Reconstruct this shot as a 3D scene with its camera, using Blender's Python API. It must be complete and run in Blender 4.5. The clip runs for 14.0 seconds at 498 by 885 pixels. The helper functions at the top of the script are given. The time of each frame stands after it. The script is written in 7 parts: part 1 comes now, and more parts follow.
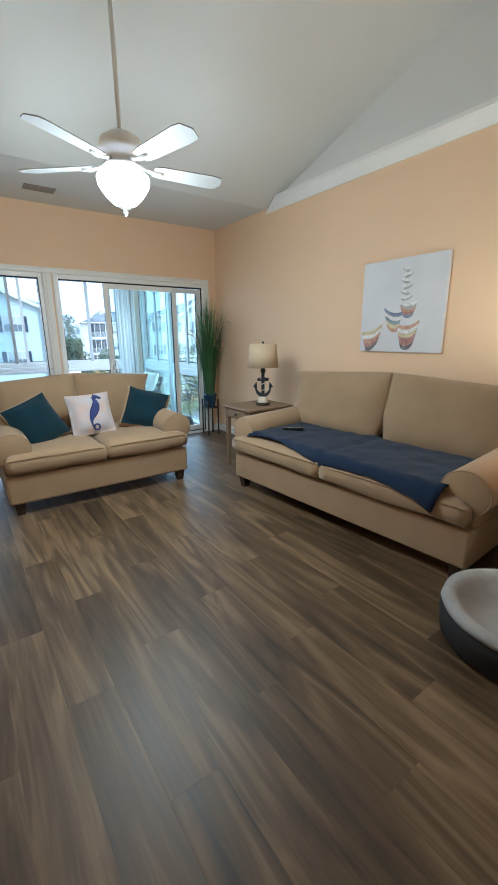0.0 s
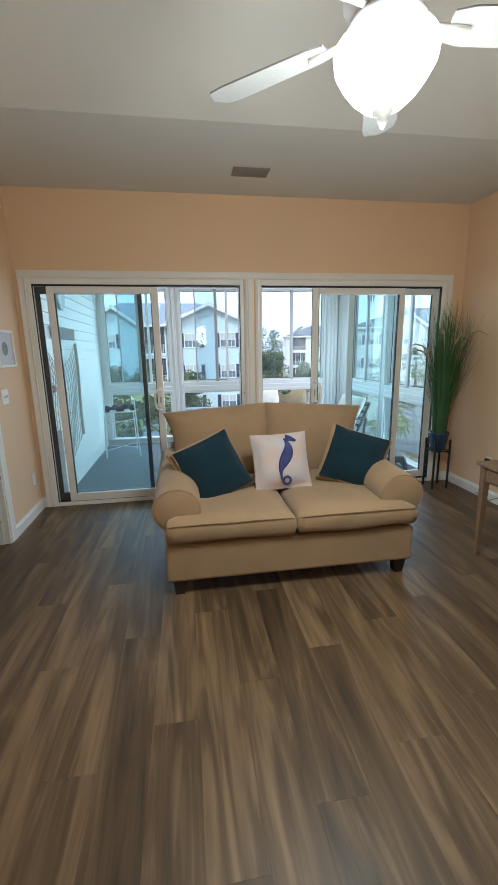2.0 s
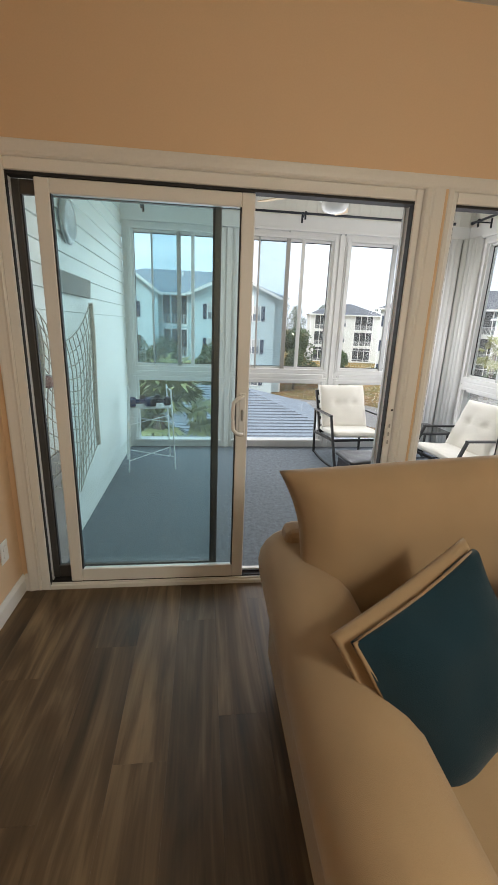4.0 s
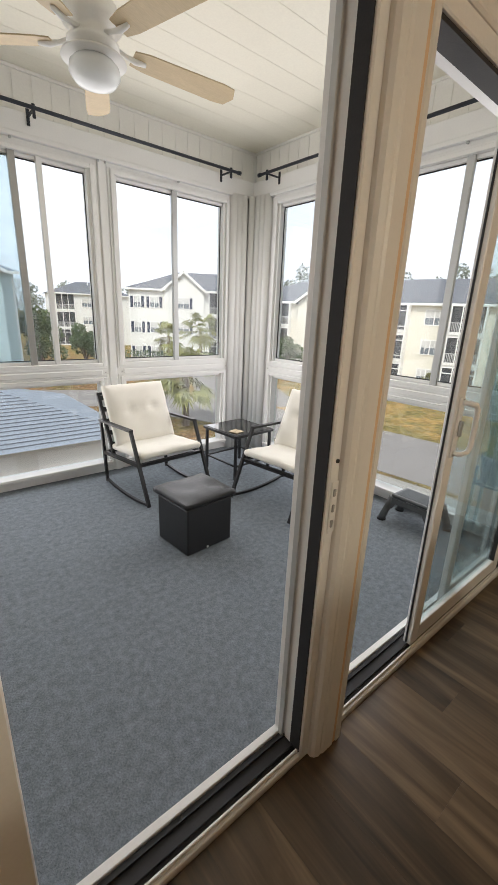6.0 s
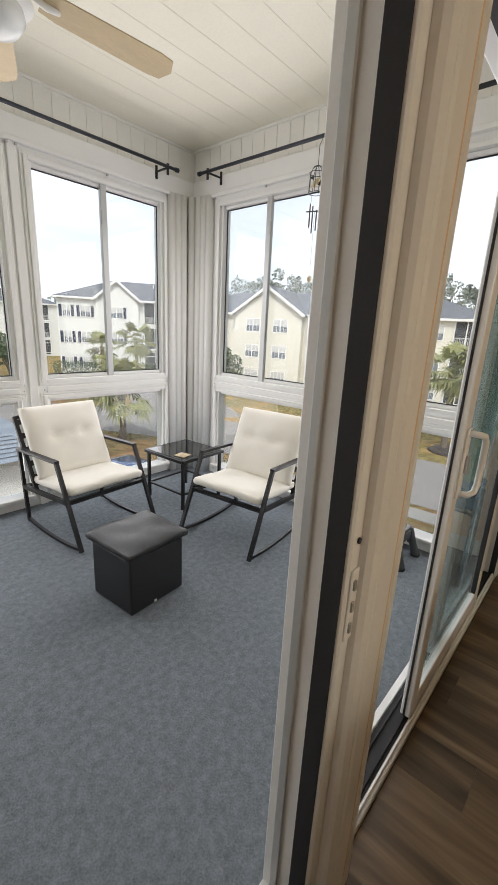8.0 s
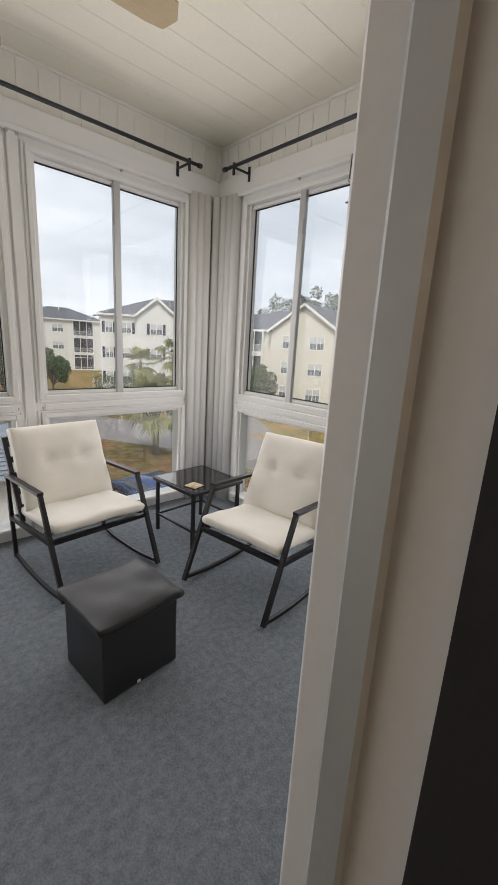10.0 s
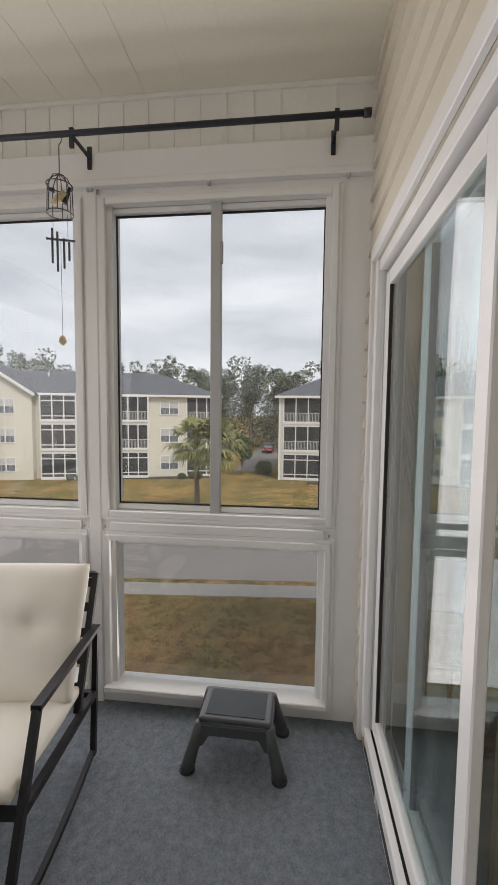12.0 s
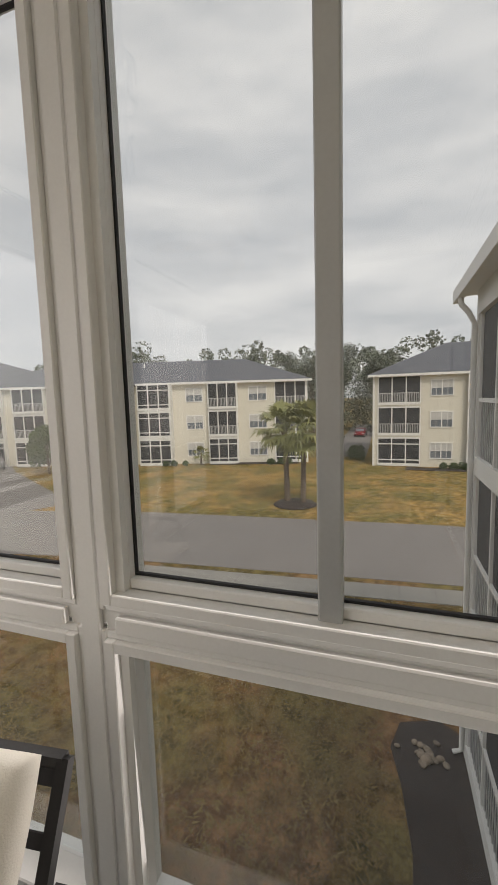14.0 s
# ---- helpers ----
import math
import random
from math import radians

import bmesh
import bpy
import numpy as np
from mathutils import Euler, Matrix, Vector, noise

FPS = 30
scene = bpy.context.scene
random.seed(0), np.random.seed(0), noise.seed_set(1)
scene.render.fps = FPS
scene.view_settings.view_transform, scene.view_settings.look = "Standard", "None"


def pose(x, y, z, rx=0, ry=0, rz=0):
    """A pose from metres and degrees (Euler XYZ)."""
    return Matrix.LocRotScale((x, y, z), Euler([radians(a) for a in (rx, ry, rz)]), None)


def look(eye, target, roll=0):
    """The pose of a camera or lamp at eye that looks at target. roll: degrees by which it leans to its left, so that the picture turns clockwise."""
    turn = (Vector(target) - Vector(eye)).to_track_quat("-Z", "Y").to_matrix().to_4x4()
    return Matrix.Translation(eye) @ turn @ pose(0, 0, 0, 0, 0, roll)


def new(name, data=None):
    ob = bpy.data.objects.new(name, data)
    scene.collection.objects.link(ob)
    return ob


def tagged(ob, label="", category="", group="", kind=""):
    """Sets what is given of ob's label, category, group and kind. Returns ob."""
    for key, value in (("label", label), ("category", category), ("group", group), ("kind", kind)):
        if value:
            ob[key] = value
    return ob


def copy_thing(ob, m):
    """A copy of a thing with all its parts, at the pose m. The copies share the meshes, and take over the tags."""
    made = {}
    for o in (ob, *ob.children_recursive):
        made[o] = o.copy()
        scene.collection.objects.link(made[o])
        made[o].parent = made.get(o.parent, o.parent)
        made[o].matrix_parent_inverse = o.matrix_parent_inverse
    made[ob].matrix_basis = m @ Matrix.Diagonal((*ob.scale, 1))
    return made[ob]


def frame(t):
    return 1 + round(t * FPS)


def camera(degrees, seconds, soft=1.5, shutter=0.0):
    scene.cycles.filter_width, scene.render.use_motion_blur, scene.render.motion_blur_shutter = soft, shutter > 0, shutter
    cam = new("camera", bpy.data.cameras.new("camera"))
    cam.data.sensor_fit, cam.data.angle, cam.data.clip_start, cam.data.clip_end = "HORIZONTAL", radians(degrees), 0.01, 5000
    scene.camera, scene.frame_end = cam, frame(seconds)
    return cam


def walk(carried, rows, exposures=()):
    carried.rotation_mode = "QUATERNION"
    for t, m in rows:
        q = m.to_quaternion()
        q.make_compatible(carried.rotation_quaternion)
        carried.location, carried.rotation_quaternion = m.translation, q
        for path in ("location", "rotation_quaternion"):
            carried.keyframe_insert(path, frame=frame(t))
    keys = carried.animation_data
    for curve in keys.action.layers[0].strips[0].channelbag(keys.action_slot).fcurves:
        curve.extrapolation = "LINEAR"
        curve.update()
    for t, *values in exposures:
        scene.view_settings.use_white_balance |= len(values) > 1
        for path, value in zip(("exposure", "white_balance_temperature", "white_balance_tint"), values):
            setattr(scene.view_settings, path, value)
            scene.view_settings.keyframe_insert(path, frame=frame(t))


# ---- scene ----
cam = camera(63.2, 14.0)
PATH = [
    (0, (0.135, -5.249, 1.395), (1.254, -3.671, 0.884), -0.5),
    (0.5, (0.336, -5.009, 1.409), (1.208, -3.274, 0.932), -0.7),
    (1, (0.464, -4.758, 1.428), (1.166, -2.939, 0.983), -0.5),
    (1.5, (0.469, -4.357, 1.453), (0.984, -2.473, 1.022), -1.0),
    (2, (0.477, -3.952, 1.44), (0.77, -2.024, 0.999), -1.0),
    (2.5, (0.457, -3.523, 1.45), (0.566, -1.578, 0.994), -0.7),
    (2.7, (0.402, -3.342, 1.413), (0.447, -1.393, 0.966), -0.6),
    (4.8, (-0.055, -1.385, 1.462), (0.448, 0.439, 0.862), 1.8),
    (5, (0.09, -1.261, 1.393), (0.703, 0.558, 0.83), 0.4),
    (5.5, (0.145, -0.926, 1.382), (1.105, 0.733, 0.808), 1.4),
    (6, (0.232, -0.611, 1.384), (1.467, 0.846, 0.79), 2.3),
    (6.5, (0.392, -0.471, 1.383), (1.834, 0.78, 0.788), 3.2),
    (7, (0.44, -0.371, 1.375), (1.949, 0.798, 0.78), 3.2),
    (7.5, (0.422, -0.295, 1.382), (1.893, 0.933, 0.808), 3.1),
    (8, (0.425, -0.281, 1.385), (1.878, 0.984, 0.85), 2.8),
    (8.2, (0.454, -0.293, 1.407), (1.87, 1.01, 0.861), 2.5),
    (10.3, (0.889, 0.124, 1.355), (2.238, 1.527, 0.893), 3.2),
    (10.5, (0.91, 0.227, 1.357), (2.422, 1.432, 0.844), 3.8),
    (11, (0.945, 0.42, 1.318), (2.767, 1.099, 0.851), 5.2),
    (11.2, (1.008, 0.435, 1.291), (2.908, 0.959, 0.956), 5.5),
    (11.5, (1.033, 0.427, 1.441), (2.986, 0.792, 1.206), 3.3),
    (12, (1.286, 0.447, 1.436), (3.269, 0.669, 1.295), 0.6),
    (12.5, (1.627, 0.474, 1.433), (3.616, 0.644, 1.305), 0.3),
    (13, (1.898, 0.581, 1.437), (3.891, 0.704, 1.327), 0.8),
    (13.5, (2.139, 0.695, 1.439), (4.119, 0.921, 1.273), 0.5),
    (14, (2.407, 0.719, 1.419), (4.287, 1.366, 1.204), -1.6),
]
EXPOSURES = [(0.0, 1.75, 4650, 4), (0.5, 1.70, 4950, 6), (1.5, 1.52, 5100, 7), (2.5, 1.42, 5300, 8), (5.0, 1.30, 6400, 14), (7.5, 1.15, 6350, 14),
             (8.2, 1.12, 6350, 14), (10.3, 0.62, 6500, 16), (12.5, 0.48, 6600, 17), (13.3, 0.44, 6650, 17), (14.0, 0.25, 7050, 16)]
walk(cam, [(t, look(eye, target, roll)) for t, eye, target, roll in PATH], EXPOSURES)

# ---- light ----
SUN_EL, SUN_AZ = 50.0, 231.0
world = bpy.data.worlds.new("world")
scene.world = world
world.use_nodes = True
wn, wl = world.node_tree.nodes, world.node_tree.links
bg = wn["Background"]
sky = wn.new("ShaderNodeTexSky")
sky.sky_type = "NISHITA"
sky.sun_disc = False
sky.sun_elevation, sky.sun_rotation = radians(SUN_EL), radians(SUN_AZ)
sky.air_density, sky.dust_density = 1.0, 4.0
# overcast: the blue of the sky is covered by grey cloud
geo = wn.new("ShaderNodeTexCoord")
mp = wn.new("ShaderNodeMapping")
mp.inputs["Scale"].default_value = (1.6, 1.6, 7.0)
wl.new(geo.outputs["Generated"], mp.inputs["Vector"])
cloud = wn.new("ShaderNodeTexNoise")
cloud.inputs["Scale"].default_value, cloud.inputs["Detail"].default_value = 1.3, 7.0
cloud.inputs["Roughness"].default_value = 0.55
wl.new(mp.outputs["Vector"], cloud.inputs["Vector"])
cr = wn.new("ShaderNodeValToRGB")
cr.color_ramp.elements[0].position, cr.color_ramp.elements[0].color = 0.36, (6.6, 7.0, 7.6, 1)
cr.color_ramp.elements[1].position, cr.color_ramp.elements[1].color = 0.66, (9.8, 10.0, 10.3, 1)
wl.new(cloud.outputs["Fac"], cr.inputs["Fac"])
skymix = wn.new("ShaderNodeMix")
skymix.data_type = "RGBA"
skymix.inputs["Factor"].default_value = 0.92
wl.new(sky.outputs["Color"], skymix.inputs["A"])
wl.new(cr.outputs["Color"], skymix.inputs["B"])
wl.new(skymix.outputs["Result"], bg.inputs["Color"])
bg.inputs["Strength"].default_value = 0.075

sun_data = bpy.data.lights.new("sun", "SUN")
sun_data.energy, sun_data.angle, sun_data.color = 1.5, radians(14), (1.0, 0.95, 0.88)
sun = new("sun", sun_data)
sun.matrix_world = look((-26, -21, 40), (0, 0, 0))


def window_light(name, eye, target, w, h, watt):
    """Sky light standing in a window's opening."""
    d = bpy.data.lights.new(name, "AREA")
    d.shape, d.size, d.size_y = "RECTANGLE", w, h
    d.energy, d.color = watt, (1.0, 0.975, 0.945)
    o = new(name, d)
    o.matrix_world = look(eye, target)


window_light("sky_light_north", (1.08, 2.96, 1.25), (1.08, 0.0, 1.1), 3.5, 2.2, 20.0)
window_light("sky_light_east", (3.19, 1.45, 1.25), (0.0, 1.45, 1.1), 2.2, 2.2, 14.0)
FAN_WATT, FAN_GLOW = 20.0, 3.0


# ---- helpers of this scene ----
def thing(name, m, label, category, group="", kind=""):
    ob = new(name)
    ob.empty_display_size = 0.05
    ob.matrix_basis = m
    return tagged(ob, label, category, group, kind)


def mesh_of(name, bm, mat, smooth=False):
    me = bpy.data.meshes.new(name)
    bm.normal_update()
    bm.to_mesh(me)
    bm.free()
    for p in me.polygons:
        p.use_smooth = smooth
    if mat:
        me.materials.append(mat)
    return me


def part(name, bm, mat, parent=None, label="", smooth=False):
    ob = new(name, mesh_of(name, bm, mat, smooth))
    ob.parent = parent
    return tagged(ob, label)


def piece(name, me, parent, m):
    ob = new(name, me)
    ob.parent = parent
    ob.matrix_basis = m
    return ob


def setting(name, bm, mat, label, category, smooth=False):
    return tagged(new(name, mesh_of(name, bm, mat, smooth)), label, category, "", "structure")


def B():
    return bmesh.new()


def box(bm, x0, x1, y0, y1, z0, z1, bevel=0.0, seg=1):
    m = Matrix.Translation(((x0 + x1) / 2, (y0 + y1) / 2, (z0 + z1) / 2)) @ Matrix.Diagonal((x1 - x0, y1 - y0, z1 - z0, 1))
    r = bmesh.ops.create_cube(bm, size=1.0, matrix=m)
    if bevel:
        es = {e for v in r["verts"] for e in v.link_edges}
        bmesh.ops.bevel(bm, geom=list(es), offset=bevel, segments=seg, affect="EDGES", profile=0.5)
    return bm


def bar(bm, a, b, r, n=8, r2=None):
    """A round bar from a to b."""
    a, b = Vector(a), Vector(b)
    d = b - a
    m = Matrix.Translation((a + b) / 2) @ d.to_track_quat("Z", "Y").to_matrix().to_4x4()
    bmesh.ops.create_cone(bm, cap_ends=True, segments=n, radius1=r, radius2=r if r2 is None else r2, depth=d.length, matrix=m)
    return bm


def sqbar(bm, a, b, w, h=None, up=(0, 0, 1)):
    """A square bar of width w and height h from a to b."""
    h = w if h is None else h
    a, b, up = Vector(a), Vector(b), Vector(up)
    z = (b - a).normalized()
    x = up.cross(z)
    if x.length < 1e-4:
        x = Vector((1, 0, 0))
    x.normalize()
    y = z.cross(x)
    m = Matrix.Translation((a + b) / 2) @ Matrix((x, y, z)).transposed().to_4x4() @ Matrix.Diagonal((w, h, (b - a).length, 1))
    bmesh.ops.create_cube(bm, size=1.0, matrix=m)
    return bm


def tube(bm, pts, r, n=8, closed=False):
    """A tube along points; r is one radius or one for each point."""
    pts = [Vector(p) for p in pts]
    k = len(pts)
    rs = r if isinstance(r, (list, tuple)) else [r] * k
    rings = []
    side = None
    for i, p in enumerate(pts):
        t = (pts[(i + 1) % k] - pts[i - 1]) if closed else (pts[min(i + 1, k - 1)] - pts[max(i - 1, 0)])
        t.normalize()
        if side is None:
            side = t.orthogonal().normalized()
        side = (side - t * side.dot(t)).normalized()
        up = t.cross(side)
        rings.append([bm.verts.new(p + rs[i] * (math.cos(2 * math.pi * j / n) * side + math.sin(2 * math.pi * j / n) * up)) for j in range(n)])
    for i in range(k if closed else k - 1):
        p, q = rings[i], rings[(i + 1) % k]
        for j in range(n):
            bm.faces.new((p[j], p[(j + 1) % n], q[(j + 1) % n], q[j]))
    if not closed:
        bm.faces.new(rings[0][::-1])
        bm.faces.new(rings[-1])
    return bm


def lathe(bm, prof, n=24, m=None):
    """A body turned round z from (radius, height) pairs."""
    m = m or Matrix()
    rings = []
    for r, z in prof:
        rings.append([bm.verts.new(m @ Vector((r * math.cos(2 * math.pi * j / n), r * math.sin(2 * math.pi * j / n), z))) for j in range(n)])
    for a, b in zip(rings, rings[1:]):
        for j in range(n):
            bm.faces.new((a[j], a[(j + 1) % n], b[(j + 1) % n], b[j]))
    bm.faces.new(rings[0][::-1])
    bm.faces.new(rings[-1])
    return bm


def prism(bm, outline, axis, a, b):
    """Extrude a 2D outline along an axis from a to b."""
    def at(u, v, w):
        return {"x": (w, u, v), "y": (u, w, v), "z": (u, v, w)}[axis]
    p = [bm.verts.new(at(u, v, a)) for u, v in outline]
    q = [bm.verts.new(at(u, v, b)) for u, v in outline]
    n = len(p)
    bm.faces.new(p)
    bm.faces.new(q[::-1])
    for i in range(n):
        bm.faces.new((p[i], q[i], q[(i + 1) % n], p[(i + 1) % n]))
    bmesh.ops.recalc_face_normals(bm, faces=bm.faces)
    return bm


def cushion(bm, sx, sy, sz, m=None, seg=12, round_=0.35, sag=0.0, seed=0, crown=0.25, pinch=0.0):
    """A stuffed pad sx by sy by sz, centred, with a crowned top, soft edges and faint lumps."""
    m = m or Matrix()
    vs = {}

    def vert(i, j, k):
        key = (i, j, k)
        if key in vs:
            return vs[key]
        u, v, w = 2 * i / seg - 1, 2 * j / seg - 1, (2 * k / 4 - 1)
        e = max(abs(u), abs(v))
        fall = (1 - abs(u) ** 4) * (1 - abs(v) ** 4)
        edge = 1 - round_ * max(0, e - 0.8) / 0.2 if abs(w) > 0.9 else 1
        z = w * (1 - crown + crown * fall) * (1 - 0.0 * (1 - edge))
        inset = 1 - (0.04 if abs(w) > 0.9 else (0.012 if abs(w) > 0.4 else 0))
        if abs(w) > 0.9:
            z *= 1 - 0.25 * max(0.0, (e - 0.82) / 0.18) ** 2
        pin = 1 - pinch * (1 - abs(v) ** 2 if abs(u) > 0.999 else 0) - pinch * (1 - abs(u) ** 2) * (abs(v) > 0.999)
        x, y = u * inset * (1 - pinch * (1 - v * v) * abs(u) ** 3), v * inset * (1 - pinch * (1 - u * u) * abs(v) ** 3)
        lump = 0.012 * noise.noise(Vector((u * 1.6 + seed * 7, v * 1.6, w + seed)))
        p = Vector((x * sx / 2, y * sy / 2, z * sz / 2 + lump - sag * fall * (w > 0)))
        vs[key] = bm.verts.new(m @ p)
        return vs[key]

    def quad(a, b, c, d):
        bm.faces.new((vert(*a), vert(*b), vert(*c), vert(*d)))
    for i in range(seg):
        for j in range(seg):
            quad((i, j, 4), (i + 1, j, 4), (i + 1, j + 1, 4), (i, j + 1, 4))
            quad((i, j, 0), (i, j + 1, 0), (i + 1, j + 1, 0), (i + 1, j, 0))
        for k in range(4):
            quad((i, 0, k), (i + 1, 0, k), (i + 1, 0, k + 1), (i, 0, k + 1))
            quad((i, seg, k), (i, seg, k + 1), (i + 1, seg, k + 1), (i + 1, seg, k))
            quad((0, i, k), (0, i, k + 1), (0, i + 1, k + 1), (0, i + 1, k))
            quad((seg, i, k), (seg, i + 1, k), (seg, i + 1, k + 1), (seg, i, k + 1))
    return bm


# ---- materials ----
def mat(name, col, rough=0.5, metal=0.0, var=0.12, scale=6.0, fine=60.0, bump=0.15, spec=0.5, stretch=(1, 1, 1), rand=0.0, sheen=0.0, col2=None, coat=0.0):
    """A surface with coarse and fine variation of colour and a fine relief, in object metres."""
    m = bpy.data.materials.new(name)
    m.use_nodes = True
    n, l = m.node_tree.nodes, m.node_tree.links
    bsdf = n["Principled BSDF"]
    bsdf.inputs["Roughness"].default_value = rough
    bsdf.inputs["Metallic"].default_value = metal
    bsdf.inputs["Specular IOR Level"].default_value = spec
    bsdf.inputs["Sheen Weight"].default_value = sheen
    bsdf.inputs["Coat Weight"].default_value = coat
    tc = n.new("ShaderNodeTexCoord")
    mp = n.new("ShaderNodeMapping")
    mp.inputs["Scale"].default_value = stretch
    l.new(tc.outputs["Object"], mp.inputs["Vector"])
    a = n.new("ShaderNodeTexNoise")
    a.inputs["Scale"].default_value, a.inputs["Detail"].default_value = scale, 4.0
    b = n.new("ShaderNodeTexNoise")
    b.inputs["Scale"].default_value, b.inputs["Detail"].default_value = fine, 3.0
    l.new(mp.outputs["Vector"], a.inputs["Vector"])
    l.new(mp.outputs["Vector"], b.inputs["Vector"])
    mix = n.new("ShaderNodeMath")
    mix.operation = "ADD"
    l.new(a.outputs["Fac"], mix.inputs[0])
    l.new(b.outputs["Fac"], mix.inputs[1])
    ramp = n.new("ShaderNodeMapRange")
    ramp.inputs["From Min"].default_value, ramp.inputs["From Max"].default_value = 0.6, 1.4
    l.new(mix.outputs[0], ramp.inputs["Value"])
    c = n.new("ShaderNodeMix")
    c.data_type = "RGBA"
    lo = [max(0.0, v * (1 - var)) for v in col]
    hi = [min(1.0, v * (1 + var)) for v in (col2 or col)]
    c.inputs["A"].default_value, c.inputs["B"].default_value = (*lo, 1), (*hi, 1)
    l.new(ramp.outputs["Result"], c.inputs["Factor"])
    last = c.outputs["Result"]
    if rand:
        oi = n.new("ShaderNodeObjectInfo")
        hs = n.new("ShaderNodeHueSaturation")
        rr = n.new("ShaderNodeMapRange")
        rr.inputs["To Min"].default_value, rr.inputs["To Max"].default_value = 1 - rand, 1 + rand
        l.new(oi.outputs["Random"], rr.inputs["Value"])
        l.new(rr.outputs["Result"], hs.inputs["Value"])
        l.new(last, hs.inputs["Color"])
        last = hs.outputs["Color"]
    l.new(last, bsdf.inputs["Base Color"])
    rv = n.new("ShaderNodeMapRange")
    rv.inputs["To Min"].default_value, rv.inputs["To Max"].default_value = max(0.02, rough * 0.85), min(1.0, rough * 1.12)
    l.new(a.outputs["Fac"], rv.inputs["Value"])
    l.new(rv.outputs["Result"], bsdf.inputs["Roughness"])
    if bump:
        bp = n.new("ShaderNodeBump")
        bp.inputs["Strength"].default_value, bp.inputs["Distance"].default_value = bump, 0.004
        l.new(b.outputs["Fac"], bp.inputs["Height"])
        l.new(bp.outputs["Normal"], bsdf.inputs["Normal"])
    return m


def glass(name, tint=(1, 1, 1), rough=0.0, haze=0.022):
    """A thin pane: clear, with the mirror of its surface."""
    m = bpy.data.materials.new(name)
    m.use_nodes = True
    n, l = m.node_tree.nodes, m.node_tree.links
    n.remove(n["Principled BSDF"])
    tr, gl, mx = n.new("ShaderNodeBsdfTransparent"), n.new("ShaderNodeBsdfGlossy"), n.new("ShaderNodeMixShader")
    lw, pw, ma = n.new("ShaderNodeLayerWeight"), n.new("ShaderNodeMath"), n.new("ShaderNodeMath")
    pw.operation, ma.operation = "POWER", "MULTIPLY_ADD"
    pw.inputs[1].default_value, ma.inputs[1].default_value, ma.inputs[2].default_value = 3.0, 0.75, 0.035
    lw.inputs["Blend"].default_value = 0.5
    tr.inputs["Color"].default_value = (*tint, 1)
    gl.inputs["Roughness"].default_value = rough
    l.new(lw.outputs["Facing"], pw.inputs[0])
    l.new(pw.outputs[0], ma.inputs[0])
    l.new(ma.outputs[0], mx.inputs["Fac"])
    l.new(tr.outputs["BSDF"], mx.inputs[1])
    l.new(gl.outputs["BSDF"], mx.inputs[2])
    # a little translucent white mixed in imitates the pale haze over the view
    veil, veil_mix = n.new("ShaderNodeBsdfTranslucent"), n.new("ShaderNodeMixShader")
    veil.inputs["Color"].default_value = (0.9, 0.93, 0.95, 1)
    veil_mix.inputs["Fac"].default_value = haze
    l.new(mx.outputs["Shader"], veil_mix.inputs[1])
    l.new(veil.outputs["BSDF"], veil_mix.inputs[2])
    l.new(veil_mix.outputs["Shader"], n["Material Output"].inputs["Surface"])
    return m


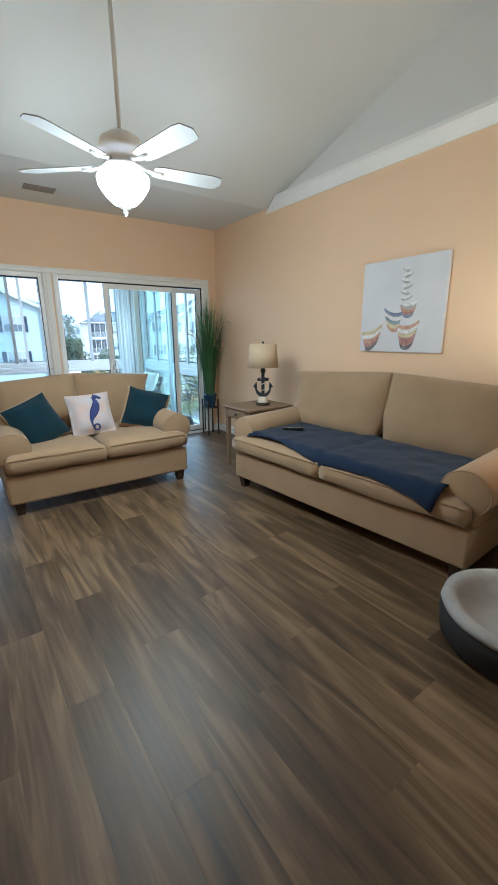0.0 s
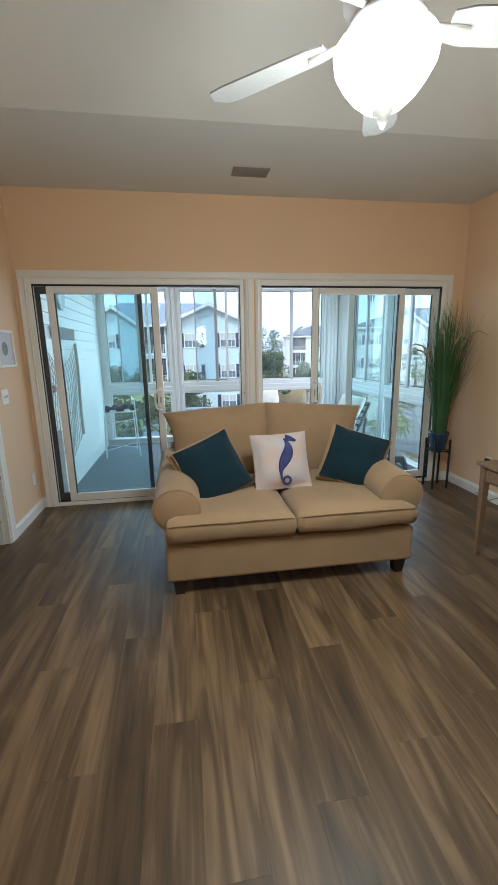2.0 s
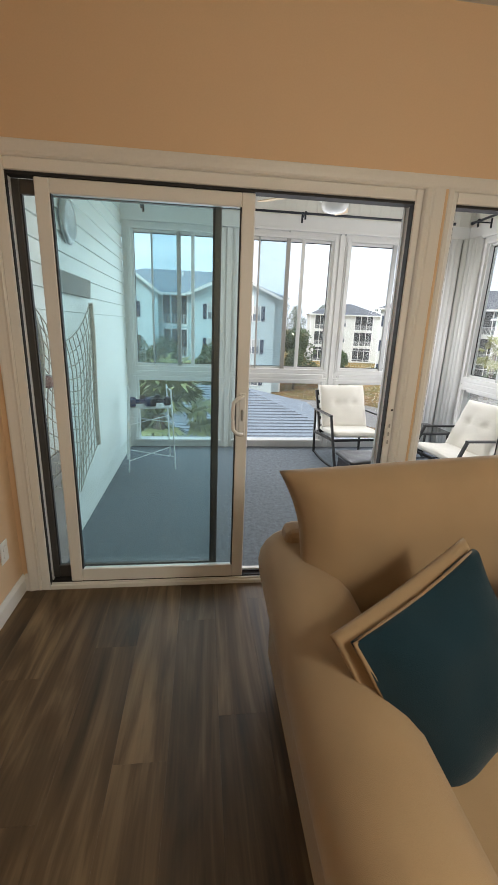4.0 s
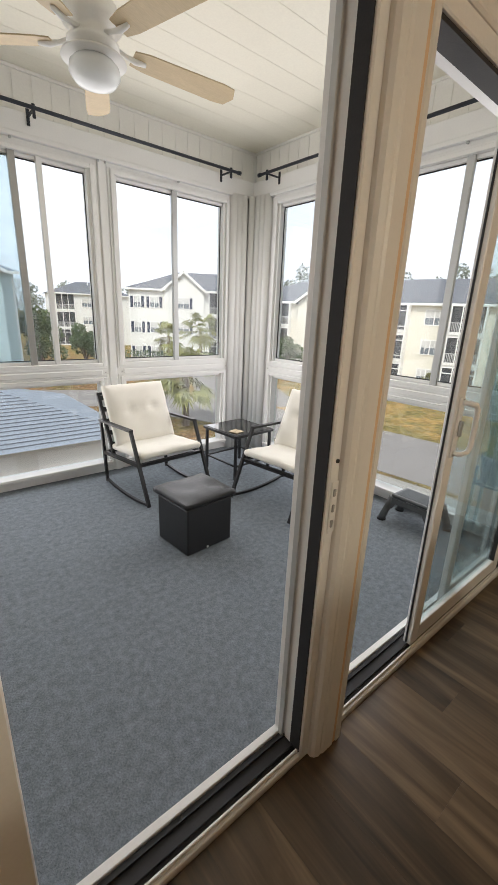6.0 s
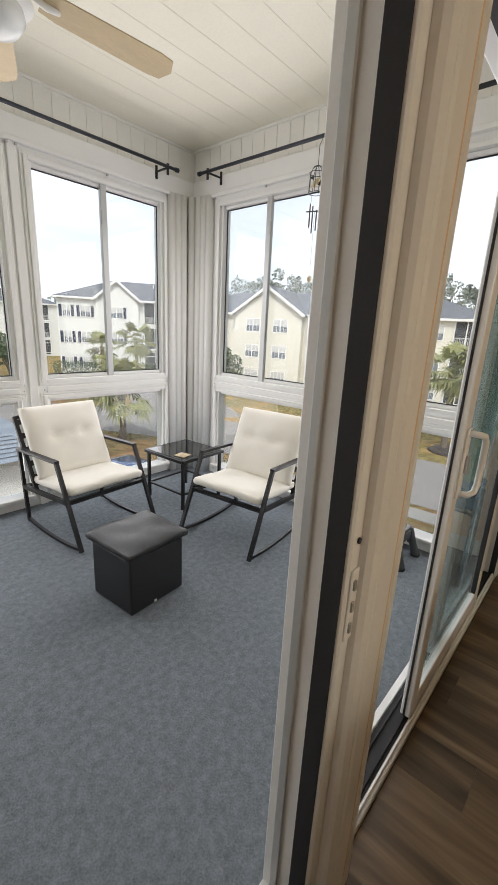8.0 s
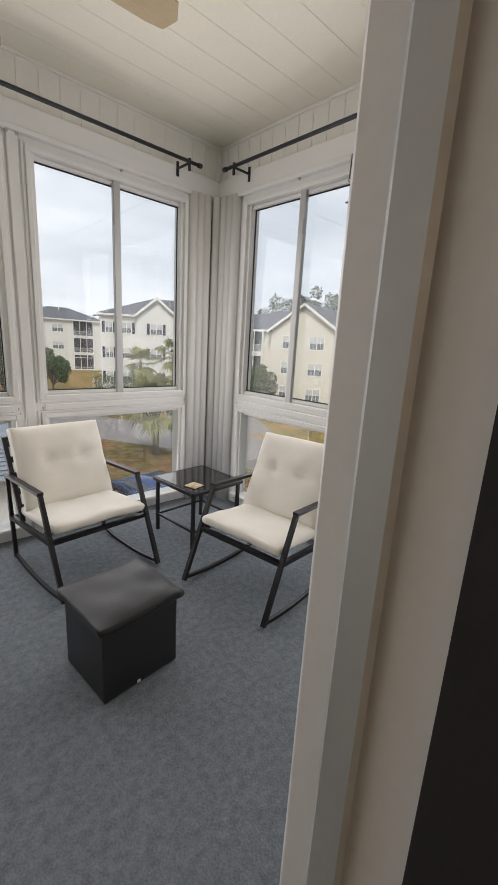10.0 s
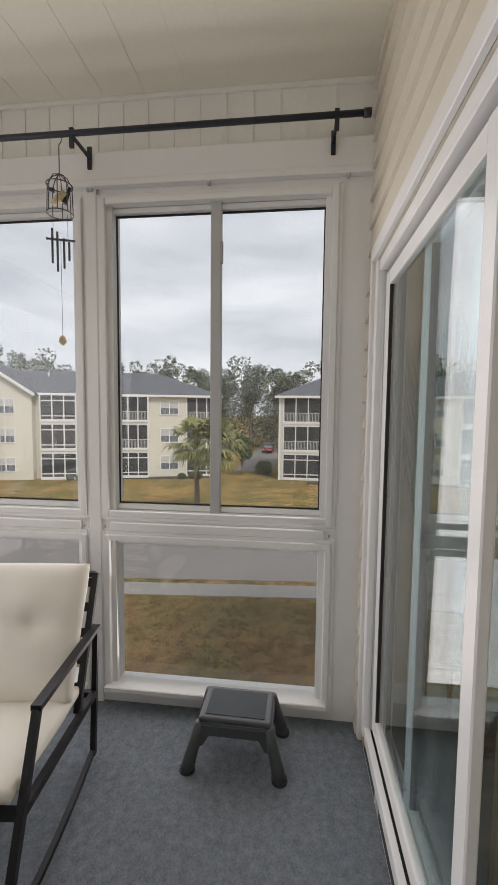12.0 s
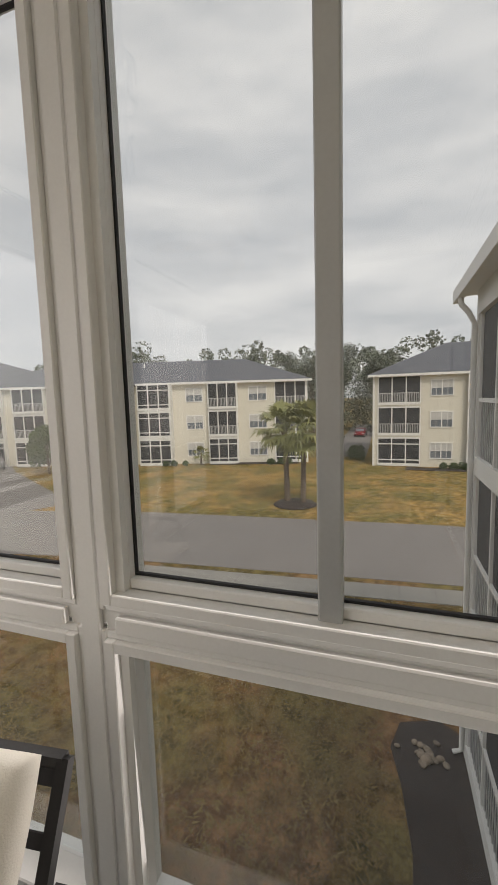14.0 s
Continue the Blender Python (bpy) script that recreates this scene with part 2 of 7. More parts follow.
def plank_mat():
    """Grey-brown wood-look vinyl plank, with long grain and a tone of its own for each plank."""
    m = bpy.data.materials.new("vinyl_plank")
    m.use_nodes = True
    n, l = m.node_tree.nodes, m.node_tree.links
    bsdf = n["Principled BSDF"]
    tc, oi = n.new("ShaderNodeTexCoord"), n.new("ShaderNodeObjectInfo")
    off = n.new("ShaderNodeVectorMath")
    off.operation = "ADD"
    sc = n.new("ShaderNodeVectorMath")
    sc.operation = "SCALE"
    sc.inputs[0].default_value, sc.inputs["Scale"].default_value = (31.0, 17.0, 9.0), 1.0
    l.new(oi.outputs["Random"], sc.inputs["Scale"])
    l.new(tc.outputs["Object"], off.inputs[0])
    l.new(sc.outputs["Vector"], off.inputs[1])
    mp = n.new("ShaderNodeMapping")
    mp.inputs["Scale"].default_value = (4.6, 0.5, 1.0)
    l.new(off.outputs["Vector"], mp.inputs["Vector"])
    g = n.new("ShaderNodeTexNoise")
    g.inputs["Scale"].default_value, g.inputs["Detail"].default_value, g.inputs["Distortion"].default_value = 1.6, 6.0, 1.9
    l.new(mp.outputs["Vector"], g.inputs["Vector"])
    mp2 = n.new("ShaderNodeMapping")
    mp2.inputs["Scale"].default_value = (90.0, 3.0, 1.0)
    l.new(off.outputs["Vector"], mp2.inputs["Vector"])
    f = n.new("ShaderNodeTexNoise")
    f.inputs["Scale"].default_value, f.inputs["Detail"].default_value = 1.0, 4.0
    l.new(mp2.outputs["Vector"], f.inputs["Vector"])
    ad = n.new("ShaderNodeMath")
    ad.operation = "MULTIPLY_ADD"
    ad.inputs[1].default_value = 0.24
    l.new(f.outputs["Fac"], ad.inputs[0])
    l.new(g.outputs["Fac"], ad.inputs[2])
    tone = n.new("ShaderNodeMath")
    tone.operation = "MULTIPLY_ADD"
    tone.inputs[1].default_value = 0.17
    l.new(oi.outputs["Random"], tone.inputs[0])
    l.new(ad.outputs[0], tone.inputs[2])
    cr = n.new("ShaderNodeValToRGB")
    e = cr.color_ramp.elements
    e[0].position, e[0].color = 0.45, PLANK_DARK
    e[1].position, e[1].color = 0.95, PLANK_LIGHT
    mid = cr.color_ramp.elements.new(0.70)
    mid.color = PLANK_MID
    l.new(tone.outputs[0], cr.inputs["Fac"])
    l.new(cr.outputs["Color"], bsdf.inputs["Base Color"])
    rr = n.new("ShaderNodeMapRange")
    rr.inputs["To Min"].default_value, rr.inputs["To Max"].default_value = 0.40, 0.54
    l.new(g.outputs["Fac"], rr.inputs["Value"])
    l.new(rr.outputs["Result"], bsdf.inputs["Roughness"])
    bp = n.new("ShaderNodeBump")
    bp.inputs["Strength"].default_value, bp.inputs["Distance"].default_value = 0.12, 0.002
    l.new(ad.outputs[0], bp.inputs["Height"])
    l.new(bp.outputs["Normal"], bsdf.inputs["Normal"])
    return m


PLANK_DARK, PLANK_MID, PLANK_LIGHT = (0.033, 0.021, 0.011, 1), (0.100, 0.064, 0.032, 1), (0.225, 0.152, 0.082, 1)
M_PLANK = plank_mat()
M_PEACH = mat("peach_paint", (0.75, 0.545, 0.355), 0.6, var=0.03, scale=1.2, fine=140, bump=0.06, spec=0.3)
M_WHITE = mat("white_trim_paint", (0.78, 0.77, 0.75), 0.4, var=0.03, scale=3, fine=90, bump=0.03)
M_CEIL = mat("ceiling_paint", (0.68, 0.675, 0.66), 0.75, var=0.02, scale=2, fine=180, bump=0.12, spec=0.2)
M_VINYL = mat("white_vinyl", (0.82, 0.82, 0.81), 0.35, var=0.03, scale=4, fine=120, bump=0.02)
M_ALU = mat("grey_aluminium", (0.42, 0.42, 0.41), 0.4, 0.6, var=0.06, scale=8, fine=100, bump=0.02)
M_BRONZE = mat("dark_bronze_aluminium", (0.10, 0.095, 0.09), 0.4, 0.5, var=0.1, scale=8, fine=100, bump=0.02)
M_ALU2 = mat("light_grey_aluminium", (0.50, 0.51, 0.51), 0.4, 0.3, var=0.04, scale=8, fine=100, bump=0.02)
M_BLACK = mat("black_metal", (0.018, 0.018, 0.02), 0.45, 0.3, var=0.2, scale=12, fine=160, bump=0.05)
M_SEAL = mat("black_weatherstrip", (0.02, 0.02, 0.023), 0.7, var=0.2, scale=20, fine=200, bump=0.1)
M_SOFA = mat("tan_weave", (0.335, 0.234, 0.138), 0.92, var=0.14, scale=5, fine=700, bump=0.25, spec=0.15, sheen=0.25)
M_NAVY = mat("navy_cloth", (0.014, 0.026, 0.060), 0.95, var=0.25, scale=7, fine=330, bump=0.4, spec=0.1, sheen=0.15)
M_TEAL = mat("dark_teal_cloth", (0.010, 0.029, 0.044), 0.95, var=0.2, scale=8, fine=350, bump=0.4, spec=0.1, sheen=0.15)
M_DARKWOOD = mat("dark_stained_wood", (0.03, 0.018, 0.012), 0.4, var=0.3, scale=9, fine=80, bump=0.08, stretch=(1, 1, 0.2))
M_WOOD = mat("oak_veneer", (0.30, 0.17, 0.08), 0.45, var=0.25, scale=6, fine=60, bump=0.08, stretch=(6, 0.8, 6))
M_CARPET = mat("grey_carpet", (0.178, 0.200, 0.222), 1.0, var=0.34, scale=30, fine=150, bump=1.0, spec=0.02)
M_GLASS = glass("clear_glass", (0.96, 0.985, 0.975))
M_TINT = glass("door_glass", (0.88, 0.97, 0.985), 0.0, 0.014)
M_BLUEVINYL = glass("blue_tinted_vinyl", (0.82, 0.88, 0.905), 0.0, 0.04)
M_CREAM = mat("cream_cushion_cloth", (0.84, 0.81, 0.74), 0.95, var=0.05, scale=6, fine=300, bump=0.3, spec=0.1)
M_SOFFIT = mat("cream_soffit", (0.82, 0.79, 0.68), 0.5, var=0.04, scale=2, fine=80, bump=0.05)
M_SIDING = mat("white_siding", (0.82, 0.81, 0.77), 0.5, var=0.04, scale=3, fine=80, bump=0.08)
M_CREAMSIDING = mat("cream_vinyl_siding", (0.70, 0.655, 0.55), 0.5, var=0.05, scale=3, fine=80, bump=0.08)
M_FAN = mat("fan_white", (0.80, 0.79, 0.76), 0.35, var=0.03, scale=5, fine=90, bump=0.02)

# ---- living room: structure ----
XR, XL, YB = 3.30, -0.94, -7.4          # right wall, left wall, back wall
ZC, FOLD, SLOPE = 2.79, -1.16, 0.325     # flat ceiling, start and pitch of the vault
RIDGE = -4.7
A0, A1, B0, B1, HEAD = -0.845, 1.06, 1.175, 3.11, 2.085
WALL_T = 0.10


def holes_y(bm, x0, x1, z0, z1, y0, y1, holes):
    """A wall across x with openings (xa, xb, za, zb) through it, built of butted blocks."""
    xs = sorted({x0, x1, *[h[0] for h in holes], *[h[1] for h in holes]})
    for a, b in zip(xs, xs[1:]):
        z = z0
        for h in sorted([h for h in holes if h[0] <= a + 1e-6 and h[1] >= b - 1e-6], key=lambda h: h[2]):
            if h[2] > z + 1e-4:
                box(bm, a, b, y0, y1, z, h[2])
            z = h[3]
        if z < z1 - 1e-4:
            box(bm, a, b, y0, y1, z, z1)
    bmesh.ops.remove_doubles(bm, verts=bm.verts, dist=1e-5)
    return bm


wall_north = setting("wall_north", holes_y(B(), XL - 0.12, XR + 0.12, -0.1, ZC + 0.5, 0.0, WALL_T, [(A0, A1, -0.1, HEAD), (B0, B1, -0.1, HEAD)]), M_PEACH, "peach painted wall with two sliding glass doors", "wall")
ridge_z = ZC + SLOPE * (FOLD - RIDGE)
wall_east = setting("wall_east", box(B(), XR, XR + 0.12, YB, 0.0, 0, ZC + 0.08), M_PEACH, "peach painted wall below a white gable", "wall")
bm = prism(B(), [(FOLD, ZC + 0.081), (RIDGE, ridge_z + 0.1), (YB, ridge_z + 0.1 - SLOPE * (RIDGE - YB)), (YB, ZC + 0.081)], "x", XR, XR + 0.12)
gable_east = setting("wall_gable_east", bm, M_CEIL, "white painted gable triangle above the crown moulding", "wall")
bm = B()
prism(bm, [(XR, ZC - 0.05), (XR - 0.015, ZC - 0.05), (XR - 0.02, ZC - 0.03), (XR - 0.055, ZC + 0.03), (XR - 0.07, ZC + 0.045), (XR - 0.07, ZC + 0.075), (XR, ZC + 0.075)], "y", YB, FOLD - 0.25)
prism(bm, [(XR, ZC - 0.05), (XR - 0.015, ZC - 0.05), (XR - 0.02, ZC - 0.03), (XR - 0.055, ZC + 0.03), (XR - 0.07, ZC + 0.045), (XR - 0.07, ZC + 0.075), (XR, ZC + 0.075)], "y", FOLD - 0.249, FOLD)
for v in bm.verts:
    # the vault cuts the moulding off at its foot
    if v.co.y > FOLD - 0.001:
        v.co.z = ZC - 0.05 + 0.02 * (v.co.z - ZC + 0.05)
        v.co.x = XR + 0.05 * (v.co.x - XR)
setting("trim_crown", bm, M_WHITE, "white crown moulding along the peach wall", "moulding")
floor = setting("floor", box(B(), XL - 2.6, XR, YB, 0.0, -0.1, -0.006), mat("floor_joint", (0.10, 0.075, 0.055), 0.8), "grey-brown wood-look vinyl plank floor", "floor")
bm = prism(B(), [(0.0, ZC), (FOLD, ZC), (RIDGE, ridge_z), (YB, ridge_z - SLOPE * (RIDGE - YB)), (YB, ridge_z + 0.2), (RIDGE, ridge_z + 0.2), (FOLD, ZC + 0.2), (0.0, ZC + 0.2)], "x", XL, XR)
setting("ceiling", bm, M_CEIL, "white vaulted ceiling with a flat strip by the doors", "ceiling")
setting("wall_back", box(B(), XL - 2.6, XR + 0.12, YB - 0.12, YB, 0, 4.2), M_PEACH, "peach painted back wall", "wall")
DOOR_Y0, DOOR_Y1 = -1.60, -0.76          # doorway to the bedroom
bm = B()
box(bm, XL - 0.12, XL, DOOR_Y1, 0.0, 0, 4.2)
box(bm, XL - 0.12, XL, DOOR_Y0, DOOR_Y1, 2.06, 4.2)
box(bm, XL - 0.12, XL, YB, DOOR_Y0, 0, 4.2)
setting("wall_west", bm, M_PEACH, "peach painted wall with a doorway", "wall")

# ---- sliding doors ----
def panel_frame(bm, x0, x1, y0, y1, z0, z1, w, wt, wb):
    """The four rails of a glazed panel."""
    box(bm, x0, x0 + w, y0, y1, z0, z1, 0.004)
    box(bm, x1 - w, x1, y0, y1, z0, z1, 0.004)
    box(bm, x0 + w, x1 - w, y0 + 0.002, y1 - 0.002, z0, z0 + wb, 0.003)
    box(bm, x0 + w, x1 - w, y0 + 0.002, y1 - 0.002, z1 - wt, z1, 0.003)
    return bm


def sliding_door(name, x0, x1, slide, fixed, label, fixed_mat, strip):
    door = tagged(new(name), label, "sliding door", "", "structure")
    f = 0.045
    bm = B()
    box(bm, x0, x0 + f, -0.012, 0.116, -0.02, HEAD, 0.004)
    box(bm, x1 - f, x1, -0.012, 0.116, -0.02, HEAD, 0.004)
    box(bm, x0 + f, x1 - f, -0.010, 0.106, HEAD - 0.05, HEAD, 0.004)
    part("door_frame", bm, M_VINYL, door)
    bm = B()
    box(bm, x0 + f, x1 - f, -0.010, 0.110, -0.03, 0.022, 0.003)
    for y0, y1 in ((0.000, 0.008), (0.086, 0.112)):
        box(bm, x0 + f, x1 - f, y0, y1, 0.022, 0.034, 0.002)
    part("sill_track", bm, M_VINYL, door, "white sill with raised tracks")
    bm = B()
    box(bm, x0 + f, x1 - f, 0.012, 0.084, 0.0225, 0.026)
    for y in (0.022, 0.064):
        box(bm, x0 + f, x1 - f, y, y + 0.005, 0.026, 0.0355)
    for a, s in ((x0 + f, strip[0]), (x1 - f - 0.004, strip[1])):
        box(bm, a, a + 0.004, -0.003, s, 0.026, HEAD - 0.05)
    box(bm, x0 + f, x1 - f, 0.0, 0.06, HEAD - 0.062, HEAD - 0.0505)
    part("weatherstrip", bm, M_SEAL, door, "black weatherstrip in the frame")
    bm = B()
    for a in (x0 + f, x1 - f - 0.010):
        box(bm, a, a + 0.006, 0.066, 0.089, 0.026, HEAD - 0.05, 0.003)
    part("jamb_channel", bm, M_ALU2, door, "grey aluminium screen channel")
    for nm, (a, b), y0, y1, m in (("sliding_panel", slide, 0.006, 0.042, M_VINYL), ("fixed_panel", fixed, 0.052, 0.080, fixed_mat)):
        p = part(nm, panel_frame(B(), a, b, y0, y1, 0.036, HEAD - 0.064, 0.062 if m is M_VINYL else 0.034, 0.06, 0.075), m, door)
        w = 0.062 if m is M_VINYL else 0.034
        g = part("pane", box(B(), a + w, b - w, (y0 + y1) / 2 - 0.003, (y0 + y1) / 2 + 0.003, 0.11, HEAD - 0.123), M_TINT, p)
        g.visible_shadow = False
        bm = B()
        yy = y0 + 0.004
        for q in (a + w, b - w - 0.006):
            box(bm, q, q + 0.006, yy, y1 - 0.004, 0.111, HEAD - 0.124)
        part("gasket", bm, M_SEAL, p)
    return door


def d_handle(parent, x, y, z, s=1):
    """A broad pull that stands out to one side of the stile, on a screwed backplate."""
    bm = B()
    box(bm, x - 0.017, x + 0.017, y - 0.009, y, z - 0.115, z + 0.115, 0.004, 2)
    pts = [(0.0, 0.005, -0.098), (0.004, 0.032, -0.096), (0.030, 0.042, -0.090), (0.048, 0.044, -0.070), (0.052, 0.044, 0.0), (0.048, 0.044, 0.070), (0.030, 0.042, 0.090), (0.004, 0.032, 0.096), (0.0, 0.005, 0.098)]
    tube(bm, [(x + s * u, y - v, z + w) for u, v, w in pts], 0.010, 10)
    h = part("door_handle", bm, M_VINYL, parent, "white D-shaped pull handle", True)
    bm = B()
    for dz in (-0.105, 0.105):
        bar(bm, (x, y - 0.008, z + dz), (x, y - 0.0115, z + dz), 0.005, 10)
    part("screw", bm, M_ALU, h)
    part("thumb_latch", box(B(), x - 0.006, x + 0.006, y - 0.022, y - 0.009, z - 0.03, z + 0.03, 0.003), M_ALU, h)
    return h


def jamb_latch(parent, x, z):
    bm = box(B(), x - 0.015, x + 0.013, -0.017, -0.0122, z - 0.075, z + 0.075, 0.002)
    k = part("latch_keeper", bm, M_VINYL, parent, "white latch keeper with screws")
    bm = B()
    for dz in (-0.045, 0.0, 0.045):
        box(bm, x - 0.009, x - 0.002, -0.021, -0.0172, z + dz - 0.010, z + dz + 0.010)
    part("latch_slot", bm, M_ALU, k)
    part("screw", bar(B(), (x, -0.0125, z + 0.13), (x, -0.0155, z + 0.13), 0.006, 8), M_SEAL, parent)


door_1 = sliding_door("door_1", A0, A1, (-0.69, 0.265), (A0 + 0.045, 0.115), "white sliding glass door, partly open", M_BRONZE, (0.018, 0.036))
door_2 = sliding_door("door_2", B0, B1, (1.725, 2.68), (2.11, B1 - 0.045), "white sliding glass door, slid partly open", M_VINYL, (0.028, 0.028))
d_handle(door_1, 0.234, 0.006, 1.0, -1)
d_handle(door_2, 1.756, 0.006, 1.02, 1)
jamb_latch(door_1, A1 - 0.022, 0.91)
part("stile_gasket", box(B(), 1.722, 1.7248, 0.024, 0.031, 0.04, HEAD - 0.07), M_SEAL, door_2, "black gasket on the leading stile")


def casing_profile(w, t):
    return [(0, 0), (0, t * 0.55), (w * 0.12, t * 0.8), (w * 0.3, t * 0.62), (w * 0.55, t * 0.75), (w * 0.82, t), (w * 0.95, t), (w, t * 0.8), (w, 0)]


cw, ct = 0.062, 0.020
bm = B()
for x0, s in ((A0, -1), (B1, 1)):
    prism(bm, [(x0 + s * u, -v) for u, v in casing_profile(cw, ct)], "z", 0, HEAD)
setting("trim_door_sides", bm, M_WHITE, "white moulded casing beside the sliding doors", "moulding")
bm = prism(B(), [(-v, HEAD + u) for u, v in casing_profile(cw, ct)], "x", A0 - cw, B1 + cw)
setting("trim_door_head", bm, M_WHITE, "white moulded casing over the sliding doors", "moulding")


# the post between the two doors: a broad moulded board with a groove near one edge
G0, G1 = B0 - 0.034, B0 - 0.020
bm = prism(B(), [(A1 - 0.012, -0.0125), (A1 - 0.012, -0.026), (A1 - 0.004, -0.036), (A1 + 0.012, -0.042), (A1 + 0.022, -0.040), (A1 + 0.030, -0.044), (G0 - 0.004, -0.044), (G0, -0.040), (G0, -0.0125)], "z", 0, HEAD - 0.001)
setting("trim_door_post", bm, M_WHITE, "white moulded board on the post between the doors", "moulding")
bm = prism(B(), [(G1, -0.0125), (G1, -0.040), (G1 + 0.004, -0.044), (B0 + 0.006, -0.042), (B0 + 0.012, -0.034), (B0 + 0.012, -0.0125)], "z", 0, HEAD - 0.001)
setting("trim_door_post_edge", bm, M_WHITE, "white edge bead on the post between the doors", "moulding")
# the groove's warm shade and bounce are put in as a peach strip
setting("trim_door_post_groove", box(B(), G0 + 0.0005, G1 - 0.0005, -0.0405, -0.001, 0, HEAD - 0.001), M_PEACH, "peach strip coloured as the warm shade in the post's groove", "moulding")


def baseboard(name, axis, a, b, at, s):
    prof = [(0, 0), (0.014, 0), (0.014, 0.075), (0.008, 0.088), (0.004, 0.1), (0, 0.1)]
    return setting(name, prism(B(), [(at + s * u, v) for u, v in prof], axis, a, b), M_WHITE, "white painted baseboard", "baseboard")


baseboard("baseboard_east", "y", YB, 0.0, XR, -1)
baseboard("baseboard_west", "y", DOOR_Y1 + 0.075, 0.0, XL, 1)
baseboard("baseboard_west_far", "y", YB, DOOR_Y0 - 0.075, XL, 1)
baseboard("baseboard_north", "x", XL + 0.014, A0 - cw, 0.0, -1)
baseboard("baseboard_north_far", "x", B1 + cw, XR - 0.014, 0.0, -1)

# doorway to the bedroom
bm = B()
for y0, s in ((DOOR_Y1, 1), (DOOR_Y0, -1)):
    prism(bm, [(XL + v, y0 + s * u) for u, v in casing_profile(0.075, 0.018)], "z", 0, 2.06)
    box(bm, XL - 0.122, XL + 0.003, min(y0, y0 - s * 0.018), max(y0, y0 - s * 0.018), 0, 2.06)
    box(bm, XL - 0.075, XL - 0.04, min(y0 - s * 0.018, y0 - s * 0.03), max(y0 - s * 0.018, y0 - s * 0.03), 0, 2.04)
box(bm, XL - 0.122, XL + 0.003, DOOR_Y0 + 0.018, DOOR_Y1 - 0.018, 2.042, 2.06)
box(bm, XL, XL + 0.018, DOOR_Y0 - 0.075, DOOR_Y1 + 0.075, 2.061, 2.135, 0.004)
setting("trim_doorway", bm, M_WHITE, "white casing and jamb of the bedroom doorway", "moulding")
setting("wall_bedroom", holes_y(B(), XL - 2.6, XL - 0.12, 0, 2.6, 0.0, 0.16, [(-2.9, -1.75, 0.85, 2.0)]), M_PEACH, "bedroom wall with a window", "wall")
setting("wall_bedroom_side", box(B(), XL - 2.72, XL - 2.6, YB, 0.16, 0, 2.6), M_PEACH, "bedroom side wall", "wall")
setting("ceiling_bedroom", box(B(), XL - 2.6, XL - 0.12, YB, 0.16, 2.6, 2.7), M_CEIL, "white bedroom ceiling", "ceiling")

# ---- sunroom: structure ----
ZF, ZS = -0.07, 2.93                     # sunroom floor and ceiling
SX0, SX1, SY0, SY1 = -0.86, 3.22, WALL_T, 2.99
N_WIN = [(-0.74, 0.21), (0.45, 1.525), (1.765, 2.84)]
E_WIN = [(0.32, 1.34), (1.54, 2.58)]
ZLO0, ZLO1, ZUP0, ZUP1 = 0.045, 0.765, 0.97, 2.40
setting("floor_sunroom", box(B(), SX0 - 0.1, SX1 + 0.12, WALL_T + 0.011, SY1 + 0.12, ZF - 0.1, ZF), M_CARPET, "grey speckled indoor-outdoor carpet", "floor")
setting("ceiling_sunroom", box(B(), SX0 - 0.1, SX1 + 0.12, WALL_T, SY1 + 0.12, ZS, ZS + 0.1), M_SOFFIT, "cream soffit-panel sunroom ceiling", "ceiling")
bm = B()
for i in range(1, 14):
    y = 0.16 + i * 0.203
    box(bm, SX0, SX1, y - 0.005, y + 0.005, ZS - 0.0016, ZS - 0.0005)
setting("trim_ceiling_seams", bm, M_SOFFIT, "raised seams of the soffit panels", "moulding")


